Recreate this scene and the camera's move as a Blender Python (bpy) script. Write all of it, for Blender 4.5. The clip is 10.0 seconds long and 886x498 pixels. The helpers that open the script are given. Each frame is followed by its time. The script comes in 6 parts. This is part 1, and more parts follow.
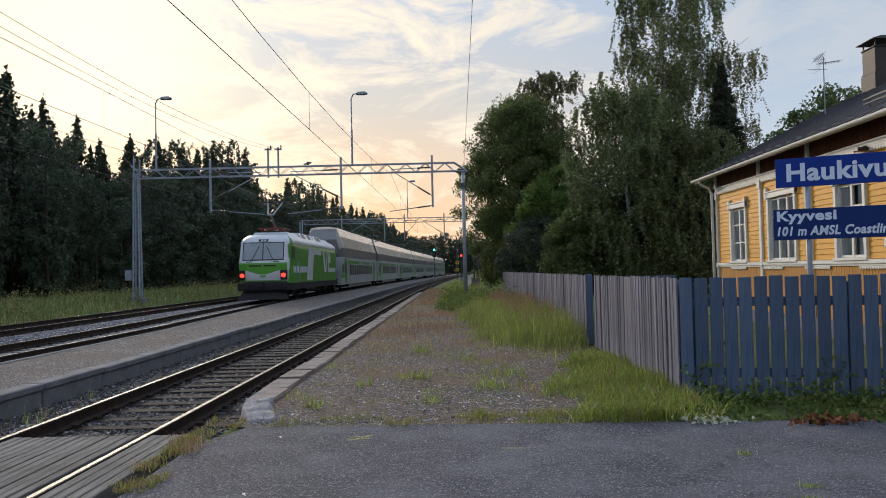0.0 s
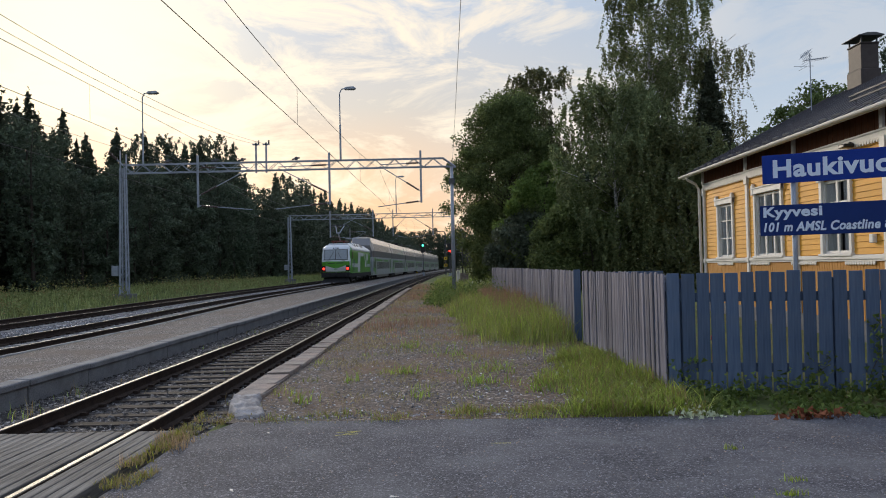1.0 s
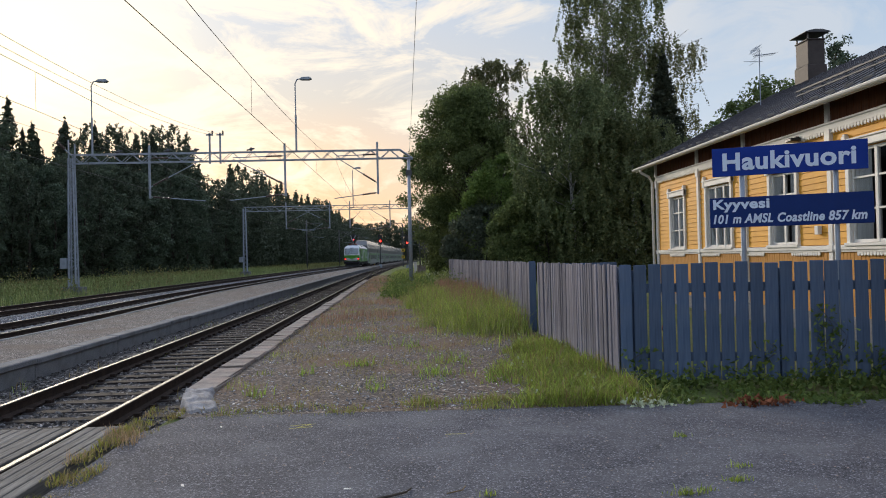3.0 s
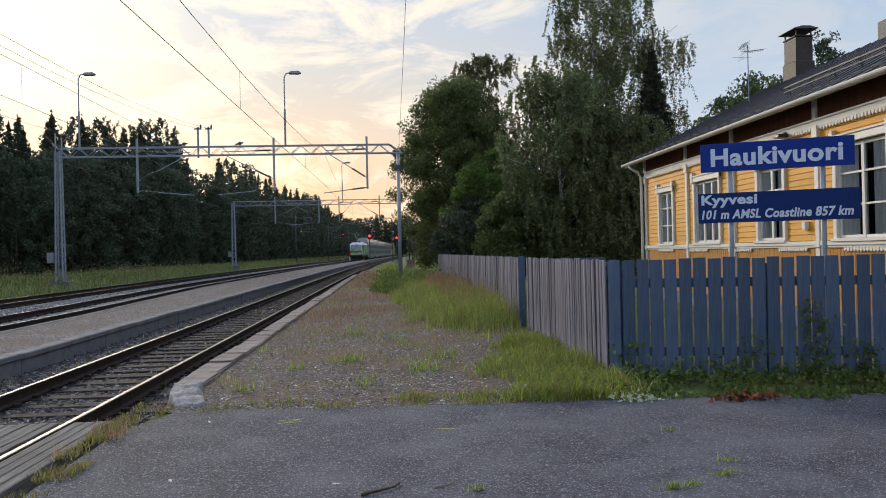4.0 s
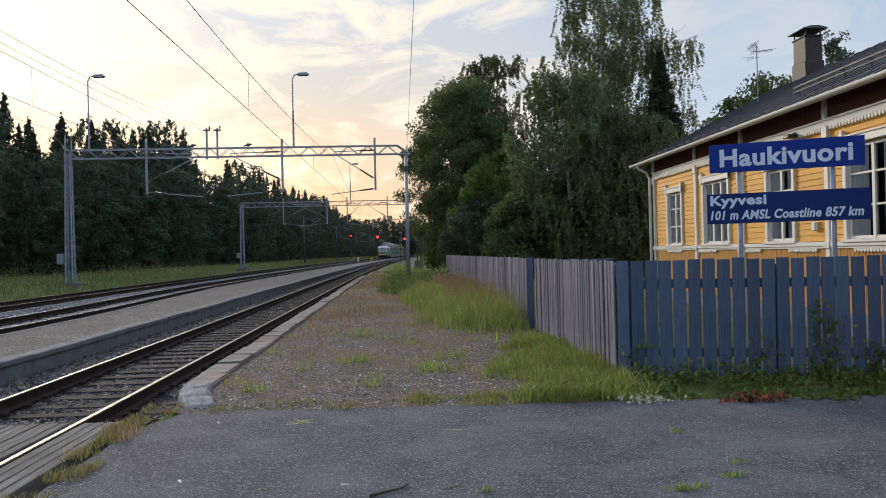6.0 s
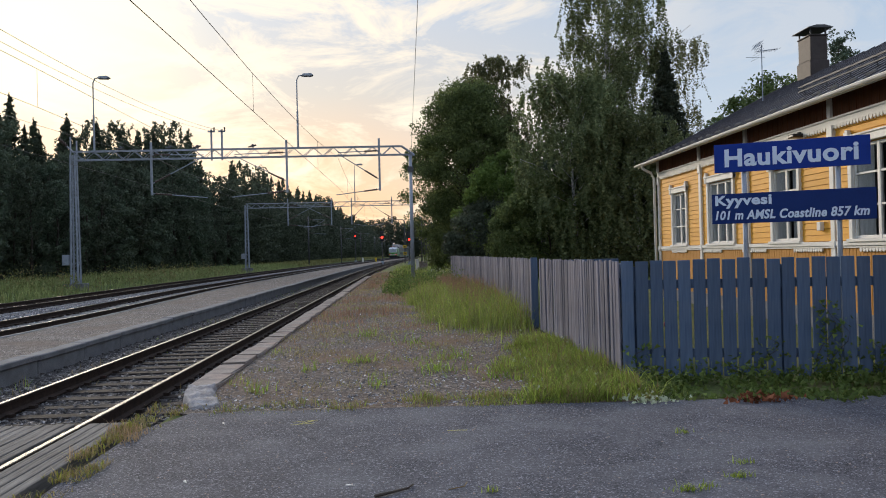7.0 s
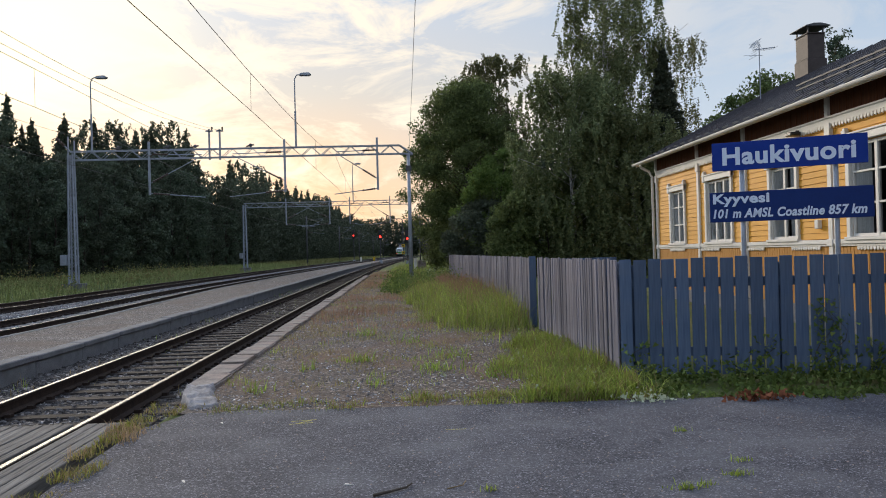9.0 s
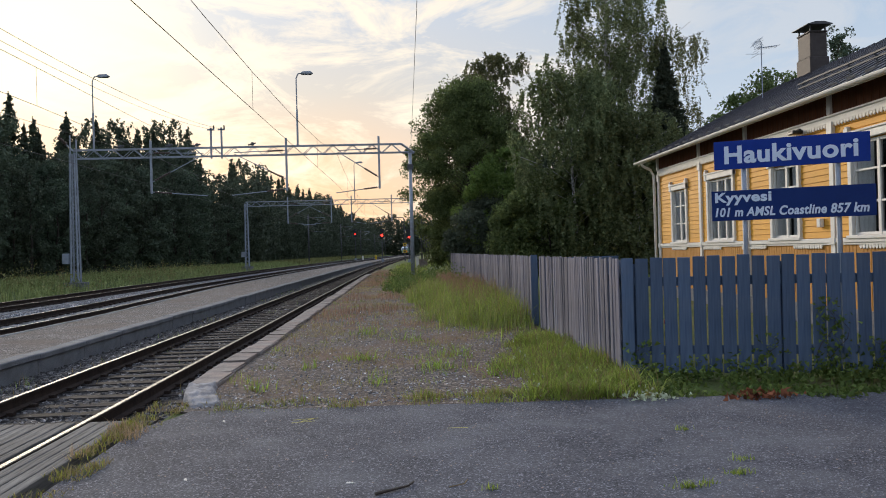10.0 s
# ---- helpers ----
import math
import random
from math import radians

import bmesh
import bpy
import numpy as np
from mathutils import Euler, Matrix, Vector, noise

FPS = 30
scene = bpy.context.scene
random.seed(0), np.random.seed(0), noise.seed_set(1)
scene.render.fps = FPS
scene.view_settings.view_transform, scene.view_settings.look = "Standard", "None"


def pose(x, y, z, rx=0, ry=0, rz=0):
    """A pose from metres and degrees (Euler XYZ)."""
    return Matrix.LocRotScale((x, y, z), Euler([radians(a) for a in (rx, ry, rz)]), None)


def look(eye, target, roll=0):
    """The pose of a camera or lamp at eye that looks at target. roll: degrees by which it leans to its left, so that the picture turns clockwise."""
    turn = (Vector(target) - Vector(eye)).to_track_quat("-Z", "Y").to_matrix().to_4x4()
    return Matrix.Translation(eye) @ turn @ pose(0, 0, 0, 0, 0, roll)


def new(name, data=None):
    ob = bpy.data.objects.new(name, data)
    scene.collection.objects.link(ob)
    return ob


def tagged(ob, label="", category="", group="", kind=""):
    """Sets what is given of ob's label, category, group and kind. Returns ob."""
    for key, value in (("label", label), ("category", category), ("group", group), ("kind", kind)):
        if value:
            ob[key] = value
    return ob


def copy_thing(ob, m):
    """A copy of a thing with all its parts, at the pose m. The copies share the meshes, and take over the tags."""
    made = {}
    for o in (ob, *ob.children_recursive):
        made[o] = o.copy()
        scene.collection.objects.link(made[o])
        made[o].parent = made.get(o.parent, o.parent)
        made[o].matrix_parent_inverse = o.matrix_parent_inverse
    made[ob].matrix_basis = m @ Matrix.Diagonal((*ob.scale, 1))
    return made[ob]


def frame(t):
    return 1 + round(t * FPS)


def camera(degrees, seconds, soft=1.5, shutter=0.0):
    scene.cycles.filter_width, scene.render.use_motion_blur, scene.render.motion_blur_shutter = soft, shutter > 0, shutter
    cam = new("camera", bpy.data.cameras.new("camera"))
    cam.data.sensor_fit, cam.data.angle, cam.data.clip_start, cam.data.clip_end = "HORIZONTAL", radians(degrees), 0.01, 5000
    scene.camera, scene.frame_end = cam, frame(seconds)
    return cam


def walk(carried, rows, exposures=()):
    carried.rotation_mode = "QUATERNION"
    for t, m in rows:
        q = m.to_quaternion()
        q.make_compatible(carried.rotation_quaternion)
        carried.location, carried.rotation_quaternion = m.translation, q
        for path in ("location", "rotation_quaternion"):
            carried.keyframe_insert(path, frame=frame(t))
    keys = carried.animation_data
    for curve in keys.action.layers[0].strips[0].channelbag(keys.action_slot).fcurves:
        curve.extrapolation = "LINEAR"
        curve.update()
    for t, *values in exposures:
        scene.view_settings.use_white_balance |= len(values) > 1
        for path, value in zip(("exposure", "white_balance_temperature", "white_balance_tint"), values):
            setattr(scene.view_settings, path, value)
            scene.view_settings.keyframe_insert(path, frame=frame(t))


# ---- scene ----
EYE = (0.0, 0.0, 1.75)
cam = camera(58.73, 10.0, soft=1.0)
# seconds, yaw, pitch, roll and a slight sideways sway: the camera turns on the spot
TURNS = [(0.0, 0.834, 1.568, 1.273, -0.033), (0.5, 0.375, 1.444, 1.2, -0.031), (1.0, 0.004, 1.223, 1.26, -0.029), (1.5, -0.414, 0.938, 1.25, -0.029),
         (2.0, -0.944, 0.91, 1.278, -0.024), (2.5, -1.884, 0.827, 1.345, -0.013), (3.0, -3.085, 0.556, 1.361, 0.0), (4.5, -3.884, 0.122, 1.27, 0.004),
         (5.0, -3.632, 0.177, 1.26, 0.004), (5.5, -3.447, 0.227, 1.27, 0.002), (7.0, -2.951, 0.299, 1.41, 0.001), (7.5, -2.9, 0.31, 1.42, 0.0),
         (8.0, -2.941, 0.287, 1.461, 0.003), (8.5, -3.008, 0.246, 1.55, 0.004), (9.0, -3.071, 0.228, 1.558, 0.004), (9.5, -3.102, 0.225, 1.551, 0.004),
         (10.0, -2.951, 0.131, 1.553, 0.003)]
walk(cam, [(t, pose(EYE[0] + dx, EYE[1], EYE[2], 90 + p, r, y)) for t, y, p, r, dx in TURNS],
     exposures=[(0.0, 0.08), (1.5, 0.09), (2.8, 0.19), (10.0, 0.18)])

# ---- sky and sun ----
SUN_AZ, SUN_EL = radians(-25.0), radians(17.0)
SUN_DIR = Vector((math.sin(SUN_AZ) * math.cos(SUN_EL), math.cos(SUN_AZ) * math.cos(SUN_EL), math.sin(SUN_EL)))


def link_chain(tree, *pairs):
    for a, b in pairs:
        tree.links.new(a, b)


def ramp_node(tree, stops):
    n = tree.nodes.new("ShaderNodeValToRGB")
    el = n.color_ramp.elements
    while len(el) < len(stops):
        el.new(0.5)
    for e, (at, col) in zip(el, stops):
        e.position = at
        e.color = (*col, 1) if len(col) == 3 else col
    return n


def mix_node(tree, a, b, fac, mode="MIX"):
    n = tree.nodes.new("ShaderNodeMix")
    n.data_type, n.blend_type = "RGBA", mode
    for sock, v in ((n.inputs[0], fac), (n.inputs[6], a), (n.inputs[7], b)):
        if hasattr(v, "is_output"):
            tree.links.new(v, sock)
        elif isinstance(v, tuple):
            sock.default_value = (*v, 1)
        else:
            sock.default_value = v
    return n.outputs[2]


def math_node(tree, op, a, b=None, c=None, clamp=False):
    n = tree.nodes.new("ShaderNodeMath")
    n.operation, n.use_clamp = op, clamp
    for sock, v in zip(n.inputs, (a, b, c)):
        if v is None:
            continue
        if hasattr(v, "is_output"):
            tree.links.new(v, sock)
        else:
            sock.default_value = v
    return n.outputs[0]


def make_world():
    w = bpy.data.worlds.new("sky")
    scene.world = w
    w.use_nodes = True
    t = w.node_tree
    for n in list(t.nodes):
        t.nodes.remove(n)
    out = t.nodes.new("ShaderNodeOutputWorld")
    bg = t.nodes.new("ShaderNodeBackground")
    coord = t.nodes.new("ShaderNodeTexCoord")
    sep = t.nodes.new("ShaderNodeSeparateXYZ")
    t.links.new(coord.outputs["Generated"], sep.inputs[0])
    z = sep.outputs[2]
    # evening gradient from the warm horizon to the pale blue overhead
    grad = ramp_node(t, [(0.0, (0.78, 0.40, 0.19)), (0.05, (0.88, 0.50, 0.25)), (0.12, (0.84, 0.58, 0.37)), (0.2, (0.62, 0.57, 0.51)),
                         (0.32, (0.50, 0.56, 0.66)), (0.6, (0.60, 0.76, 1.08)), (1.0, (0.64, 0.85, 1.32))])
    t.links.new(z, grad.inputs[0])
    # bluer on the side away from the sun
    blue = ramp_node(t, [(0.0, (0.62, 0.66, 0.70)), (0.3, (0.36, 0.46, 0.60)), (0.6, (0.60, 0.76, 1.08)), (1.0, (0.64, 0.85, 1.32))])
    t.links.new(z, blue.inputs[0])
    dot = t.nodes.new("ShaderNodeVectorMath")
    dot.operation = "DOT_PRODUCT"
    t.links.new(coord.outputs["Generated"], dot.inputs[0])
    dot.inputs[1].default_value = SUN_DIR
    side = t.nodes.new("ShaderNodeMapRange")
    side.inputs[1].default_value, side.inputs[2].default_value = 0.70, 0.93
    t.links.new(dot.outputs["Value"], side.inputs[0])
    base = mix_node(t, blue.outputs[0], grad.outputs[0], side.outputs[0])
    # streaky high cloud
    mp = t.nodes.new("ShaderNodeMapping")
    mp.inputs["Scale"].default_value = (2.6, 3.2, 8.0)
    mp.inputs["Rotation"].default_value = (0.0, radians(24), radians(20))
    t.links.new(coord.outputs["Generated"], mp.inputs[0])
    n1 = t.nodes.new("ShaderNodeTexNoise")
    n1.inputs["Scale"].default_value, n1.inputs["Detail"].default_value, n1.inputs["Roughness"].default_value = 2.2, 12, 0.66
    n1.inputs["Distortion"].default_value = 0.7
    t.links.new(mp.outputs[0], n1.inputs["Vector"])
    cl = ramp_node(t, [(0.44, (0, 0, 0)), (0.50, (0.45, 0.45, 0.45)), (0.58, (1, 1, 1))])
    t.links.new(n1.outputs[0], cl.inputs[0])
    warm = mix_node(t, (0.52, 0.56, 0.62), (1.02, 0.87, 0.66), side.outputs[0])
    fac = math_node(t, "MULTIPLY", cl.outputs[0], 0.85)
    clouded = mix_node(t, base, warm, fac)
    # glow of the veiled sun
    g = math_node(t, "POWER", math_node(t, "MAXIMUM", dot.outputs["Value"], 0.0), 100.0)
    glow = mix_node(t, clouded, (1.10, 0.98, 0.68), math_node(t, "MULTIPLY", g, 0.9, clamp=True))
    sky = t.nodes.new("ShaderNodeTexSky")
    sky.sky_type, sky.sun_disc = "NISHITA", False
    sky.sun_elevation, sky.sun_rotation = SUN_EL, SUN_AZ
    add = mix_node(t, glow, sky.outputs[0], 0.01, "ADD")
    t.links.new(add, bg.inputs[0])
    bg.inputs[1].default_value = 1.0
    t.links.new(bg.outputs[0], out.inputs[0])


make_world()
sun = new("sun", bpy.data.lights.new("sun", "SUN"))
sun.data.energy, sun.data.angle, sun.data.color = 2.3, radians(14), (1.0, 0.88, 0.72)
sun.matrix_world = look((0, 0, 40), Vector((0, 0, 40)) - SUN_DIR)


# ---- materials ----
def surface(name, col, col2=None, rough=0.8, metal=0.0, scale=6.0, fine=60.0, bump=0.2, stretch=(1, 1, 1), spread=(0.35, 0.65), dirt=None, dirt_scale=1.2,
            dirt_amount=0.5, per_object=0.0, coords="Object", depth=0.01, per_island=0.0, cells=0.0, cell_amount=0.6):
    """Two-colour mottled surface with a second, coarser layer of stains and a fine relief."""
    m = bpy.data.materials.new(name)
    m.use_nodes = True
    t = m.node_tree
    p = t.nodes["Principled BSDF"]
    tc = t.nodes.new("ShaderNodeTexCoord")
    mp = t.nodes.new("ShaderNodeMapping")
    mp.inputs["Scale"].default_value = stretch
    t.links.new(tc.outputs[coords], mp.inputs[0])
    n1 = t.nodes.new("ShaderNodeTexNoise")
    n1.inputs["Scale"].default_value, n1.inputs["Detail"].default_value = scale, 6
    n2 = t.nodes.new("ShaderNodeTexNoise")
    n2.inputs["Scale"].default_value, n2.inputs["Detail"].default_value = fine, 4
    for n in (n1, n2):
        t.links.new(mp.outputs[0], n.inputs["Vector"])
    both = math_node(t, "ADD", math_node(t, "MULTIPLY", n1.outputs[0], 0.55), math_node(t, "MULTIPLY", n2.outputs[0], 0.45))
    col2 = col2 or tuple(c * 0.72 for c in col)
    r = ramp_node(t, [(spread[0], col2), (spread[1], col)])
    t.links.new(both, r.inputs[0])
    c = r.outputs[0]
    height = n2.outputs[0]
    if cells:
        vo = t.nodes.new("ShaderNodeTexVoronoi")
        vo.inputs["Scale"].default_value = cells
        t.links.new(tc.outputs[coords], vo.inputs["Vector"])
        sp = t.nodes.new("ShaderNodeSeparateColor")
        t.links.new(vo.outputs["Color"], sp.inputs[0])
        grain = ramp_node(t, [(0.0, tuple(x * 0.35 for x in col2)), (0.5, tuple(0.4 * x + 0.6 * y for x, y in zip(col, col2))), (0.86, col), (1.0, tuple(min(0.8, x * 3.0) for x in col))])
        t.links.new(sp.outputs[0], grain.inputs[0])
        c = mix_node(t, c, grain.outputs[0], cell_amount)
        height = math_node(t, "SUBTRACT", math_node(t, "MULTIPLY", sp.outputs[1], 0.6), math_node(t, "MULTIPLY", vo.outputs["Distance"], 0.8))
    if dirt:
        n3 = t.nodes.new("ShaderNodeTexNoise")
        n3.inputs["Scale"].default_value, n3.inputs["Detail"].default_value = dirt_scale, 7
        t.links.new(tc.outputs[coords], n3.inputs["Vector"])
        dr = ramp_node(t, [(0.45, (0, 0, 0)), (0.68, (1, 1, 1))])
        t.links.new(n3.outputs[0], dr.inputs[0])
        c = mix_node(t, c, dirt, math_node(t, "MULTIPLY", dr.outputs[0], dirt_amount))
    if per_object or per_island:
        if per_object:
            rnd = t.nodes.new("ShaderNodeObjectInfo").outputs["Random"]
        else:
            rnd = t.nodes.new("ShaderNodeNewGeometry").outputs["Random Per Island"]
        amount = per_object or per_island
        v = math_node(t, "ADD", math_node(t, "MULTIPLY", rnd, amount), 1 - amount / 2)
        h = t.nodes.new("ShaderNodeHueSaturation")
        t.links.new(c, h.inputs["Color"])
        t.links.new(v, h.inputs["Value"])
        c = h.outputs[0]
    t.links.new(c, p.inputs["Base Color"])
    p.inputs["Roughness"].default_value, p.inputs["Metallic"].default_value = rough, metal
    if rough >= 0.6:
        p.inputs["Specular IOR Level"].default_value = 0.12 if rough >= 0.8 else 0.2
    if bump:
        b = t.nodes.new("ShaderNodeBump")
        b.inputs["Strength"].default_value, b.inputs["Distance"].default_value = bump, depth
        t.links.new(height, b.inputs["Height"])
        t.links.new(b.outputs[0], p.inputs["Normal"])
    return m


def glowing(name, col, strength):
    m = bpy.data.materials.new(name)
    m.use_nodes = True
    p = m.node_tree.nodes["Principled BSDF"]
    p.inputs["Base Color"].default_value = (*col, 1)
    p.inputs["Emission Color"].default_value = (*col, 1)
    p.inputs["Emission Strength"].default_value = strength
    return m


def leafy(name, dark, light, through_light=0.35):
    """Leaves: each takes its own green; some light passes through them."""
    m = bpy.data.materials.new(name)
    m.use_nodes = True
    t = m.node_tree
    p = t.nodes["Principled BSDF"]
    geo = t.nodes.new("ShaderNodeNewGeometry")
    r = ramp_node(t, [(0.0, dark), (0.75, tuple((a + b) / 2 for a, b in zip(dark, light))), (1.0, light)])
    t.links.new(geo.outputs["Random Per Island"], r.inputs[0])
    n = t.nodes.new("ShaderNodeTexNoise")
    n.inputs["Scale"].default_value = 0.35
    tc = t.nodes.new("ShaderNodeTexCoord")
    t.links.new(tc.outputs["Object"], n.inputs["Vector"])
    rnd = t.nodes.new("ShaderNodeObjectInfo").outputs["Random"]
    h = t.nodes.new("ShaderNodeHueSaturation")
    t.links.new(r.outputs[0], h.inputs["Color"])
    val = math_node(t, "ADD", math_node(t, "MULTIPLY", n.outputs[0], 0.9), math_node(t, "MULTIPLY", rnd, 0.35))
    t.links.new(math_node(t, "ADD", val, 0.4), h.inputs["Value"])
    t.links.new(math_node(t, "ADD", math_node(t, "MULTIPLY", rnd, 0.05), 0.475), h.inputs["Hue"])
    t.links.new(h.outputs[0], p.inputs["Base Color"])
    p.inputs["Roughness"].default_value, p.inputs["Specular IOR Level"].default_value = 0.7, 0.2
    tr = t.nodes.new("ShaderNodeBsdfTranslucent")
    t.links.new(h.outputs[0], tr.inputs[0])
    mix = t.nodes.new("ShaderNodeMixShader")
    mix.inputs[0].default_value = through_light
    link_chain(t, (p.outputs[0], mix.inputs[1]), (tr.outputs[0], mix.inputs[2]), (mix.outputs[0], t.nodes["Material Output"].inputs[0]))
    return m


ASPHALT = surface("asphalt", (0.112, 0.11, 0.124), (0.031, 0.031, 0.037), 0.85, scale=7, fine=60, bump=0.8, spread=(0.30, 0.72), dirt=(0.20, 0.20, 0.21), dirt_scale=1.1, dirt_amount=0.3, depth=0.008, cells=85, cell_amount=0.78)


def pale_gradient(m, pale, x0, x1, amount):
    """Broad pale tone that grows across the yard towards larger x, broken up by scuffs."""
    t = m.node_tree
    p = t.nodes["Principled BSDF"]
    old = p.inputs["Base Color"].links[0].from_socket
    tc, sep, rng, n = (t.nodes.new(k) for k in ("ShaderNodeTexCoord", "ShaderNodeSeparateXYZ", "ShaderNodeMapRange", "ShaderNodeTexNoise"))
    rng.inputs[1].default_value, rng.inputs[2].default_value = x0, x1
    n.inputs["Scale"].default_value, n.inputs["Detail"].default_value, n.inputs["Roughness"].default_value, n.inputs["Distortion"].default_value = 0.9, 10, 0.7, 0.8
    r = ramp_node(t, [(0.40, (0.15, 0.15, 0.15)), (0.62, (1, 1, 1))])
    link_chain(t, (tc.outputs["Object"], sep.inputs[0]), (sep.outputs[0], rng.inputs[0]), (tc.outputs["Object"], n.inputs["Vector"]), (n.outputs[0], r.inputs[0]))
    fac = math_node(t, "MULTIPLY", math_node(t, "MULTIPLY", rng.outputs[0], r.outputs[0]), amount)
    t.links.new(mix_node(t, old, pale, fac), p.inputs["Base Color"])


pale_gradient(ASPHALT, (0.21, 0.205, 0.215), -2.2, 1.2, 0.32)
GRAVEL = surface("gravel", (0.20, 0.163, 0.135), (0.045, 0.038, 0.033), 0.95, scale=5, fine=55, bump=0.9, spread=(0.36, 0.64), dirt=(0.165, 0.10, 0.062), dirt_scale=0.5, dirt_amount=0.8, depth=0.02, cells=32, cell_amount=0.65)
FIELD = surface("field_soil", (0.10, 0.13, 0.04), (0.05, 0.065, 0.025), 0.95, scale=1.5, fine=20, bump=0.8, dirt=(0.16, 0.13, 0.06), dirt_scale=0.25, dirt_amount=0.6, depth=0.04)
PLATFORM = surface("platform_gravel", (0.215, 0.19, 0.172), (0.082, 0.071, 0.064), 0.95, cells=45, cell_amount=0.6, scale=2.5, fine=70, bump=0.7, dirt=(0.145, 0.112, 0.09), dirt_scale=0.9, dirt_amount=0.7, depth=0.015)
CONCRETE = surface("concrete", (0.23, 0.23, 0.235), (0.10, 0.10, 0.105), 0.9, scale=2.5, fine=45, bump=0.4, dirt=(0.10, 0.10, 0.095), dirt_scale=1.4, dirt_amount=0.7)
KERB = surface("kerb_concrete", (0.31, 0.265, 0.235), (0.12, 0.10, 0.088), 0.9, scale=4, fine=60, bump=0.6, dirt=(0.34, 0.22, 0.17), dirt_scale=1.0, dirt_amount=0.6, per_object=0.25)
KERB_PAINT = surface("kerb_worn_paint", (0.36, 0.345, 0.34), (0.15, 0.135, 0.13), 0.85, scale=6, fine=60, bump=0.6)
BALLAST = surface("ballast", (0.30, 0.295, 0.31), (0.05, 0.05, 0.055), 0.9, scale=9, fine=34, bump=1.0, spread=(0.42, 0.58), depth=0.04, per_island=0.7, cells=22, cell_amount=0.7)
BALLAST_OLD = surface("ballast_old", (0.15, 0.14, 0.135), (0.016, 0.014, 0.014), 0.9, scale=9, fine=34, bump=1.0, spread=(0.42, 0.6), depth=0.04, per_island=0.8, cells=22, cell_amount=0.7)
SLEEPER = surface("sleeper_timber", (0.042, 0.034, 0.030), (0.014, 0.012, 0.011), 0.9, scale=4, fine=30, bump=0.6, stretch=(0.15, 1, 1), per_object=0.5)
SLEEPER_CON = surface("sleeper_concrete", (0.26, 0.25, 0.24), (0.14, 0.135, 0.13), 0.9, per_object=0.2)
RUST = surface("rail_rust", (0.05, 0.033, 0.025), (0.018, 0.013, 0.011), 0.85, scale=8, fine=80, bump=0.4)
RAILTOP = surface("rail_head", (0.125, 0.112, 0.09), (0.066, 0.059, 0.046), 0.57, 0.75, scale=2, fine=40, bump=0.05, stretch=(1, 0.1, 1))
PLANK = surface("crossing_plank", (0.27, 0.25, 0.225), (0.065, 0.058, 0.052), 0.9, scale=5, fine=40, bump=0.6, stretch=(1, 0.06, 1), per_object=0.3, dirt=(0.10, 0.09, 0.08), dirt_scale=2, dirt_amount=0.5)
FENCE_BLUE = surface("blue_stained_board", (0.104, 0.148, 0.228), (0.05, 0.075, 0.125), 0.8, scale=3, fine=36, bump=0.35, stretch=(1, 1, 0.06), per_object=0.35, dirt=(0.11, 0.13, 0.17), dirt_scale=2.5, dirt_amount=0.4)
FENCE_GREY = surface("weathered_grey_board", (0.29, 0.276, 0.316), (0.105, 0.10, 0.123), 0.9, scale=3, fine=40, bump=0.5, stretch=(1, 1, 0.05), per_object=0.65, dirt=(0.185, 0.165, 0.185), dirt_scale=3, dirt_amount=0.5)
YELLOW = surface("yellow_cladding", (0.76, 0.37, 0.048), (0.66, 0.315, 0.038), 0.65, scale=2, fine=30, bump=0.2, stretch=(1, 0.1, 1), per_object=0.12, dirt=(0.45, 0.24, 0.06), dirt_scale=0.9, dirt_amount=0.35)
OCHRE = surface("ochre_paint", (0.52, 0.24, 0.045), (0.42, 0.19, 0.035), 0.65, scale=2, fine=30, bump=0.2)
EAVE_BROWN = surface("brown_eave_boards", (0.17, 0.062, 0.026), (0.09, 0.034, 0.016), 0.7, scale=3, fine=30, bump=0.3, stretch=(1, 1, 0.2))
WHITE = surface("white_paint", (0.72, 0.69, 0.63), (0.62, 0.59, 0.54), 0.55, scale=3, fine=40, bump=0.12, dirt=(0.55, 0.53, 0.5), dirt_scale=2, dirt_amount=0.35)
ROOF = surface("dark_sheet_roof", (0.060, 0.052, 0.056), (0.034, 0.030, 0.033), 0.55, 0.2, scale=2, fine=25, bump=0.1, dirt=(0.075, 0.06, 0.055), dirt_scale=0.5, dirt_amount=0.6)
CHIMNEY = surface("brown_sheet_metal", (0.065, 0.052, 0.050), (0.045, 0.036, 0.034), 0.6, 0.1, bump=0.08)
STEEL = surface("galvanised_steel", (0.33, 0.365, 0.42), (0.22, 0.245, 0.285), 0.55, 0.25, scale=4, fine=50, bump=0.1, dirt=(0.18, 0.19, 0.2), dirt_scale=1.5, dirt_amount=0.4)
STEEL_DARK = surface("dark_steel", (0.11, 0.11, 0.115), (0.065, 0.065, 0.07), 0.6, 0.3, bump=0.1)
WIRE = surface("wire_metal", (0.10, 0.095, 0.09), (0.06, 0.055, 0.05), 0.5, 0.6, bump=0.0)
INSULATOR = surface("insulator_brown", (0.07, 0.04, 0.03), None, 0.3, bump=0.0)
SIGN_BLUE = surface("sign_blue_enamel", (0.005, 0.032, 0.25), (0.004, 0.027, 0.21), 0.6, scale=3, fine=40, bump=0.03, dirt=(0.010, 0.040, 0.23), dirt_scale=3, dirt_amount=0.4)
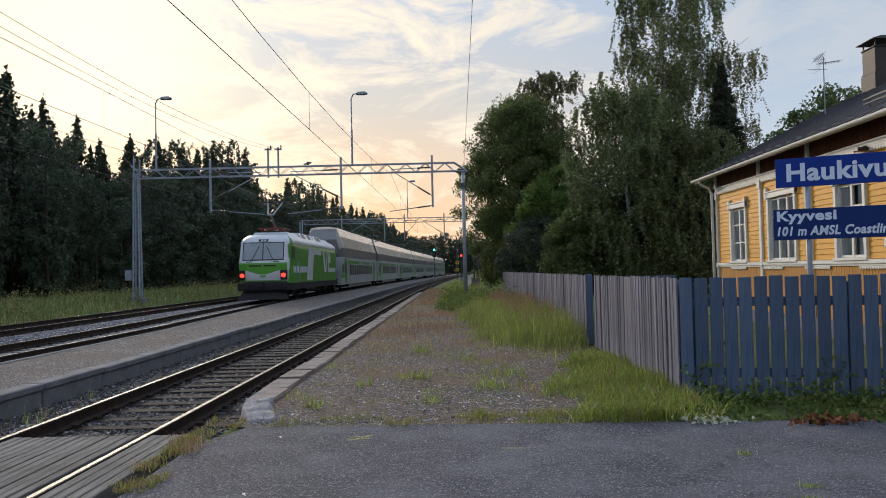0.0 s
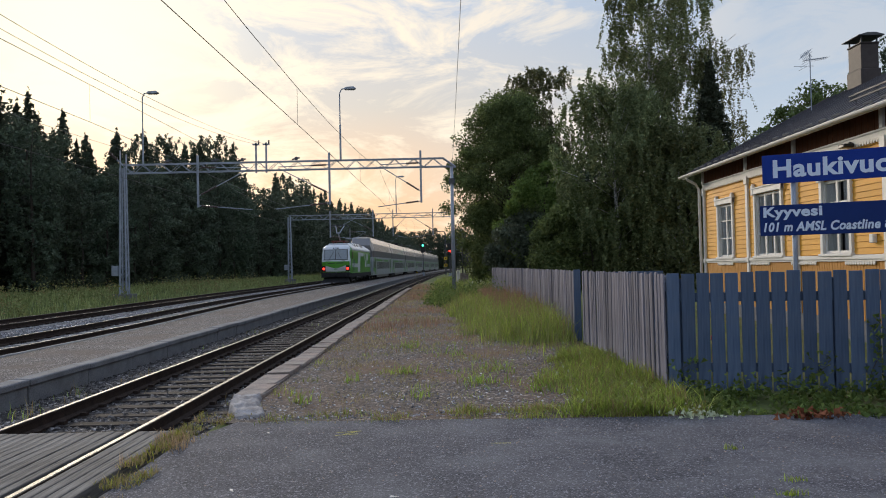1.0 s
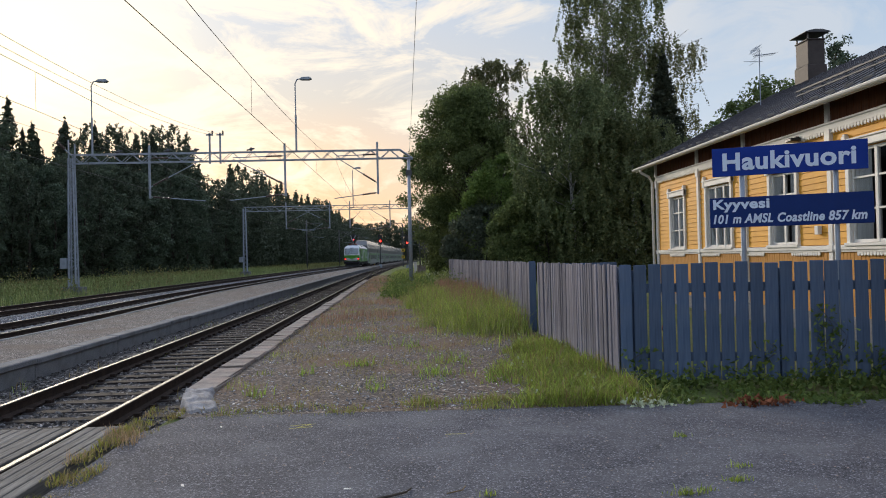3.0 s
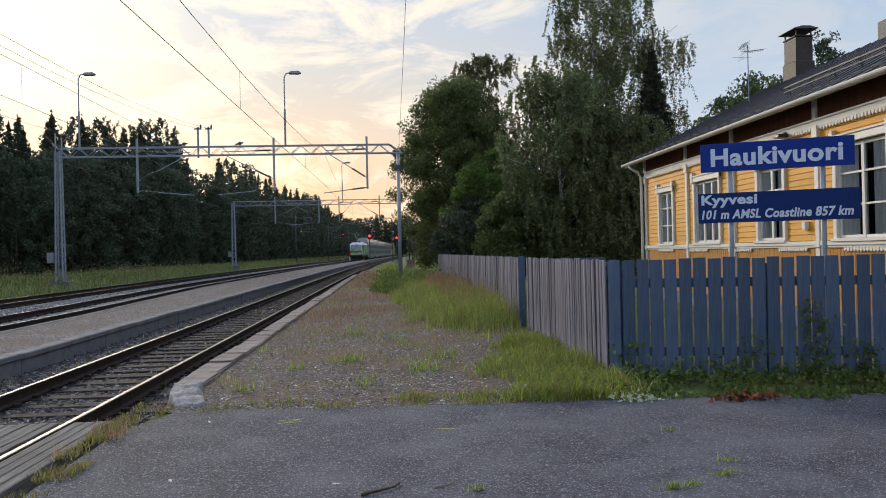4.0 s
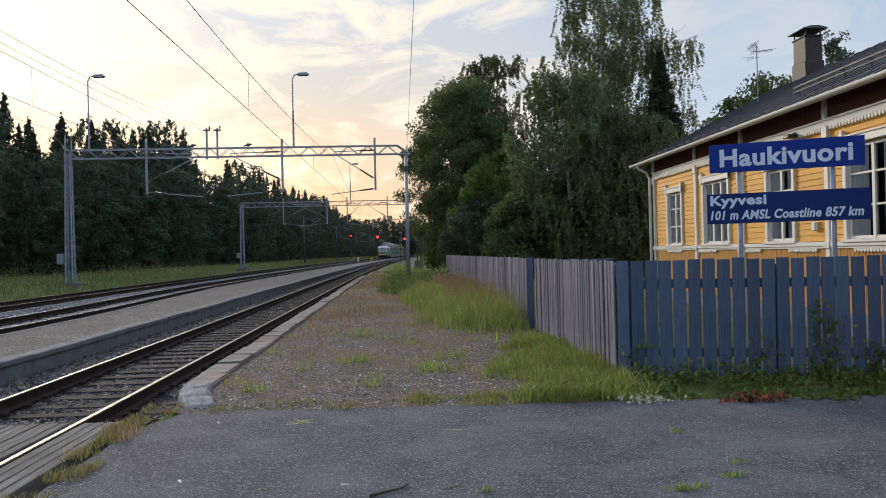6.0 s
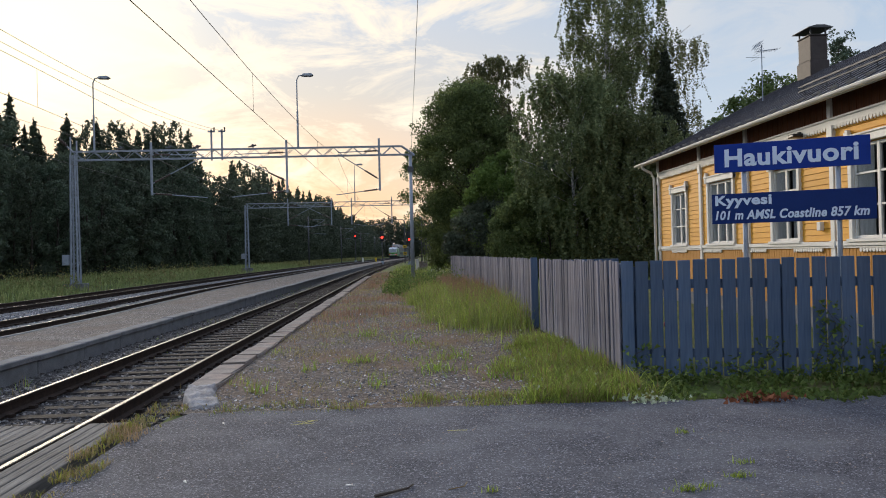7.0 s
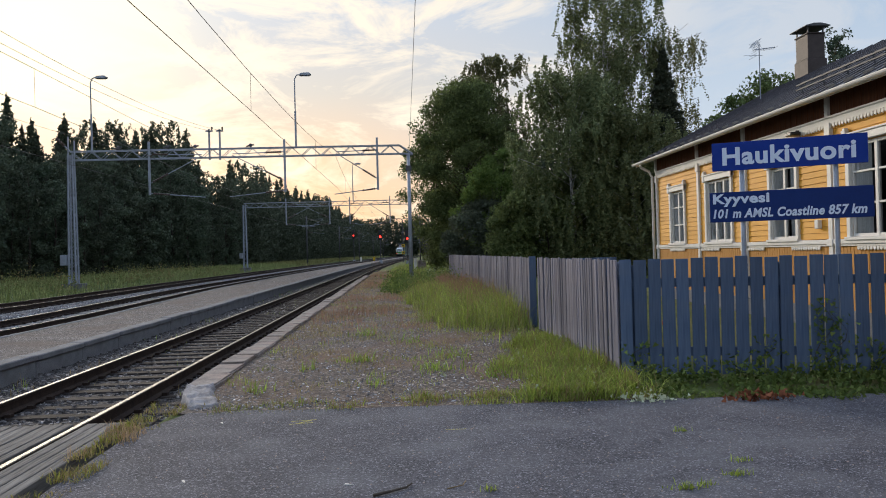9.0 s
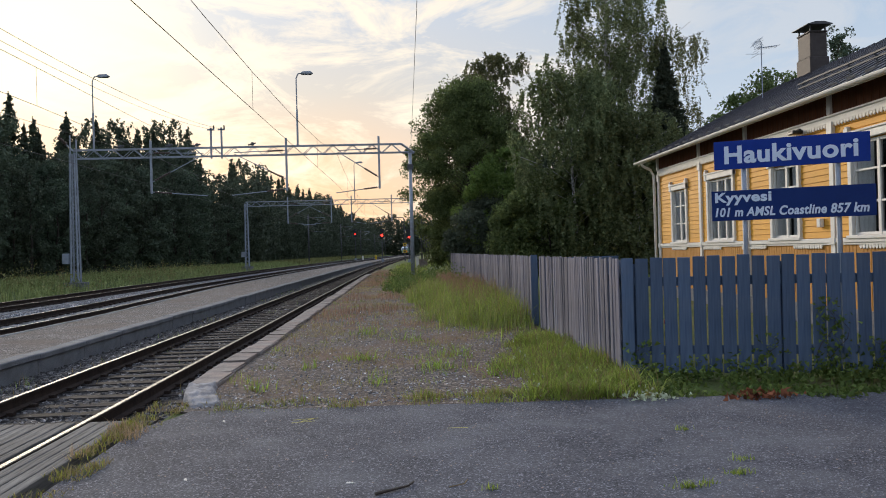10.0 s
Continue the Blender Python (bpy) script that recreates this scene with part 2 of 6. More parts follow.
SIGN_NAVY = surface("sign_navy_enamel", (0.006, 0.027, 0.14), (0.005, 0.022, 0.12), 0.6, scale=3, fine=40, bump=0.03)
SIGN_WHITE = surface("sign_lettering", (0.62, 0.70, 0.82), (0.56, 0.64, 0.76), 0.5, bump=0.0)
CURTAIN = surface("curtain_cloth", (0.78, 0.77, 0.76), (0.55, 0.54, 0.53), 0.9, scale=4, fine=30, stretch=(1, 3, 0.1))
BARK = surface("dark_bark", (0.085, 0.07, 0.058), (0.04, 0.033, 0.028), 0.95, scale=3, fine=25, bump=0.8, stretch=(1, 1, 0.3))
BIRCH_BARK = surface("birch_bark", (0.42, 0.41, 0.39), (0.06, 0.055, 0.05), 0.9, scale=3, fine=14, bump=0.4, stretch=(1, 1, 0.6), spread=(0.42, 0.52))
BIRCH_LEAF = leafy("birch_leaves", (0.078, 0.094, 0.042), (0.235, 0.250, 0.115), 0.32)
ALDER_LEAF = leafy("alder_leaves", (0.066, 0.090, 0.032), (0.185, 0.225, 0.080), 0.4)
BRIGHT_LEAF = leafy("maple_leaves", (0.085, 0.15, 0.034), (0.20, 0.30, 0.08), 0.42)
SPRUCE_LEAF = leafy("spruce_needles", (0.032, 0.044, 0.028), (0.072, 0.086, 0.054), 0.15)
FOREST_LEAF = leafy("forest_leaves", (0.052, 0.070, 0.046), (0.118, 0.145, 0.092), 0.2)
GRASS = leafy("grass_blades", (0.135, 0.18, 0.028), (0.42, 0.48, 0.10), 0.45)
GRASS_DRY = leafy("dry_grass", (0.19, 0.138, 0.06), (0.37, 0.27, 0.135))
GRASS_RED = leafy("red_seed_heads", (0.25, 0.145, 0.095), (0.43, 0.27, 0.18))
FIELD_GRASS = leafy("field_grass", (0.14, 0.16, 0.052), (0.37, 0.37, 0.155), 0.42)
WEED_LEAF = leafy("weed_leaves", (0.06, 0.11, 0.026), (0.17, 0.25, 0.065))
PETAL = surface("pale_petals", (0.50, 0.54, 0.38), (0.32, 0.36, 0.22), 0.7, bump=0.0)
DEAD_LEAF = surface("dead_leaves", (0.24, 0.085, 0.04), (0.12, 0.045, 0.025), 0.85, per_island=0.6)
YELLOW_MARK = surface("yellow_road_paint", (0.55, 0.50, 0.10), (0.25, 0.23, 0.08), 0.8, scale=30, fine=90, spread=(0.42, 0.52))
TRAIN_GREEN = surface("train_green", (0.075, 0.30, 0.022), (0.065, 0.26, 0.018), 0.3, scale=1, fine=20, bump=0.02, dirt=(0.055, 0.15, 0.03), dirt_scale=0.9, dirt_amount=0.35)
TRAIN_WHITE = surface("train_white", (0.62, 0.65, 0.68), (0.55, 0.58, 0.61), 0.32, scale=1, fine=20, bump=0.02, dirt=(0.38, 0.38, 0.38), dirt_scale=0.9, dirt_amount=0.4)
TRAIN_GREY = surface("train_grey", (0.135, 0.13, 0.13), (0.10, 0.097, 0.097), 0.35, scale=1, fine=20, bump=0.02, dirt=(0.12, 0.12, 0.12), dirt_scale=0.9, dirt_amount=0.4)
COACH_SIDE = surface("coach_pale_grey", (0.36, 0.38, 0.39), (0.28, 0.30, 0.31), 0.35, scale=1, fine=20, bump=0.02, dirt=(0.22, 0.22, 0.22), dirt_scale=0.9, dirt_amount=0.5)
TRAIN_ROOF = surface("train_roof", (0.70, 0.65, 0.60), (0.56, 0.52, 0.48), 0.26, 0.85, scale=1, fine=20, bump=0.03)
UNDERFRAME = surface("underframe_dark", (0.032, 0.031, 0.032), (0.014, 0.014, 0.015), 0.75, bump=0.2)
BLACK_TRIM = surface("black_trim", (0.012, 0.013, 0.014), None, 0.35, bump=0.0)
# opaque pale colour stands for the sky reflected in the cab glass
CAB_GLASS = surface("cab_glass", (0.30, 0.34, 0.36), (0.22, 0.25, 0.27), 0.08, bump=0.0)
TAIL_RED = glowing("tail_lamp_red", (1.0, 0.035, 0.02), 3.0)
SIGNAL_RED = glowing("signal_red", (1.0, 0.025, 0.015), 5.0)
SIGNAL_GREEN = glowing("signal_green", (0.05, 0.9, 0.55), 5.0)
SIGNAL_YELLOW = surface("signal_yellow", (0.65, 0.42, 0.03), None, 0.6, bump=0.0)
PANTO_RED = surface("insulator_red", (0.20, 0.03, 0.02), None, 0.5, bump=0.0)
RED_THING = surface("red_plastic", (0.45, 0.03, 0.03), None, 0.5, bump=0.0)


# ---- mesh tools ----
def box(bm, x0, x1, y0, y1, z0, z1, m=None):
    vs = [bm.verts.new((x, y, z)) for z in (z0, z1) for y in (y0, y1) for x in (x0, x1)]
    if m is not None:
        for v in vs:
            v.co = m @ v.co
    for f in ((0, 2, 3, 1), (4, 5, 7, 6), (0, 1, 5, 4), (1, 3, 7, 5), (3, 2, 6, 7), (2, 0, 4, 6)):
        bm.faces.new([vs[i] for i in f])
    return vs


def prism(bm, profile, axis, a, b, m=None):
    """A closed profile of (u, v) swept from a to b along an axis; u, v are the other two axes in order."""
    rings = []
    for s in (a, b):
        ring = []
        for u, v in profile:
            co = {"x": (s, u, v), "y": (u, s, v), "z": (u, v, s)}[axis]
            co = Vector(co)
            ring.append(bm.verts.new(m @ co if m is not None else co))
        rings.append(ring)
    n = len(profile)
    for i in range(n):
        j = (i + 1) % n
        bm.faces.new((rings[0][i], rings[0][j], rings[1][j], rings[1][i]))
    bm.faces.new(rings[0])
    bm.faces.new(rings[1][::-1])


def tube(bm, pts, r, sides=6, r2=None):
    """A round bar through points, tapered from r to r2."""
    pts = [Vector([float(c) for c in p]) for p in pts]
    r2 = r if r2 is None else r2
    rings = []
    for i, p in enumerate(pts):
        d = (pts[min(i + 1, len(pts) - 1)] - pts[max(i - 1, 0)]).normalized()
        side = d.cross(Vector((0, 0, 1)) if abs(d.z) < 0.95 else Vector((0, 1, 0))).normalized()
        up = side.cross(d)
        rr = float(r + (r2 - r) * i / max(1, len(pts) - 1))
        rings.append([bm.verts.new(p + rr * (math.cos(a) * side + math.sin(a) * up)) for a in (2 * math.pi * k / sides for k in range(sides))])
    for a, b in zip(rings, rings[1:]):
        for k in range(sides):
            bm.faces.new((a[k], a[(k + 1) % sides], b[(k + 1) % sides], b[k]))
    bm.faces.new(rings[0][::-1])
    bm.faces.new(rings[-1])


def beam(bm, p, q, w):
    """A square bar from p to q."""
    tube(bm, (p, q), w * 0.7, 4)


def ribbed(bm, a, b, ribs, r_in, r_out, sides=10):
    """One insulator body: a rod from a to b with rounded sheds."""
    a, b = Vector(a), Vector(b)
    d = (b - a).normalized()
    side = d.cross(Vector((0, 0, 1)) if abs(d.z) < 0.95 else Vector((0, 1, 0))).normalized()
    up = side.cross(d)
    stops = [(0.0, r_in)]
    for k in range(ribs):
        f = (k + 0.5) / ribs
        stops += [(f - 0.3 / ribs, r_in), (f - 0.08 / ribs, r_out), (f + 0.08 / ribs, r_out), (f + 0.3 / ribs, r_in)]
    stops.append((1.0, r_in))
    rings = []
    for f, r in stops:
        c = a.lerp(b, f)
        rings.append([bm.verts.new(c + r * (math.cos(t) * side + math.sin(t) * up)) for t in (2 * math.pi * k / sides for k in range(sides))])
    for p, q in zip(rings, rings[1:]):
        for k in range(sides):
            bm.faces.new((p[k], p[(k + 1) % sides], q[(k + 1) % sides], q[k]))
    bm.faces.new(rings[0][::-1])
    bm.faces.new(rings[-1])


def ball(bm, c, r, seg=8):
    bmesh.ops.create_uvsphere(bm, u_segments=seg, v_segments=max(4, seg // 2 + 1), radius=r, matrix=Matrix.Translation(c))


def mesh_of(name, bm, material, bevel=0.0, smooth=False):
    if bevel:
        bmesh.ops.bevel(bm, geom=bm.edges[:], offset=bevel, segments=1, affect="EDGES", clamp_overlap=True)
    bmesh.ops.recalc_face_normals(bm, faces=bm.faces[:])
    me = bpy.data.meshes.new(name)
    bm.to_mesh(me)
    bm.free()
    me.materials.append(material)
    if smooth:
        me.polygons.foreach_set("use_smooth", [True] * len(me.polygons))
    return me


def part(name, bm, material, parent, label="", bevel=0.0, smooth=False, at=None):
    ob = new(name, mesh_of(name, bm, material, bevel, smooth))
    ob.parent = parent
    if at is not None:
        ob.matrix_basis = at
    if label:
        ob["label"] = label
    return ob


def piece(name, me, parent, at):
    ob = new(name, me)
    ob.parent = parent
    ob.matrix_basis = at
    return ob


def thing(name, label, category, at=None, group="", kind=""):
    ob = new(name)
    ob.empty_display_size = 0.2
    if at is not None:
        ob.matrix_basis = at
    return tagged(ob, label, category, group, kind)


def solid(name, bm, material, label, category, at=None, group="", kind="", bevel=0.0, smooth=False):
    ob = new(name, mesh_of(name, bm, material, bevel, smooth))
    if at is not None:
        ob.matrix_basis = at
    return tagged(ob, label, category, group, kind)


def mesh_from(name, verts, faces, material, smooth=False):
    """Quick mesh from arrays: verts (n, 3), faces (m, k)."""
    me = bpy.data.meshes.new(name)
    verts, faces = np.asarray(verts, dtype=np.float32), np.asarray(faces, dtype=np.int32)
    k = faces.shape[1]
    me.vertices.add(len(verts))
    me.vertices.foreach_set("co", verts.ravel())
    me.loops.add(faces.size)
    me.loops.foreach_set("vertex_index", faces.ravel())
    me.polygons.add(len(faces))
    me.polygons.foreach_set("loop_start", np.arange(0, faces.size, k, dtype=np.int32))
    me.update(calc_edges=True)
    me.materials.append(material)
    if smooth:
        me.polygons.foreach_set("use_smooth", [True] * len(faces))
    return me


def bend(y):
    """How far the line swings to the east as it leaves the station."""
    return 0.043 * 25 * math.log1p(math.exp((y - 105) / 25)) if y < 600 else 0.043 * (y - 105)


def step(a, b, v):
    v = min(1.0, max(0.0, (v - a) / (b - a)))
    return v * v * (3 - 2 * v)


def x_track_a(y):
    return -4.31 + bend(y)


def x_track_b(y):
    return -10.15 - 1.0 * step(20, 46, y) + 0.25 * step(60, 110, y) + bend(y)


def x_track_c(y):
    return -14.75 - 0.6 * step(18, 60, y) + bend(y)


# ---- ground ----
def ground_height(u, y):
    """Height of the soil: u is the distance east of the bent line."""
    if u > -2.75:
        h = -0.035
    elif u > -6.7:
        h = -0.26
    elif u > -9.0:
        h = -0.10
    elif u > -17.2:
        h = -0.10
    else:
        h = -0.05 + 0.45 * step(-17.2, -21, u)
    far = step(9.3, 40, y)
    return h + (0.03 * noise.noise((u * 0.6, y * 0.6, 0)) * (1 if u > 3 or u < -18 else 0.3)) + (0.25 * far if u > 3.5 else 0)


def make_ground():
    us = [-1500, -400, -120, -60, -45, -35, -30, -27, -24, -22, -21, -20, -19, -18, -17.2, -16.6, -9.0, -8.9, -6.75, -6.65, -2.8, -2.7, -2, -1, 0, 1, 2, 2.9,
          3.5, 5, 7, 9, 12, 16, 22, 30, 45, 80, 200, 500, 1500]
    ys = [-60, -20, -5] + list(range(0, 60, 2)) + list(range(60, 140, 6)) + list(range(140, 600, 20)) + [700, 900, 1400, 2600]
    verts, faces = [], []
    for y in ys:
        for u in us:
            verts.append((u + bend(y), y, ground_height(u, y)))
    n = len(us)
    for j in range(len(ys) - 1):
        for i in range(n - 1):
            faces.append((j * n + i, j * n + i + 1, (j + 1) * n + i + 1, (j + 1) * n + i))
    tagged(new("ground", mesh_from("ground", verts, faces, FIELD, True)), "grassy soil with dry patches beside the railway", "ground", kind="structure")


make_ground()


def sheet(name, xa, xb, ys, z, material, label, category, thick=0.25, wob=0.0):
    """A long slab whose two sides follow the functions xa(y), xb(y)."""
    bm = bmesh.new()
    rows = []
    for k, y in enumerate(ys):
        d = wob * noise.noise((y * 1.7, 3.1, 0))
        rows.append([bm.verts.new(c) for c in ((xa(y) + d, y, z - thick), (xa(y) + d, y, z), (xb(y), y, z), (xb(y), y, z - thick))])
    for a, b in zip(rows, rows[1:]):
        for i in range(3):
            bm.faces.new((a[i], b[i], b[i + 1], a[i + 1]))
    bm.faces.new(rows[0])
    bm.faces.new(rows[-1][::-1])
    return solid(name, bm, material, label, category, kind="structure")


NEAR_Y = [-25, -15, -8, -4] + [0.5 * k for k in range(0, 90)] + list(range(45, 130, 5)) + list(range(130, 480, 10))


def make_asphalt():
    bm = bmesh.new()
    edge = [(-2.76 + 0.05 * noise.noise((0, y * 1.3, 5)), y) for y in [-25 + k for k in range(25)] + [0.25 * k for k in range(0, 34)]]
    edge += [(-2.55, 8.75), (-2.45, 9.12)]
    edge += [(-2.4 + 0.2 * k, 9.12 - 0.045 * (0.2 * k) + 0.07 * noise.noise((k * 0.45, 0, 9))) for k in range(1, 60)]
    edge += [(24, 8.2), (24, -25)]
    prism(bm, edge, "z", -0.2, 0.0)
    solid("road", bm, ASPHALT, "worn grey asphalt yard with pale scuffs", "asphalt", kind="structure")
    # strewn grit on the asphalt
    rng = np.random.default_rng(4)
    vs, fs = [], []
    for _ in range(1500):
        x, y = rng.uniform(-2.4, 7), 4.2 + 4.7 * rng.random() ** 1.0
        s = rng.uniform(0.003, 0.009)
        k = len(vs)
        vs += [(x - s, y - s * 0.7, 0), (x + s, y - s, 0), (x + s * 0.8, y + s, 0), (x - s, y + s, 0), (x, y, s * 0.9)]
        fs += [(k, k + 1, k + 4), (k + 1, k + 2, k + 4), (k + 2, k + 3, k + 4), (k + 3, k, k + 4)]
    tagged(new("grit", mesh_from("grit", vs, fs, KERB)), "pale grit scattered on the asphalt", "grit", kind="stuff")
    # gravel surface of the old side platform
    bm = bmesh.new()
    edge = [(-2.68, 9.2)] + [(-2.4 + 0.2 * k, 9.06 - 0.045 * (0.2 * k)) for k in range(0, 27)] + [(2.95, 10.4), (2.95, 78), (-2.68, 78)]
    prism(bm, edge, "z", -0.2, -0.008)
    solid("side_platform", bm, GRAVEL, "weedy gravel surface of a disused side platform", "platform", kind="structure")


make_asphalt()
sheet("island_platform", lambda y: x_track_b(y) + 1.35, lambda y: -6.62 + bend(y), NEAR_Y[:-12], 0.15, PLATFORM, "low island platform of packed sandy gravel", "platform", 0.4)


def make_stones(name, label, u0, u1, y0, y1, z, n, size, material, seed, xf):
    """Loose crushed stones as small irregular wedges."""
    rng = np.random.default_rng(seed)
    vs, fs = [], []
    base = np.array([(-1, -0.8, 0), (1, -0.9, 0), (0.8, 1, 0), (-0.9, 0.7, 0), (-0.4, -0.3, 1), (0.5, 0.35, 0.9)])
    tri = [(0, 1, 4), (1, 5, 4), (1, 2, 5), (2, 3, 5), (3, 4, 5), (3, 0, 4)]
    for _ in range(n):
        y = y0 + (y1 - y0) * rng.random() ** 1.6
        u = rng.uniform(u0, u1)
        a, s = rng.uniform(0, 6.28), rng.uniform(0.6, 1.5) * size
        ca, sa = math.cos(a), math.sin(a)
        p = base * s * rng.uniform(0.7, 1.3, (6, 1))
        k = len(vs)
        vs += [(xf(y) + u + q[0] * ca - q[1] * sa, y + q[0] * sa + q[1] * ca, z - 0.01 + q[2] * 0.8) for q in p]
        fs += [tuple(k + i for i in f) for f in tri]
    return tagged(new(name, mesh_from(name, vs, fs, material)), label, "stones", kind="stuff")


# ---- tracks ----
RAIL_PROFILE = [(-0.07, -0.172), (0.07, -0.172), (0.07, -0.155), (0.012, -0.13), (0.012, -0.045), (0.034, -0.035), (0.036, -0.003), (-0.036, -0.003), (-0.034, -0.035),
                (-0.012, -0.045), (-0.012, -0.13), (-0.07, -0.155)]


def make_track(name, label, xf, z, ballast_mat, sleeper_mat, bed, sleeper_from, sleeper_to, worn):
    track = thing(name, label, "railway track", kind="structure")
    ys = [-25, -10] + list(range(0, 120, 4)) + list(range(120, 480, 8))
    # ballast bed
    bm = bmesh.new()
    rows = []
    for y in ys:
        rows.append([bm.verts.new((xf(y) + u, y, h)) for u, h in ((-bed - 0.35, z - 0.6), (-bed, z - 0.2), (bed, z - 0.2), (bed + 0.35, z - 0.6))])
    for a, b in zip(rows, rows[1:]):
        for i in range(3):
            bm.faces.new((a[i], a[i + 1], b[i + 1], b[i]))
    part("ballast_bed", bm, ballast_mat, track, "crushed stone ballast")
    for side in (-0.797, 0.797):
        bm, head = bmesh.new(), bmesh.new()
        rings, tops = [], []
        for y in ys:
            rings.append([bm.verts.new((xf(y) + side + u, y, z + v)) for u, v in RAIL_PROFILE])
            tops.append([head.verts.new((xf(y) + side + u, y, z + v)) for u, v in ((-worn - 0.007, -0.003), (-worn, 0.003), (worn, 0.003), (worn + 0.007, -0.003), (worn + 0.0075, -0.006))])
        n = len(RAIL_PROFILE)
        for a, b in zip(rings, rings[1:]):
            for i in range(n):
                j = (i + 1) % n
                bm.faces.new((a[i], a[j], b[j], b[i]))
        for a, b in zip(tops, tops[1:]):
            for i in range(4):
                head.faces.new((a[i], a[i + 1], b[i + 1], b[i]))
        rail = part("rail", bm, RUST, track, "rusty steel rail with a shiny head")
        part("rail_head", head, RAILTOP, rail, "polished running surface")
    # sleepers with fastenings
    bm = bmesh.new()
    box(bm, -1.32, 1.32, -0.12, 0.12, -0.15, 0.0)
    me = mesh_of("sleeper", bm, sleeper_mat, 0.012)
    bm = bmesh.new()
    for side in (-0.797, 0.797):
        for d in (-0.115, 0.115):
            box(bm, side + d - 0.04, side + d + 0.04, -0.05, 0.05, 0.0, 0.045)
    fast = mesh_of("fastening", bm, RUST)
    y, k = sleeper_from, 0
    rng = random.Random(name)
    while y < sleeper_to and k < 140:
        at = pose(xf(y) + rng.uniform(-0.03, 0.03), y, z - 0.172 + rng.uniform(-0.012, 0.004), 0, 0, rng.uniform(-0.6, 0.6))
        s = piece("sleeper", me, track, at)
        piece("fastening", fast, s, Matrix())
        y += 0.61
        k += 1
    # farther sleepers in one mesh
    bm = bmesh.new()
    while y < 260:
        box(bm, -1.32, 1.32, -0.12, 0.12, -0.15, 0.0, pose(xf(y), y, z - 0.172))
        y += 0.61
    if len(bm.verts):
        ob = part("far_sleepers", bm, sleeper_mat, track)
        ob["kind"] = "stuff"
    else:
        bm.free()
    return track


make_track("railway_track", "rusty side track on old timber sleepers and weedy ballast", x_track_a, 0.0, BALLAST_OLD, SLEEPER, 2.05, 8.95, 90, 0.025)
make_track("railway_track", "main line track on pale ballast along the platform", x_track_b, 0.2, BALLAST, SLEEPER_CON, 1.45, 8.0, 90, 0.016)
make_track("railway_track", "outer track on pale ballast by the field", x_track_c, 0.2, BALLAST, SLEEPER_CON, 1.9, 14.0, 95, 0.016)
make_stones("ballast_stones", "dark weathered ballast stones of the side track", -2.2, 1.55, 9.0, 45, -0.20, 9000, 0.035, BALLAST_OLD, 11, x_track_a)
make_stones("ballast_stones", "pale crushed ballast stones of the main line", -1.4, 1.35, 12.0, 60, 0.0, 7000, 0.035, BALLAST, 12, x_track_b)
make_stones("ballast_stones", "pale crushed ballast stones of the outer track", -1.9, 2.7, 18.0, 70, 0.0, 7000, 0.035, BALLAST, 13, x_track_c)
make_stones("pebbles", "small grey stones lying on the gravel", -2.5, 2.6, 9.25, 24, -0.005, 6500, 0.017, BALLAST, 14, lambda y: 0.0)
make_stones("pebbles", "small stones and clods on the island platform", -8.6, -6.6, 9.0, 40, 0.152, 500, 0.02, PLATFORM, 15, lambda y: 0.0)


def make_platform_edge():
    """Concrete wall of the island platform, cast in lengths, with a coping."""
    wall = thing("platform_edge", "stained concrete platform wall with a worn coping", "platform edge", kind="structure")
    bm = bmesh.new()
    box(bm, -0.11, 0.11, 0.012, 1.988, -0.55, 0.06)
    wl = mesh_of("wall_block", bm, CONCRETE, 0.01)
    bm = bmesh.new()
    box(bm, -0.16, 0.15, 0.006, 1.994, 0.06, 0.165)
    cp = mesh_of("coping", bm, CONCRETE, 0.018)
    rng = random.Random(5)
    y = 4.0
    while y < 130:
        m = pose(-6.5 + bend(y) + rng.uniform(-0.012, 0.012), y, rng.uniform(-0.012, 0.01), 0, 0, -math.degrees(math.atan2(bend(y + 2) - bend(y), 2)))
        piece("wall_block", wl, wall, m)
        piece("coping", cp, wall, m)
        y += 2.0
    # far edging towards the main line
    edge = thing("platform_edge", "low concrete edging on the main line side", "platform edge", kind="structure")
    bm = bmesh.new()
    box(bm, -0.07, 0.07, 0.006, 1.994, -0.3, 0.17)
    me = mesh_of("edging", bm, CONCRETE, 0.015)
    y = 8.0
    while y < 120:
        piece("edging", me, edge, pose(x_track_b(y) + 1.38, y, rng.uniform(-0.008, 0.008), 0, 0, -math.degrees(math.atan2(x_track_b(y + 2) - x_track_b(y), 2))))
        y += 2.0


make_platform_edge()


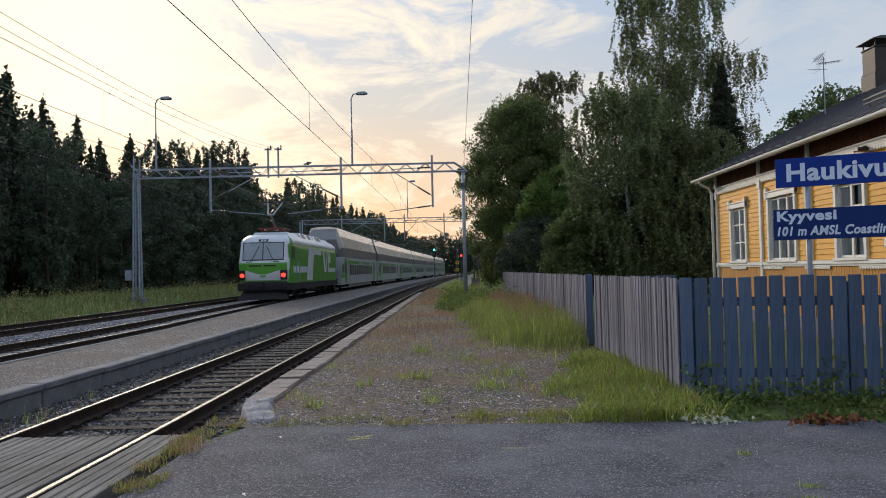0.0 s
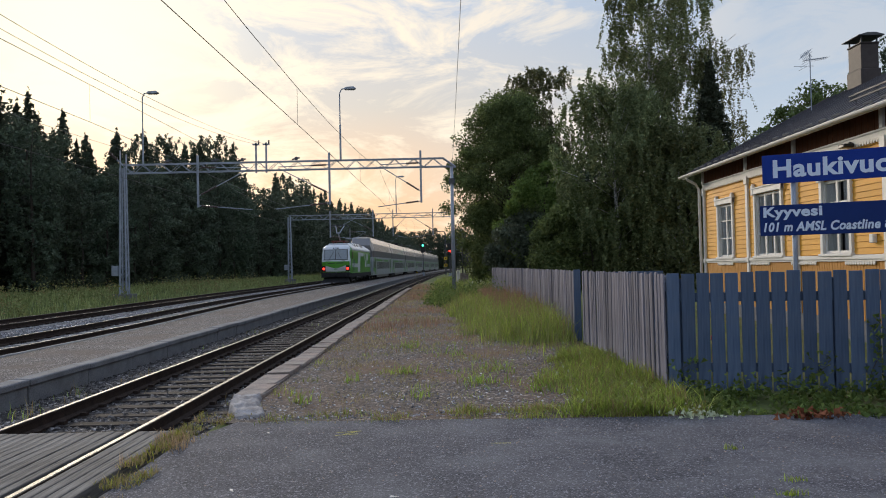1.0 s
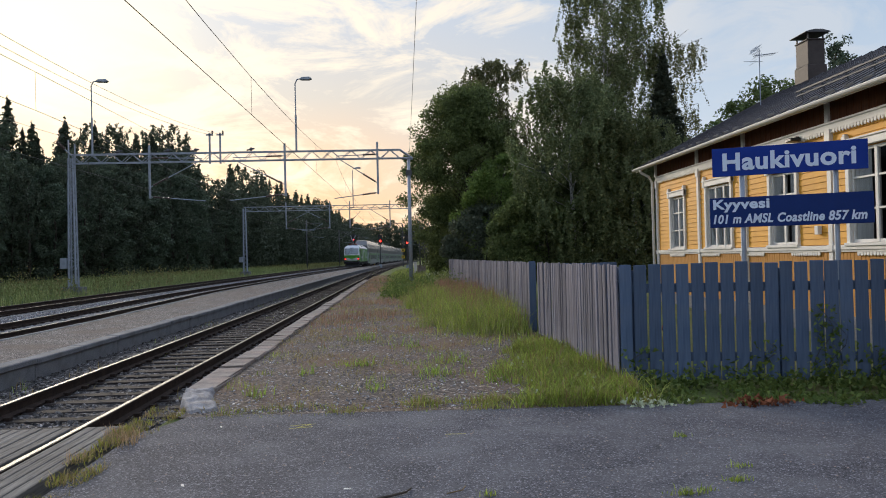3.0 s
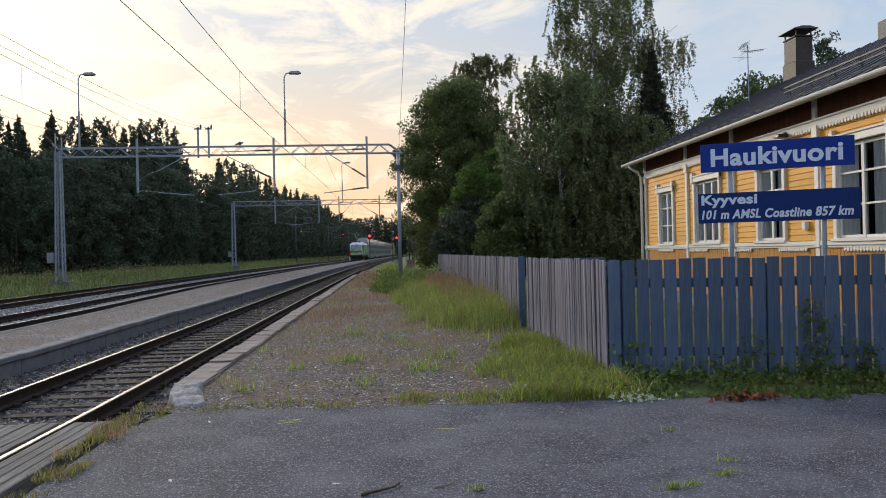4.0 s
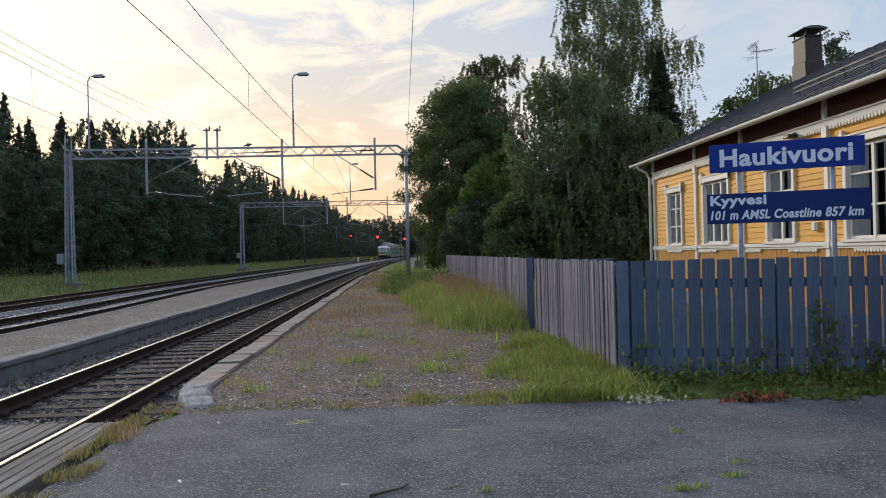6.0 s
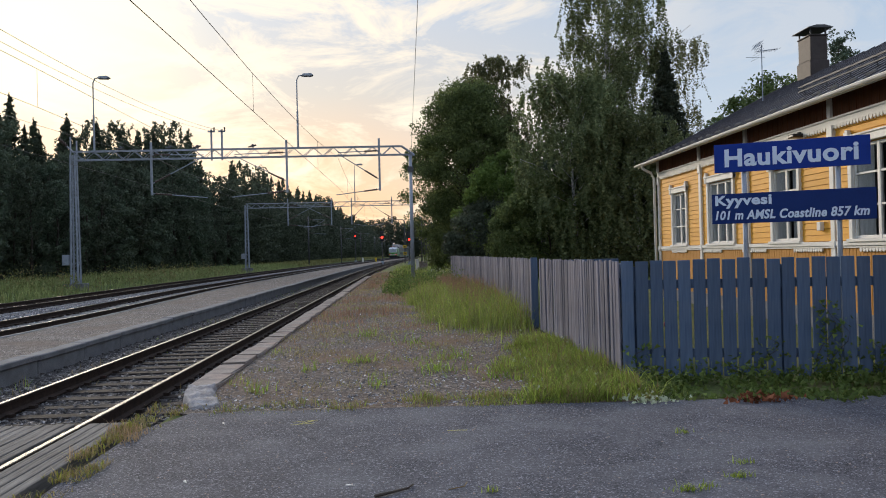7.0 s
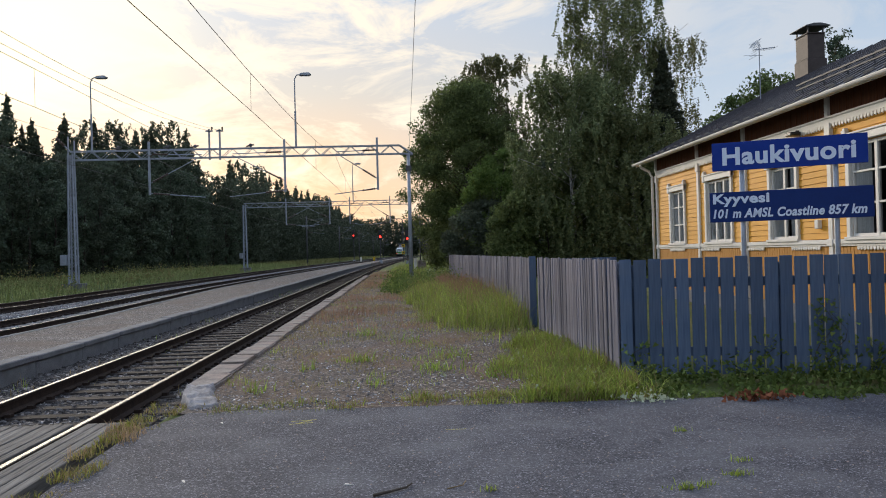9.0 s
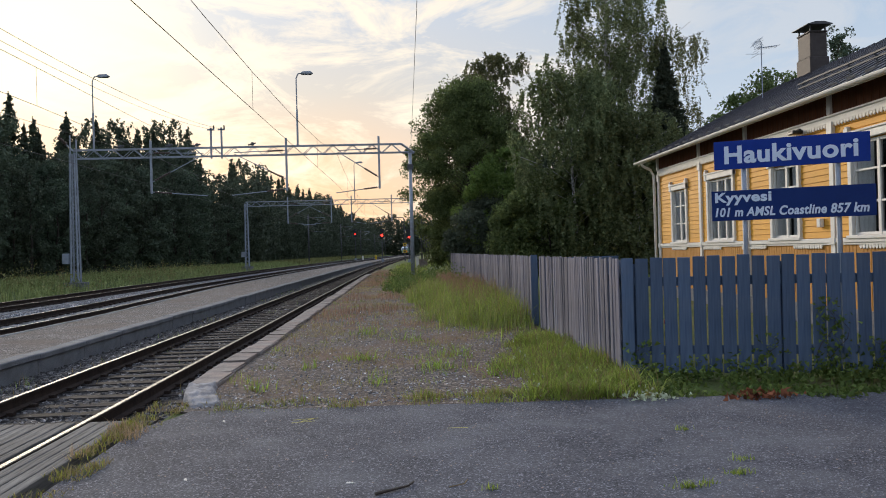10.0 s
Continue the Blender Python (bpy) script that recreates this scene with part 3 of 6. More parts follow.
def make_kerb():
    kerb = thing("kerb", "old pinkish concrete platform kerb with a broken sloping end", "kerb", kind="structure")
    rng = random.Random(2)
    y = 10.75
    while y < 62:
        ln = rng.uniform(0.9, 1.1)
        bm = bmesh.new()
        box(bm, -0.2, 0.2, 0.006, ln - 0.006, -0.4, 0.06)
        bmesh.ops.bevel(bm, geom=bm.edges[:], offset=0.022, segments=2, affect="EDGES")
        for v in bm.verts:
            v.co += Vector((rng.uniform(-0.014, 0.014), 0, rng.uniform(-0.016, 0.008)))
        ob = part("kerb_stone", bm, KERB, kerb, at=pose(-2.75 + rng.uniform(-0.02, 0.02), y, rng.uniform(-0.012, 0.012), 0, 0, rng.uniform(-0.6, 0.6)))
        y += ln
    # the broken, whitened end that dips to the ground
    bm = bmesh.new()
    bmesh.ops.create_grid(bm, x_segments=18, y_segments=34, size=0.5)
    for v in bm.verts:
        a, b = v.co.x + 0.5, v.co.y + 0.5
        x = -2.95 + 0.42 * a + 0.38 * (1 - b) ** 1.5 + 0.05 * noise.noise((a * 3, b * 4, 0))
        yy = 9.30 + 1.46 * b + 0.16 * a * (1 - b) + 0.04 * noise.noise((a * 5, b * 5, 3))
        top = 0.06 - 0.04 * (1 - b) ** 3 + 0.03 * noise.noise((a * 4, b * 7, 1)) + 0.022 * noise.noise((a * 13, b * 19, 5))
        side = max(0.0, abs(a - 0.5) * 2 - 0.82) / 0.18
        v.co = Vector((x, yy, top - 0.28 * side * (1.0 if a < 0.5 else 0.25) - (0.16 if b < 0.02 else 0)))
    part("broken_end", bm, KERB_PAINT, kerb, "crumbling grey-white concrete end", smooth=True)


make_kerb()


def make_crossing():
    deck = thing("level_crossing", "weathered grey plank crossing between the rails", "crossing deck", kind="structure")
    rng = random.Random(8)

    def planks(x0, x1, n, y1):
        w = (x1 - x0) / n
        for i in range(n):
            bm = bmesh.new()
            box(bm, -w / 2 + 0.005, w / 2 - 0.005, -14, y1 + rng.uniform(-0.02, 0.02), -0.16, rng.uniform(-0.004, 0.004))
            part("plank", bm, PLANK, deck, bevel=0.006, at=pose(x0 + w * (i + 0.5), 0, -0.012))

    planks(-5.11 + 0.11, -3.51 - 0.09, 13, 8.8)
    planks(-3.51 + 0.06, -2.98, 4, 8.78)
    planks(-7.0, -5.11 - 0.06, 12, 8.8)


make_crossing()


# ---- fences ----
def board_mesh(name, w, h, t, material):
    bm = bmesh.new()
    box(bm, -w / 2, w / 2, -t / 2, t / 2, 0, h)
    return mesh_of(name, bm, material, 0.004)


def make_fences():
    rng = random.Random(21)
    # side fence of close weathered boards, in two stretches with a post between
    grey = [board_mesh("board", w, 1.52, 0.022, FENCE_GREY) for w in (0.094, 0.1, 0.105)]
    for y0, y1, label in ((10.55, 16.62, "weathered grey board fence, short stretch at the corner"), (17.78, 47.5, "weathered grey board fence running along the platform")):
        f = thing("fence", label, "fence")
        y = y0
        while y < y1:
            piece("board", rng.choice(grey), f, pose(2.93 + rng.uniform(-0.012, 0.012), y + 0.052, 0.06 + rng.uniform(-0.02, 0.015), rng.uniform(-0.3, 0.3), rng.uniform(-0.8, 0.8), 90 + rng.uniform(-4, 4)))
            y += 0.108
        for z in (0.35, 1.25):
            bm = bmesh.new()
            box(bm, 2.96, 3.01, y0, y1, z, z + 0.1)
            part("rail", bm, FENCE_BLUE, f)
        y = y0 + 0.2
        while y < y1:
            bm = bmesh.new()
            box(bm, 3.01, 3.1, y, y + 0.09, -0.2, 1.55)
            part("post", bm, FENCE_BLUE, f)
            y += 2.0
    # end boards and gate posts of the gap, painted blue
    bm = bmesh.new()
    box(bm, 2.9, 3.05, 17.72, 17.76, 0.03, 1.6)
    solid("fence_end_panel", bm, FENCE_BLUE, "blue end panel of the grey board fence", "fence panel", bevel=0.006)
    bm = bmesh.new()
    box(bm, 3.06, 3.16, 17.2, 17.3, -0.2, 1.52)
    solid("gate_post", bm, FENCE_BLUE, "dark blue timber gate post in the fence gap", "post", bevel=0.006)
    # front fence, blue boards with gaps, slightly skewed to the tracks
    f = thing("fence", "blue-stained picket fence of upright boards with narrow gaps", "fence", at=pose(2.95, 10.46, 0, 0, 0, -11.5))
    me = [board_mesh("picket", w, 1.54, 0.024, FENCE_BLUE) for w in (0.156, 0.160, 0.165)]
    x = -0.017
    while x < 9.5:
        piece("picket", rng.choice(me), f, pose(x + 0.08, rng.uniform(-0.004, 0.004), 0.045 + rng.uniform(-0.015, 0.012), rng.uniform(-0.4, 0.4), rng.uniform(-0.35, 0.35), rng.uniform(-1, 1)))
        x += 0.1862
    for z in (0.28, 1.2):
        bm = bmesh.new()
        box(bm, 0, 9.6, 0.018, 0.06, z, z + 0.12)
        part("rail", bm, FENCE_BLUE, f)
    for k in range(6):
        bm = bmesh.new()
        box(bm, 0.1 + 1.87 * k, 0.2 + 1.87 * k, 0.065, 0.165, -0.2, 1.5)
        part("post", bm, FENCE_BLUE, f)
    # second blue fence behind, glimpsed over the corner
    f = thing("fence", "short blue board fence standing behind the corner", "fence", at=pose(3.45, 16.9, 0, 0, 0, 0))
    for k in range(8):
        piece("picket", me[k % 3], f, pose(k * 0.165, 0, 0.0, 0, 0, 0))
    bm = bmesh.new()
    box(bm, -0.08, 1.24, 0.02, 0.06, 1.1, 1.2)
    part("rail", bm, FENCE_BLUE, f)


make_fences()


# ---- station house ----
WALL_X, FAR_Y, NEAR_END = 8.6, 25.85, 2.0


def make_house():
    house = thing("station_house", "yellow wooden station house with white trim and a dark roof", "house")
    W = WALL_X
    # core walls behind the cladding
    openings = [(23.35, 24.5, 1.83, 3.42, 2, "narrow"), (19.98, 21.58, 1.83, 3.5, 3, "wide"), (16.62, 17.78, 1.83, 3.45, 2, "mid"), (13.0, 14.55, 1.83, 3.6, 2, "wide"), (10.0, 11.3, 1.83, 3.45, 2, "mid"), (6.6, 8.1, 1.83, 3.5, 3, "wide")]
    bm = bmesh.new()
    ys = [NEAR_END] + sorted(v for o in openings for v in (o[0], o[1])) + [FAR_Y]
    spans = [(ys[i], ys[i + 1]) for i in range(0, len(ys), 2)]
    for a, b in spans:
        box(bm, W + 0.03, W + 0.25, a, b, 0.0, 4.6)
    for y0, y1, z0, z1, *_ in openings:
        box(bm, W + 0.03, W + 0.25, y0, y1, 0.0, z0)
        box(bm, W + 0.03, W + 0.25, y0, y1, z1, 4.6)
    part("wall", bm, OCHRE, house, "yellow timber wall")
    bm = bmesh.new()
    prism(bm, [(W + 0.25, 0), (W + 9, 0), (W + 9, 4.55), (13.1, 6.9), (W + 0.25, 4.6)], "y", FAR_Y - 0.25, FAR_Y)
    prism(bm, [(W + 0.25, 0), (W + 9, 0), (W + 9, 4.55), (13.1, 6.9), (W + 0.25, 4.6)], "y", NEAR_END, NEAR_END + 0.25)
    box(bm, W + 8.75, W + 9, NEAR_END + 0.25, FAR_Y - 0.25, 0, 4.55)
    part("gable_wall", bm, YELLOW, house, "yellow gable and back walls")
    bm = bmesh.new()
    box(bm, W + 0.3, W + 8.7, NEAR_END + 0.3, FAR_Y - 0.3, 1.0, 1.1)
    box(bm, W + 3.0, W + 3.1, NEAR_END + 0.3, FAR_Y - 0.3, 1.1, 4.5)
    part("inner_floor", bm, STEEL_DARK, house)
    bm = bmesh.new()
    box(bm, W - 0.04, W + 0.3, NEAR_END, FAR_Y, -0.3, 0.42)
    part("plinth", bm, CONCRETE, house, "grey stone plinth")
    # horizontal cladding boards between the bands, cut at the openings
    z = 1.80
    meshes = {}
    while z < 4.08:
        cuts = [(NEAR_END, FAR_Y)]
        for y0, y1, z0, z1, *_ in openings:
            if z + 0.1 > z0 - 0.05 and z < z1 + 0.05:
                cuts = [c for a, b in cuts for c in (((a, y0), (y1, b)) if a < y0 and y1 < b else ((a, b),))]
        for a, b in cuts:
            key = round(b - a, 3)
            if key not in meshes:
                bm = bmesh.new()
                prism(bm, [(0.0, 0.004), (0.03, 0.0), (0.03, 0.125), (0.014, 0.125)], "y", 0, b - a)
                meshes[key] = mesh_of("cladding_board", bm, YELLOW)
            piece("cladding_board", meshes[key], house, pose(W, a, z))
        z += 0.128
    # lower skirting of upright ochre boards under a white band
    bm = bmesh.new()
    box(bm, 0, 0.03, -0.055, 0.055, 0.42, 1.66)
    up = mesh_of("skirting_board", bm, OCHRE, 0.006)
    y = NEAR_END + 0.06
    while y < FAR_Y:
        piece("skirting_board", up, house, pose(W, y, 0))
        y += 0.118
    bm = bmesh.new()
    box(bm, W - 0.06, W + 0.03, NEAR_END, FAR_Y, 1.70, 1.79)
    box(bm, W - 0.035, W + 0.03, NEAR_END, FAR_Y, 1.655, 1.70)
    part("white_band", bm, WHITE, house, "white painted moulding", bevel=0.006)
    bm = bmesh.new()
    box(bm, W - 0.045, W + 0.03, NEAR_END, FAR_Y, 4.10, 4.2)
    box(bm, W - 0.07, W + 0.03, NEAR_END, FAR_Y, 4.2, 4.24)
    part("frieze_band", bm, WHITE, house, "white painted frieze", bevel=0.006)
    # scalloped teeth under both bands
    bm = bmesh.new()
    prism(bm, [(-0.04, 0.0), (0.04, 0.0), (0.04, -0.06), (0.0, -0.105), (-0.04, -0.06)], "x", -0.04, -0.012)
    tooth = mesh_of("tooth", bm, WHITE)
    fringe = part("fringe_rail", fringe_bar(W), WHITE, house, "white fretwork fringe")
    y, k = 10.5, 0
    while y < FAR_Y and k < 150:
        piece("tooth", tooth, fringe, pose(W - 0.012, y, 4.1))
        y += 0.105
        k += 1
    y = 13.0
    k = 0
    while y < FAR_Y and k < 140:
        if int(y / 1.3) % 2 == 0:
            ob = piece("tooth", tooth, fringe, pose(W, y, 1.655))
            ob.scale = (1, 1, 0.75)
            k += 1
        y += 0.1
    # pilasters
    for y in (25.80, 22.16, 19.1, 15.23, 12.2, 9.2):
        bm = bmesh.new()
        box(bm, W - 0.05, W + 0.02, y - 0.075, y + 0.075, 0.42, 4.1)
        box(bm, W - 0.075, W + 0.02, y - 0.1, y + 0.1, 3.86, 4.1)
        box(bm, W - 0.075, W + 0.02, y - 0.1, y + 0.1, 1.66, 1.80)
        part("pilaster", bm, WHITE, house, "white corner board", bevel=0.006)
        bm = bmesh.new()
        box(bm, W - 0.08, W + 0.02, y - 0.06, y + 0.06, 4.24, 4.8)
        part("bracket", bm, WHITE, house, bevel=0.006)
    # brown boarding between frieze and eave
    bm = bmesh.new()
    box(bm, -0.008, 0.03, 0.003, 0.117, 4.24, 4.78)
    me = mesh_of("eave_board", bm, EAVE_BROWN, 0.004)
    y, k = NEAR_END, 0
    while y < FAR_Y - 0.1:
        piece("eave_board", me, house, pose(W - 0.012 * (k % 2), y, 0))
        y += 0.12
        k += 1
    bm = bmesh.new()
    box(bm, W - 0.09, W + 0.0, 15.62, 15.76, 2.02, 2.2)
    part("wall_box", bm, WHITE, house, "small white box on the wall", bevel=0.01)
    bm = bmesh.new()
    box(bm, W - 0.28, W - 0.05, 16.25, 16.5, 4.02, 4.1)
    box(bm, W - 0.12, W - 0.04, 16.33, 16.42, 4.06, 4.14)
    part("wall_lamp", bm, BLACK_TRIM, house, "dark lamp under the eave", bevel=0.015)
    for y0, y1, z0, z1, n, kind in openings:
        make_window(house, W, y0, y1, z0, z1, n)
    make_roof(house, W)


def fringe_bar(W):
    bm = bmesh.new()
    box(bm, W - 0.055, W - 0.046, NEAR_END, FAR_Y, 4.08, 4.12)
    return bm


def make_window(house, W, y0, y1, z0, z1, n):
    win = thing("window", "", "")
    del_keys = [k for k in win.keys()]
    for k in del_keys:
        del win[k]
    win.parent = house
    win.matrix_basis = pose(W, 0, 0)
    bm = bmesh.new()
    c = 0.11
    box(bm, -0.05, 0.02, y0 - c, y0 + 0.01, z0 - 0.06, z1 + 0.02)
    box(bm, -0.05, 0.02, y1 - 0.01, y1 + c, z0 - 0.06, z1 + 0.02)
    box(bm, -0.07, 0.02, y0 - c - 0.05, y1 + c + 0.05, z1 + 0.02, z1 + 0.16)
    box(bm, -0.095, 0.02, y0 - c - 0.08, y1 + c + 0.08, z1 + 0.16, z1 + 0.2)
    for y in (y0 - c + 0.02, y1 + c - 0.02):
        box(bm, -0.085, 0.0, y - 0.07, y + 0.07, z1 + 0.0, z1 + 0.27)
        box(bm, -0.075, 0.0, y - 0.045, y + 0.045, z1 + 0.27, z1 + 0.31)
    part("casing", bm, WHITE, win, "white carved window casing", bevel=0.008)
    bm = bmesh.new()
    box(bm, -0.09, 0.03, y0 - c - 0.03, y1 + c + 0.03, z0 - 0.06, z0)
    part("sill", bm, WHITE, win, bevel=0.006)
    bm = bmesh.new()
    w = (y1 - y0) / n
    for i in range(n + 1):
        y = y0 + w * i
        box(bm, 0.02, 0.09, max(y0, y - 0.045), min(y1, y + 0.045), z0, z1)
    for z in (z0, z0 + (z1 - z0) * 0.34, z0 + (z1 - z0) * 0.68, z1 - 0.06):
        h = 0.06 if z in (z0, z1 - 0.06) else 0.04
        box(bm, 0.03, 0.085, y0, y1, z, z + h)
    part("sash", bm, WHITE, win, bevel=0.005)
    bm = bmesh.new()
    bm.faces.new([bm.verts.new((0.058, y, z)) for y, z in ((y0, z0), (y0, z1), (y1, z1), (y1, z0))])
    pane = part("pane", bm, WINDOW_GLASS, win, "window glass")
    if pane.data.polygons[0].normal.x > 0:
        pane.data.flip_normals()
    # drawn-aside curtains
    reach = 0.5 if y0 > 19 else 0.36
    for a, b in ((y0 + 0.02, y0 + (y1 - y0) * reach), (y1 - (y1 - y0) * reach, y1 - 0.02)):
        bm = bmesh.new()
        m = 24
        prev = None
        for i in range(m + 1):
            y = a + (b - a) * i / m
            x = 0.082 + 0.014 * math.sin(i * 1.9)
            cur = (bm.verts.new((x, y, z0)), bm.verts.new((x, y, z1)))
            if prev:
                bm.faces.new((prev[0], cur[0], cur[1], prev[1]))
            prev = cur
        part("curtain", bm, CURTAIN, win, "pale curtain", smooth=True)


def clear_glass():
    m = bpy.data.materials.new("clear_glass")
    m.use_nodes = True
    t = m.node_tree
    out = t.nodes["Material Output"]
    tr, gl, mx, fr = (t.nodes.new(k) for k in ("ShaderNodeBsdfTransparent", "ShaderNodeBsdfGlossy", "ShaderNodeMixShader", "ShaderNodeFresnel"))
    gl.inputs["Roughness"].default_value = 0.03
    fr.inputs[0].default_value = 1.6
    tr.inputs[0].default_value = (0.92, 0.94, 0.95, 1)
    link_chain(t, (fr.outputs[0], mx.inputs[0]), (tr.outputs[0], mx.inputs[1]), (gl.outputs[0], mx.inputs[2]), (mx.outputs[0], out.inputs[0]))
    return m


WINDOW_GLASS = clear_glass()


def make_roof(house, W):
    ex, ez, rx, rz = W - 0.43, 4.62, 13.1, 7.12
    y0, y1 = NEAR_END - 0.6, FAR_Y + 0.8
    slope = (rz - ez) / (rx - ex)
    bm = bmesh.new()
    prism(bm, [(ex, ez), (rx, rz), (2 * rx - ex, ez), (2 * rx - ex, ez - 0.09), (rx, rz - 0.12), (ex, ez - 0.09)], "y", y0, y1)
    roof = part("roof", bm, ROOF, house, "dark brown sheet metal roof")
    # standing seams
    bm = bmesh.new()
    y = y0 + 0.05
    while y < y1:
        beam(bm, (ex, y, ez + 0.012), (rx, y, rz + 0.012), 0.016)
        y += 0.5
    part("seam", bm, ROOF, roof)
    bm = bmesh.new()
    box(bm, ex - 0.03, ex, y0, y1, ez - 0.12, ez - 0.01)
    prism(bm, [(ex, ez - 0.16), (rx, rz - 0.19), (rx, rz - 0.02), (ex, ez + 0.005)], "y", y1, y1 + 0.03)
    part("fascia", bm, WHITE, house, "white painted fascia board")
    bm = bmesh.new()
    y = y0 + 0.02
    while y < y1 - 0.1:
        prism(bm, [(ex, ez - 0.105), (W + 0.02, ez - 0.105 + slope * 0.45), (W + 0.02, ez - 0.125 + slope * 0.45), (ex, ez - 0.125)], "y", y + 0.004, y + 0.116)
        y += 0.12
    part("soffit", bm, EAVE_BROWN, house, "dark brown boarded soffit")
    bm = bmesh.new()
    prof = [(ex - 0.03 - 0.065 + 0.06 * math.cos(a), ez - 0.06 + 0.06 * math.sin(a)) for a in (math.pi + math.pi * k / 6 for k in range(7))]
    prism(bm, prof + [(x * 1.0, z + 0.012) for x, z in prof[::-1]], "y", y0, y1 + 0.05)
    part("gutter", bm, WHITE, house, "white half-round gutter")
    bm = bmesh.new()
    yc = FAR_Y + 0.12
    tube(bm, [(ex - 0.09, yc, ez - 0.12), (ex - 0.06, yc, ez - 0.22), (W - 0.22, yc, ez - 0.36), (W - 0.12, yc, ez - 0.55), (W - 0.11, yc, 0.2), (W - 0.28, yc, 0.12)], 0.045, 8)
    part("downpipe", bm, WHITE, house, "white rain downpipe", smooth=True)
    # snow guard bars
    bm = bmesh.new()
    for d in (0.9, 1.0):
        for hgt in (0.10, 0.2):
            x = ex + d
            tube(bm, [(x - 0.05, y0 + 0.5, ez + slope * d + hgt), (x - 0.05, 17.3, ez + slope * d + hgt)], 0.02, 5)
    y = y0 + 0.5
    while y < 17.4:
        beam(bm, (ex + 0.95, y, ez + slope * 0.95), (ex + 0.9, y, ez + slope * 0.95 + 0.22), 0.03)
        y += 0.9
    part("snow_guard", bm, STEEL_DARK, roof, "dark snow guard rails")
    # small snow lugs near the eave
    bm = bmesh.new()
    box(bm, -0.02, 0.02, -0.16, 0.16, 0, 0.05)
    lug = mesh_of("roof_lug", bm, CONCRETE)
    y = 13.0
    while y < y1 - 0.3:
        piece("roof_lug", lug, roof, pose(ex + 0.28, y, ez + slope * 0.28, 0, -26, 0))
        y += 0.62
    # chimney clad in sheet metal with a rain cap
    ch = thing("chimney", "", "")
    for k in list(ch.keys()):
        del ch[k]
    ch.parent = house
    ch.matrix_basis = pose(13.15, 24.3, 0)
    bm = bmesh.new()
    box(bm, -0.31, 0.31, -0.43, 0.43, 6.6, 7.5)
    part("chimney_base", bm, CHIMNEY, ch, bevel=0.02)
    bm = bmesh.new()
    box(bm, -0.27, 0.27, -0.38, 0.38, 7.5, 8.26)
    box(bm, -0.3, 0.3, -0.41, 0.41, 8.26, 8.31)
    part("chimney_shaft", bm, CHIMNEY, ch, bevel=0.015)
    bm = bmesh.new()
    for a in (-0.24, 0.24):
        for b in (-0.34, 0.34):
            box(bm, a - 0.02, a + 0.02, b - 0.02, b + 0.02, 8.31, 8.48)
    part("cap_post", bm, STEEL_DARK, ch)
    bm = bmesh.new()
    prism(bm, [(-0.4, 8.48), (0.4, 8.48), (0.4, 8.5), (0.13, 8.57), (-0.13, 8.57), (-0.4, 8.5)], "y", -0.52, 0.52)
    part("rain_cap", bm, STEEL_DARK, ch, "dark metal rain cap")
    bm = bmesh.new()
    box(bm, 13.0, 13.5, 19.5, 20.0, 7.0, 7.55)
    part("roof_hood", bm, STEEL_DARK, roof, bevel=0.03)


make_house()


def make_antenna():
    a = thing("tv_antenna", "thin television antenna with a grid reflector on a mast", "antenna", at=pose(11.35, 24.0, 0))
    bm = bmesh.new()
    tube(bm, [(0, 0, 5.9), (0, 0, 8.0)], 0.016, 5)
    part("mast", bm, STEEL, a)
    bm = bmesh.new()
    for s in (0.06, 0.36):
        for k in range(6):
            beam(bm, (-0.22 + 0.03 * (s > 0.1), -0.25 + 0.1 * k, 7.86 + s * 0.5), (-0.04, -0.25 + 0.1 * k, 7.86 - s + 0.3), 0.008)
    for k in range(6):
        beam(bm, (-0.22 + 0.036 * k, -0.25, 7.55 + 0.09 * k), (-0.22 + 0.036 * k, 0.25, 7.55 + 0.09 * k), 0.008)
    part("reflector_grid", bm, STEEL, a)["kind"] = "stuff"
    bm = bmesh.new()
    beam(bm, (-0.15, 0, 7.8), (0.55, 0.1, 7.9), 0.02)
    for k in range(6):
        beam(bm, (0.1 + 0.09 * k, -0.12, 7.82 + 0.012 * k), (0.1 + 0.09 * k, 0.3, 7.82 + 0.012 * k), 0.008)
    beam(bm, (-0.5, 0, 7.62), (0.1, 0, 7.62), 0.01)
    part("boom", bm, STEEL, a)["kind"] = "stuff"


make_antenna()


# ---- station sign ----
def text_on(name, body, size, x, z, material, parent, shear=0.0, weight=0.0, width=None):
    """Raised bold lettering, fitted to a width."""
    cu = bpy.data.curves.new(name, "FONT")
    cu.body, cu.size, cu.extrude, cu.shear = body, size, 0.002, shear
    cu.offset, cu.resolution_u, cu.space_character = weight, 4, 1.06
    tmp = new(name, cu)
    bpy.context.view_layer.update()
    me = bpy.data.meshes.new_from_object(tmp.evaluated_get(bpy.context.evaluated_depsgraph_get()))
    bpy.data.objects.remove(tmp)
    co = np.array([v.co[:] for v in me.vertices])
    x0, x1 = co[:, 0].min(), co[:, 0].max()
    for v in me.vertices:
        v.co.x = (v.co.x - x0) * (width / (x1 - x0) if width else 1.0)
        v.co.z += 0.003
    me.materials.clear()
    me.materials.append(material)
    ob = new(name, me)
    ob.parent = parent
    ob.matrix_basis = pose(x, -0.018, z, 90, 0, 0)
    return ob


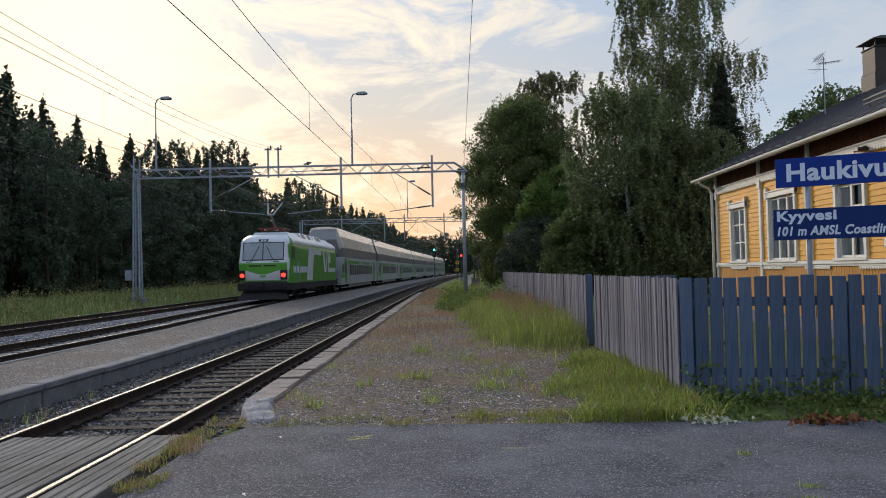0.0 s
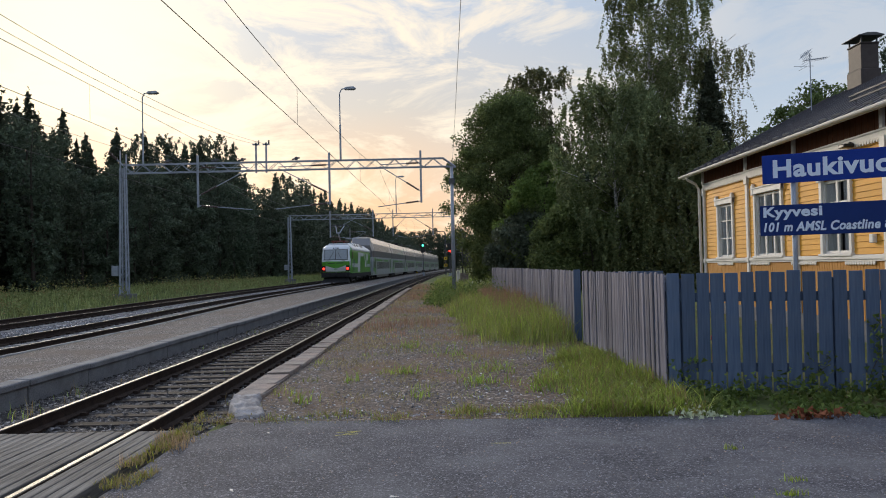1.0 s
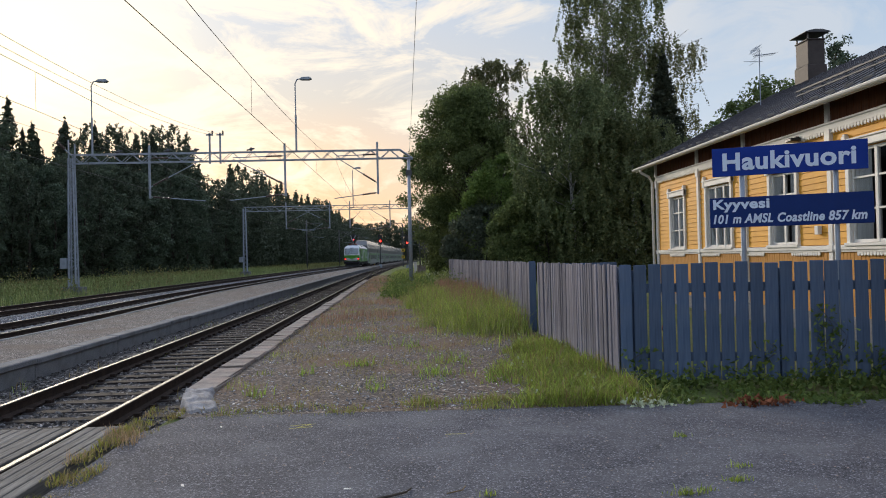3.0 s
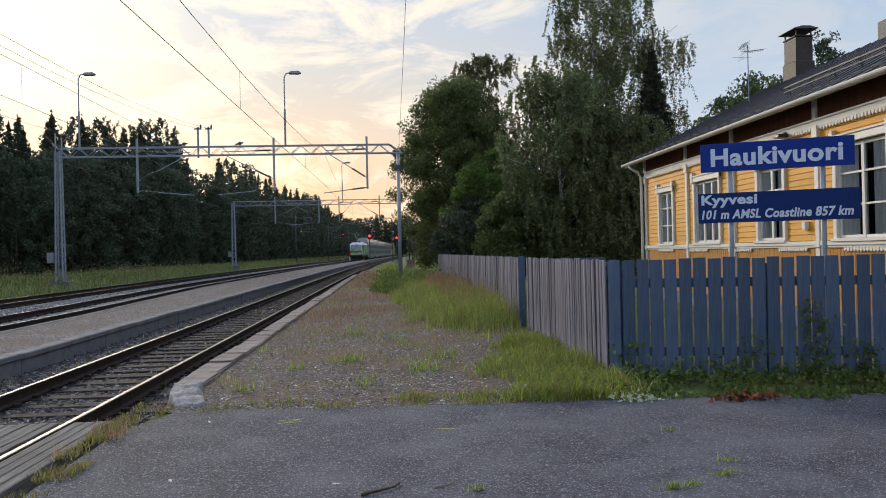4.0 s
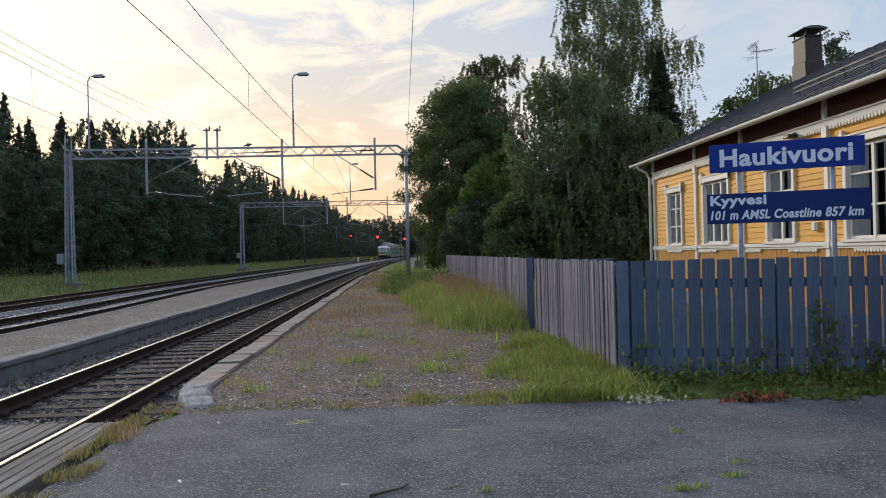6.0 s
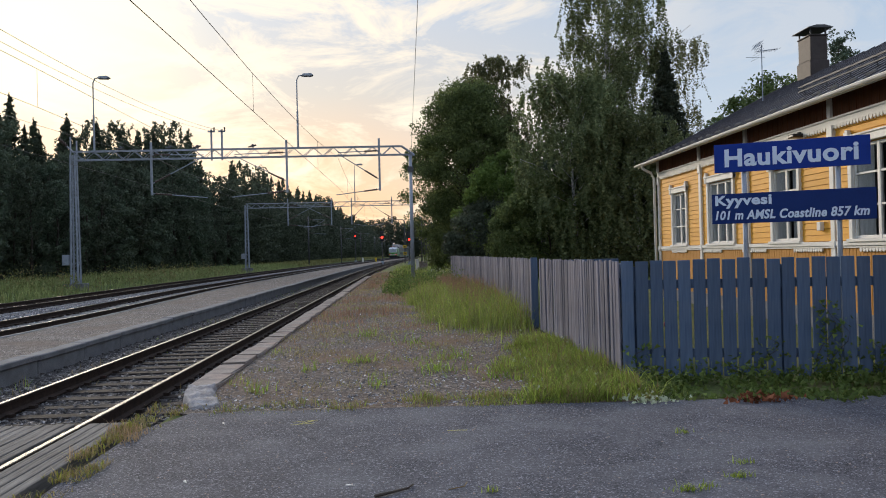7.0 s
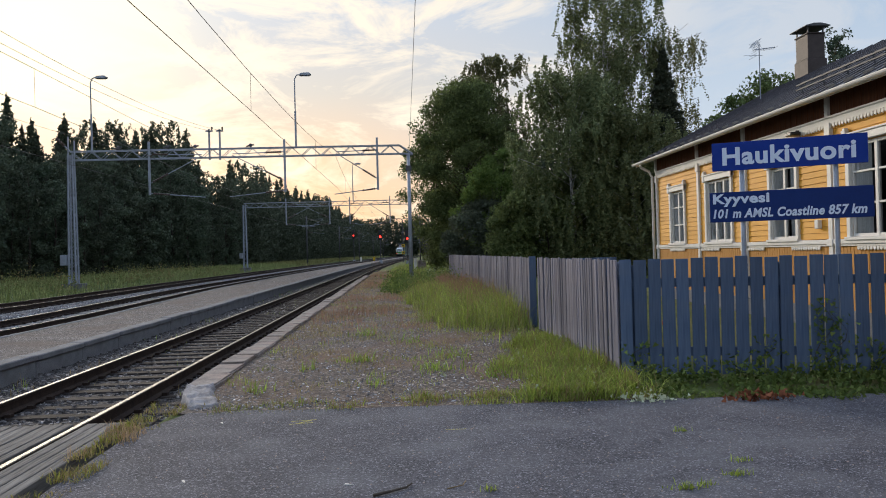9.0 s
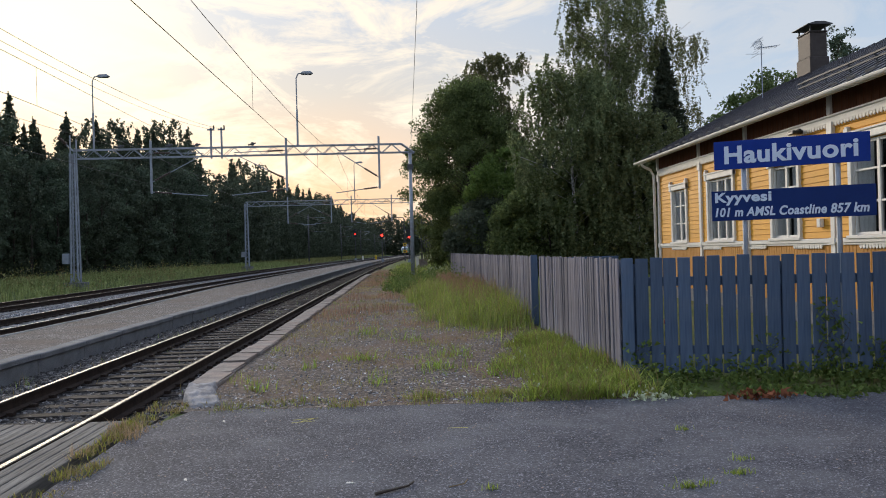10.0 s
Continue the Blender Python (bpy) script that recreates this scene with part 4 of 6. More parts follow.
def make_sign():
    lx, ly, rx, ry = 4.82, 11.86, 6.72, 10.92
    ang = math.degrees(math.atan2(ry - ly, rx - lx))
    width = math.hypot(rx - lx, ry - ly)
    sign = thing("station_sign", "blue station name sign on two galvanised posts", "sign", at=pose(lx, ly, 0, 0, 0, ang))
    for x in (0.42, width - 0.42):
        bm = bmesh.new()
        tube(bm, [(x, 0.05, -0.3), (x, 0.05, 3.2)], 0.038, 12)
        p = part("post", bm, STEEL, sign, "galvanised steel post", smooth=True)
        bm = bmesh.new()
        for z in (2.2, 2.42, 2.98, 3.2):
            box(bm, x - 0.055, x + 0.055, 0.0, 0.095, z - 0.02, z + 0.02)
        part("clamp", bm, STEEL, p)
    bm = bmesh.new()
    box(bm, 0, width, -0.018, 0.0, 2.87, 3.30)
    name = part("name_board", bm, SIGN_BLUE, sign, "bright blue name board", bevel=0.004)
    text_on("lettering", "Haukivuori", 0.36, 0.15, 2.965, SIGN_WHITE, name, weight=0.012, width=width - 0.30)
    bm = bmesh.new()
    box(bm, -0.05, width + 0.06, -0.018, 0.0, 2.09, 2.545)
    info = part("info_board", bm, SIGN_NAVY, sign, "darker navy information board", bevel=0.004)
    text_on("lettering", "Kyyvesi", 0.20, 0.0, 2.375, SIGN_WHITE, info, weight=0.0075, width=0.80)
    text_on("lettering", "101 m AMSL Coastline 857 km", 0.185, 0.0, 2.155, SIGN_WHITE, info, shear=0.2, weight=0.0062, width=width - 0.03)


make_sign()


# ---- overhead line ----
def lattice_beam(bm, x0, x1, z0, z1, half, pitch):
    for z in (z0, z1):
        for y in (-half, half):
            box(bm, x0, x1, y - 0.03, y + 0.03, z - 0.03, z + 0.03)
    n = max(2, int((x1 - x0) / pitch))
    w = (x1 - x0) / n
    for i in range(n):
        a, b = x0 + w * i, x0 + w * (i + 1)
        za, zb = (z0, z1) if i % 2 else (z1, z0)
        for y in (-half, half):
            beam(bm, (a, y, za), (b, y, zb), 0.026)
        beam(bm, (a, -half, z0), (a, half, z0), 0.02)


def cantilever(parent, x, z, reach):
    """Bracket arms with insulators that hold the wires beside a drop post at x."""
    d = 1 if reach > 0 else -1
    arm = new("cantilever")
    arm.parent = parent
    for name, p, q in (("top_tube", (x, 0, z - 0.05), (x + reach, 0, z - 0.12)), ("bracket_tube", (x, 0, z - 1.75), (x + reach, 0, z - 0.2)),
                       ("registration_arm", (x, 0, z - 2.3), (x + reach * 1.06, 0, z - 2.6))):
        bm = bmesh.new()
        tube(bm, [p, q], 0.028, 6)
        part(name, bm, STEEL, arm)
    for (z0, z1), f in (((z - 0.05, z - 0.12), 1.0), ((z - 1.75, z - 0.2), 1.0), ((z - 2.3, z - 2.6), 1.06)):
        a = Vector((x, 0, z0)).lerp(Vector((x + reach * f, 0, z1)), 0.06)
        b = Vector((x, 0, z0)).lerp(Vector((x + reach * f, 0, z1)), 0.36)
        bm = bmesh.new()
        ribbed(bm, a, b, 7, 0.04, 0.07)
        part("insulator", bm, INSULATOR, arm, "brown ribbed insulator")
    return arm


def lamp_on(parent, x, z0, z1):
    lamp = new("street_light")
    lamp.parent = parent
    bm = bmesh.new()
    tube(bm, [(x, 0, z0), (x, 0, z0 + 2.1)], 0.06, 8)
    tube(bm, [(x, 0, z0 + 2.1), (x, 0, z1 - 0.3), (x + 0.12, 0, z1 - 0.05), (x + 0.35, 0, z1)], 0.038, 8)
    part("pole", bm, STEEL, lamp)
    bm = bmesh.new()
    prism(bm, [(x + 0.25, z1 - 0.05), (x + 0.35, z1 - 0.09), (x + 0.85, z1 - 0.10), (x + 1.0, z1 - 0.02), (x + 0.85, z1 + 0.09), (x + 0.4, z1 + 0.07)], "y", -0.16, 0.16)
    part("lamp_head", bm, STEEL, lamp, "grey lamp housing, unlit", bevel=0.03)


def make_gantry(y, xl, xr, z, drops, lamps, base_l, label, boxes=True, shift=0.0):
    g = thing("overhead_line_gantry", label, "gantry", at=pose(shift, y, 0), group="overhead line gantries")
    # lattice mast beside the field, tapering upward
    bm = bmesh.new()
    h0, h1 = base_l, z
    for sx in (-1, 1):
        for sy in (-1, 1):
            beam(bm, (xl + sx * 0.2, sy * 0.2, h0), (xl + sx * 0.12, sy * 0.14, h1), 0.085)
    n = 16
    for i in range(n):
        a, b = i / n, (i + 1) / n
        za, zb = h0 + (h1 - h0) * a, h0 + (h1 - h0) * b
        wa, wb = 0.2 - 0.08 * a, 0.2 - 0.08 * b
        s = 1 if i % 2 else -1
        for sy in (-0.17, 0.17):
            beam(bm, (xl + s * wa, sy, za), (xl - s * wb, sy, zb), 0.024)
        for sx in (-1, 1):
            beam(bm, (xl + sx * wa, s * 0.17, za), (xl + sx * wb, -s * 0.17, zb), 0.024)
    part("lattice_mast", bm, STEEL, g, "galvanised lattice mast")
    bm = bmesh.new()
    box(bm, xl - 0.55, xl + 0.55, -0.5, 0.5, base_l - 0.5, base_l + 0.08)
    part("footing", bm, CONCRETE, g, bevel=0.02)
    bm = bmesh.new()
    box(bm, xl - 0.62, xl - 0.26, -0.35, -0.1, base_l + 1.15, base_l + 1.75)
    part("switch_box", bm, STEEL, g, "pale grey switch box", bevel=0.015)
    bm = bmesh.new()
    tube(bm, [(xr, 0, -0.3), (xr, 0, z - 0.3)], 0.125, 12, 0.095)
    part("pole_mast", bm, STEEL, g, "grey steel pole", smooth=True)
    bm = bmesh.new()
    box(bm, xr - 0.17, xr + 0.17, -0.17, 0.17, z - 1.35, z - 1.05)
    part("collar", bm, STEEL_DARK, g)
    bm = bmesh.new()
    lattice_beam(bm, xl, xr - 0.5, z - 0.33, z + 0.17, 0.2, 0.56)
    for sy in (-0.2, 0.2):
        beam(bm, (xr - 0.5, sy, z + 0.17), (xr + 0.25, sy, z - 0.37), 0.06)
        beam(bm, (xr - 0.5, sy, z - 0.33), (xr + 0.25, sy, z - 0.37), 0.06)
    part("lattice_beam", bm, STEEL, g, "galvanised lattice cross beam")
    for x, reach in drops:
        bm = bmesh.new()
        box(bm, x - 0.06, x + 0.06, -0.3, -0.2, z - 2.45, z + 0.62)
        part("drop_post", bm, STEEL, g, bevel=0.008)
        cantilever(g, x, z - 0.05 + 0.0, reach).matrix_basis = pose(0, -0.25, 0)
    for x in lamps:
        lamp_on(g, x, z + 0.2, z + 4.45)
    if boxes:
        for x in (-10.9, -10.3):
            bm = bmesh.new()
            box(bm, x - 0.05, x + 0.05, -0.28, -0.2, z - 0.5, z + 1.3)
            box(bm, x - 0.2, x + 0.2, -0.28, -0.2, z + 1.14, z + 1.22)
            p = part("feeder_post", bm, STEEL, g)
            bm = bmesh.new()
            ribbed(bm, (x + 0.16, -0.24, z + 1.22), (x + 0.16, -0.24, z + 1.42), 3, 0.035, 0.065)
            part("insulator", bm, INSULATOR, p)
        bm = bmesh.new()
        for x in (-16.2, -13.4, -11.8, -8.6):
            ball(bm, (x, 0.1, z + 0.36), 0.11, 8)
            tube(bm, [(x - 0.25, 0.1, z + 0.3), (x + 0.2, 0.1, z + 0.4)], 0.05, 6)
        part("floodlight", bm, STEEL_DARK, g)
        bm = bmesh.new()
        beam(bm, (xl - 0.75, -0.1, z + 0.9), (xl + 0.05, -0.1, z + 0.15), 0.06)
        beam(bm, (xl - 0.15, 0, z), (xl - 0.15, 0, z + 1.05), 0.07)
        beam(bm, (xl + 0.2, 0, z), (xl + 0.2, 0, z + 0.8), 0.07)
        part("anchor_bracket", bm, STEEL, g)
        bm = bmesh.new()
        ribbed(bm, (xl - 0.78, -0.1, z + 0.94), (xl - 0.3, -0.1, z + 0.5), 5, 0.05, 0.11)
        part("anchor_insulator", bm, INSULATOR, g)
    return g


def make_line_mast(y, x, reach):
    """A single upright with a cantilever, of the open line."""
    g = thing("overhead_line_mast", "distant grey steel mast with a wire bracket", "mast", at=pose(x, y, 0), group="overhead line masts")
    bm = bmesh.new()
    tube(bm, [(0, 0, -0.3), (0, 0, 8.6)], 0.13, 8, 0.10)
    part("pole", bm, STEEL_DARK, g, smooth=True)
    cantilever(g, 0, 8.1, reach)


GY = (46.5, 91.0, 136.0, 184.0, 232.0, 285.0, 340.0)
make_gantry(GY[0], -18.85, 0.6, 7.95, [(-14.35, 3.0), (-6.6, -3.0), (-1.22, -2.4)], [-17.65, -5.95], 0.42, "galvanised lattice gantry carrying overhead wires across the tracks")
make_gantry(GY[1], -17.7, 1.15, 7.75, [(-12.95, 3.0), (-8.0, -3.0), (-5.7, 1.5), (-1.1, -2.4)], [-5.3], 0.5, "second lattice gantry over the tracks, farther along", boxes=False)
for k, y in enumerate(GY[2:]):
    make_line_mast(y, -17.6 + bend(y), 2.8)
    make_line_mast(y + 6, 1.9 + bend(y), -3.2)


def wire_thing(name, label, pts, r):
    bm = bmesh.new()
    tube(bm, pts, r, 5)
    return solid(name, bm, WIRE, label, "wire")


def catenary(xf, off, z_contact, z_mess, r):
    """Contact wire and sagging messenger with droppers, from gantry to gantry."""
    w = thing("overhead_wire", "contact wire with messenger and droppers above a track", "overhead wire", group="overhead wires")
    posts = [-3.0] + list(GY)
    cw, ms = [], []
    hangers = []
    for i in range(len(posts) - 1):
        a, b = posts[i], posts[i + 1]
        zig_a, zig_b = (0.25 if i % 2 else -0.25), (-0.25 if i % 2 else 0.25)
        for k in range(10):
            f = k / 10
            y = a + (b - a) * f
            x = xf(y) + off + zig_a + (zig_b - zig_a) * f
            cw.append((x, y, z_contact))
            sag = 4 * f * (1 - f) * (z_mess - z_contact) * 0.42
            ms.append((x, y, z_mess - sag))
            if k in (2, 5, 8) and i < 4:
                hangers.append(((x, y, z_contact), (x, y, z_mess - sag)))
    for nm, pts in (("contact_wire", cw), ("messenger_wire", ms)):
        bm = bmesh.new()
        tube(bm, pts, r, 5)
        part(nm, bm, WIRE, w)
    for p, q in hangers:
        bm = bmesh.new()
        tube(bm, [p, q], 0.005, 4)
        part("dropper", bm, WIRE, w)


catenary(x_track_a, 0.3, 5.75, 7.55, 0.0085)
catenary(x_track_b, 0.4, 5.95, 7.75, 0.0085)
catenary(x_track_c, 0.7, 5.95, 7.75, 0.0085)


def feeder(x0, z0, x1, z1, y1, sag, label="bare feeder wire strung along the gantries"):
    pts = []
    for k in range(25):
        f = k / 24
        pts.append((x0 + (x1 - x0) * f, -3 + (y1 + 3) * f, z0 + (z1 - z0) * f - 4 * f * (1 - f) * sag))
    wire_thing("feeder_wire", label, pts, 0.008)


feeder(0.4, 8.3, 0.66, 7.9, GY[0], 0.3)
feeder(-10.9, 9.3, -10.75, 9.15, GY[0], 1.4)
feeder(-10.3, 9.3, -10.15, 9.15, GY[0], 1.42)


# ---- signals and line-side equipment ----
def make_signal(x, y, z, label, two_lamps=False, size=0.22):
    s = thing("railway_signal", label, "signal", at=pose(x, y, 0))
    bm = bmesh.new()
    tube(bm, [(0, 0, -0.2), (0, 0, z + 1.2)], 0.1, 8)
    part("mast", bm, STEEL_DARK, s)
    bm = bmesh.new()
    box(bm, -0.4, 0.4, -0.2, -0.05, z - 0.7, z + 1.3)
    part("head", bm, BLACK_TRIM, s, "black signal head", bevel=0.05)
    bm = bmesh.new()
    tube(bm, [(0, -0.24, z), (0, -0.2, z)], size, 14)
    part("red_lens", bm, SIGNAL_RED, s, "glowing red lens")
    bm = bmesh.new()
    box(bm, -0.3, 0.3, -0.1, 0.3, -0.2, 0.5)
    part("cabinet", bm, STEEL, s)
    bm = bmesh.new()
    tube(bm, [(0, 0, z + 2.2), (0.0, -0.5, z + 2.3)], 0.1, 8)
    part("lamp_arm", bm, STEEL, s)
    shutter = None
    if two_lamps:
        bm = bmesh.new()
        tube(bm, [(0, -0.24, z + 0.8), (0, -0.2, z + 0.8)], 0.19, 14)
        part("green_lens", bm, SIGNAL_GREEN, s, "glowing green lens")
        # both lenses always glow; this added disc covers one to imitate switching
        bm = bmesh.new()
        tube(bm, [(0, -0.34, 0), (0, -0.27, 0)], 0.36, 14)
        shutter = part("shutter", bm, BLACK_TRIM, s, "added black disc that hides one of the two glowing lenses", at=pose(0, 0, z))
    return shutter


SIGNAL_Z = 5.2
SHUTTER = make_signal(-4.05, 160, SIGNAL_Z, "railway signal between the tracks turning from green to red", True, 0.23)
make_signal(-11.2, 190, 6.3, "railway signal beyond the main line showing a red light", size=0.16)
make_signal(1.14, 130, 4.15, "railway signal near the wood showing a red light", size=0.16)


def make_gallows():
    p = thing("line_side_post", "tall dark post with a side arm and yellow boards", "post", at=pose(0.5, 150, 0))
    bm = bmesh.new()
    box(bm, -0.12, 0.12, -0.12, 0.12, -0.2, 8.0)
    part("upright", bm, STEEL_DARK, p, bevel=0.02)
    bm = bmesh.new()
    tube(bm, [(0, 0, 8.0), (-0.3, 0, 8.3), (-2.2, 0, 8.35)], 0.08, 6)
    tube(bm, [(-1.2, 0, 8.3), (0, 0, 7.2)], 0.05, 6)
    part("side_arm", bm, STEEL_DARK, p)
    for z in (1.6, 2.9):
        bm = bmesh.new()
        box(bm, -0.3, 0.3, -0.16, -0.13, z, z + 0.55)
        board = part("board", bm, SIGNAL_YELLOW, p, "yellow marker board")
        bm = bmesh.new()
        box(bm, -0.15, 0.15, -0.175, -0.163, z + 0.15, z + 0.4)
        part("black_field", bm, BLACK_TRIM, board)


make_gallows()


def make_cabinet(x, y, w, h, label, material):
    bm = bmesh.new()
    box(bm, -w / 2, w / 2, -0.3, 0.3, -0.1, h)
    box(bm, -w / 2 - 0.04, w / 2 + 0.04, -0.34, 0.34, h, h + 0.06)
    solid("equipment_cabinet", bm, material, label, "cabinet", at=pose(x, y, 0), bevel=0.02)


make_cabinet(2.0, 76, 0.8, 0.95, "pale concrete equipment cabinet beside the grass", KERB)
make_cabinet(1.35, 73, 0.28, 1.2, "slim pale line-side marker post", WHITE)
make_cabinet(-9.8, 195, 0.4, 1.0, "small pale equipment box beside the line", WHITE)
make_cabinet(-6.4, 190, 0.5, 1.0, "yellow line-side box on the far verge", SIGNAL_YELLOW)


# ---- train: built with its tail at the origin, running towards +y, rails at z 0 ----
def wheelset_pair(parent, y, r):
    bogie = new("bogie")
    bogie.parent = parent
    bogie.matrix_basis = pose(0, y, 0)
    bm = bmesh.new()
    for s in (-1, 1):
        box(bm, s * 1.05 - 0.09, s * 1.05 + 0.09, -1.7, 1.7, 0.42, 0.72)
        for d in (-1.25, 1.25):
            box(bm, s * 1.1 - 0.12, s * 1.1 + 0.12, d - 0.22, d + 0.22, 0.3, 0.62)
    part("bogie_frame", bm, UNDERFRAME, bogie, bevel=0.02)
    for d in (-1.3, 1.3):
        bm = bmesh.new()
        for s in (-0.8, 0.8):
            tube(bm, [(s - 0.065, d, r), (s + 0.065, d, r)], r, 20)
        tube(bm, [(-0.8, d, r), (0.8, d, r)], 0.09, 8)
        part("wheelset", bm, RUST, bogie)


def loft(bm, sections):
    """Skin through closed sections of equal length; caps both ends."""
    rings = [[bm.verts.new(c) for c in s] for s in sections]
    n = len(rings[0])
    for a, b in zip(rings, rings[1:]):
        for i in range(n):
            j = (i + 1) % n
            bm.faces.new((a[i], a[j], b[j], b[i]))
    bm.faces.new(rings[0][::-1])
    bm.faces.new(rings[-1])


def loco_section(y, half, zb, zt, corner):
    return [(-half, y, zb), (half, y, zb), (half, y, zt - 0.75), (half - 0.06, y, zt - corner), (half - 0.38, y, zt - 0.04), (0, y, zt),
            (-half + 0.38, y, zt - 0.04), (-half + 0.06, y, zt - corner), (-half, y, zt - 0.75)]


def side_patch(bm, side, y0, y1, z0, z1, x=1.502, skew=0.0):
    """A thin painted panel on a side wall."""
    a, b = (x, x + 0.006) if side > 0 else (-x - 0.006, -x)
    vs = box(bm, a, b, y0, y1, z0, z1)
    if skew:
        for v in vs:
            if v.co.z > (z0 + z1) / 2:
                v.co.y += skew


def make_loco():
    loco = thing("locomotive", "green and white electric locomotive with glowing red tail lamps", "locomotive")
    L = 18.9
    bm = bmesh.new()
    loft(bm, [loco_section(0.55, 1.42, 1.02, 3.55, 0.3), loco_section(1.5, 1.5, 1.0, 3.86, 0.3), loco_section(L - 1.5, 1.5, 1.0, 3.86, 0.3), loco_section(L - 0.55, 1.42, 1.02, 3.55, 0.3)])
    part("body", bm, TRAIN_GREEN, loco, "green painted body", bevel=0.03)
    # rounded cab mask, silver grey, leaning back at the windscreen
    for end in (0, 1):
        def fy(y):
            return y if end == 0 else L - y
        bm = bmesh.new()
        ring = []
        for z, y, w in ((1.15, 0.22, 1.40), (1.45, 0.10, 1.42), (2.15, 0.08, 1.45), (2.35, 0.14, 1.45), (3.46, 0.40, 1.39), (3.62, 0.53, 1.32), (3.8, 0.9, 1.18), (3.90, 1.5, 1.1)):
            ring.append([bm.verts.new(c) for c in ((-w, fy(y + 0.62), z), (-w + 0.05, fy(y + 0.18), z), (-w * 0.72, fy(y + 0.04), z), (0, fy(y), z), (w * 0.72, fy(y + 0.04), z), (w - 0.05, fy(y + 0.18), z), (w, fy(y + 0.62), z))])
        for a, b in zip(ring, ring[1:]):
            for i in range(6):
                bm.faces.new((a[i], a[i + 1], b[i + 1], b[i]))
        cab = part("cab_front", bm, TRAIN_WHITE, loco, "silver white cab front", smooth=True)
        # windscreen with centre post, black surround
        def slab(x0, x1, z0, z1, proud, mat, name, label="", parent=cab):
            bm = bmesh.new()
            rows = []
            for i in range(15):
                x = x0 + (x1 - x0) * i / 14
                for z in (z0(x) if callable(z0) else z0, z1):
                    if z < 2.15:
                        base = 0.10 - 0.02 * (z - 1.45) / 0.7
                    elif z < 2.35:
                        base = 0.08 + 0.06 * (z - 2.15) / 0.2
                    else:
                        base = 0.14 + 0.26 * (z - 2.35) / 1.11 if z < 3.46 else 0.40 + 0.13 * (z - 3.46) / 0.16
                    y = base + (0.04 * abs(x) / 1.03 if abs(x) < 1.03 else 0.04 + 0.14 * (abs(x) - 1.03) / 0.36)
                    rows.append(((x, fy(y - proud), z), (x, fy(y + 0.03), z)))
            vo = [bm.verts.new(r[0]) for r in rows]
            vi = [bm.verts.new(r[1]) for r in rows]
            for i in range(14):
                a, b, c2, d = 2 * i, 2 * i + 1, 2 * i + 3, 2 * i + 2
                bm.faces.new((vo[a], vo[b], vo[c2], vo[d]))
                bm.faces.new((vi[a], vi[d], vi[c2], vi[b]))
                bm.faces.new((vo[b], vi[b], vi[c2], vo[c2]))
                bm.faces.new((vo[a], vo[d], vi[d], vi[a]))
            bm.faces.new((vo[0], vi[0], vi[1], vo[1]))
            bm.faces.new((vo[28], vo[29], vi[29], vi[28]))
            return part(name, bm, mat, parent, label)
        ws = slab(-1.20, 1.20, 2.36, 3.42, 0.02, BLACK_TRIM, "windscreen", "black framed windscreen")
        slab(-1.15, -0.03, 2.42, 3.37, 0.03, CAB_GLASS, "pane", "glass with the sky's pale reflection put into its colour", ws)
        slab(0.03, 1.15, 2.42, 3.37, 0.03, CAB_GLASS, "pane", "glass with the sky's pale reflection put into its colour", ws)
        slab(-1.38, 1.38, lambda x: 1.56 + 0.24 * min(1.0, max(0.0, (abs(x) - 0.25) / 0.7)), 2.149, 0.022, TRAIN_GREEN, "green_band", "green band under the windscreen")
        slab(-1.38, 1.38, 2.151, 2.22, 0.022, TRAIN_GREEN, "green_band", "green band under the windscreen")
        slab(-1.30, 1.30, 1.16, 1.21, 0.022, TRAIN_GREEN, "green_line", "thin green line above the buffers")
        slab(-0.78, -0.08, 2.01, 2.09, 0.035, BLACK_TRIM, "grille")
        slab(0.08, 0.78, 2.01, 2.09, 0.035, BLACK_TRIM, "grille")
        slab(-1.385, -1.02, 1.22, 1.80, 0.035, BLACK_TRIM, "lamp_housing")
        slab(1.02, 1.385, 1.22, 1.80, 0.035, BLACK_TRIM, "lamp_housing")
        slab(-0.95, -0.62, 2.26, 2.31, 0.03, STEEL_DARK, "step_strip")
        slab(0.62, 0.95, 2.26, 2.31, 0.03, STEEL_DARK, "step_strip")
        slab(-0.28, 0.28, 3.47, 3.60, 0.04, BLACK_TRIM, "display_box", "dark destination box")
        slab(-0.14, -0.01, 3.50, 3.57, 0.05, SIGN_WHITE, "top_lamp")
        slab(0.05, 0.15, 3.50, 3.57, 0.05, SIGN_WHITE, "top_lamp")
        slab(-0.16, 0.16, 1.42, 1.50, 0.02, TRAIN_GREEN, "emblem", "small green emblem")
        for s in (-1, 1):
            bm = bmesh.new()
            tube(bm, [(s * 1.19, fy(0.06), 1.50), (s * 1.19, fy(0.22), 1.50)], 0.12, 14)
            part("tail_lamp", bm, TAIL_RED if end == 0 else BLACK_TRIM, cab, "round red tail lamp")
            bm = bmesh.new()
            beam(bm, (s * 0.62, fy(0.08), 2.38), (s * 0.20, fy(0.24), 3.2), 0.03)
            part("wiper", bm, BLACK_TRIM, cab)
            bm = bmesh.new()
            tube(bm, [(s * 0.9, fy(-0.62), 0.9), (s * 0.9, fy(0.5), 0.9)], 0.13, 12)
            box(bm, s * 0.9 - 0.27, s * 0.9 + 0.27, min(fy(-0.7), fy(-0.6)), max(fy(-0.7), fy(-0.6)), 0.73, 1.07)
            part("buffer", bm, UNDERFRAME, loco, "black buffer")
        bm = bmesh.new()
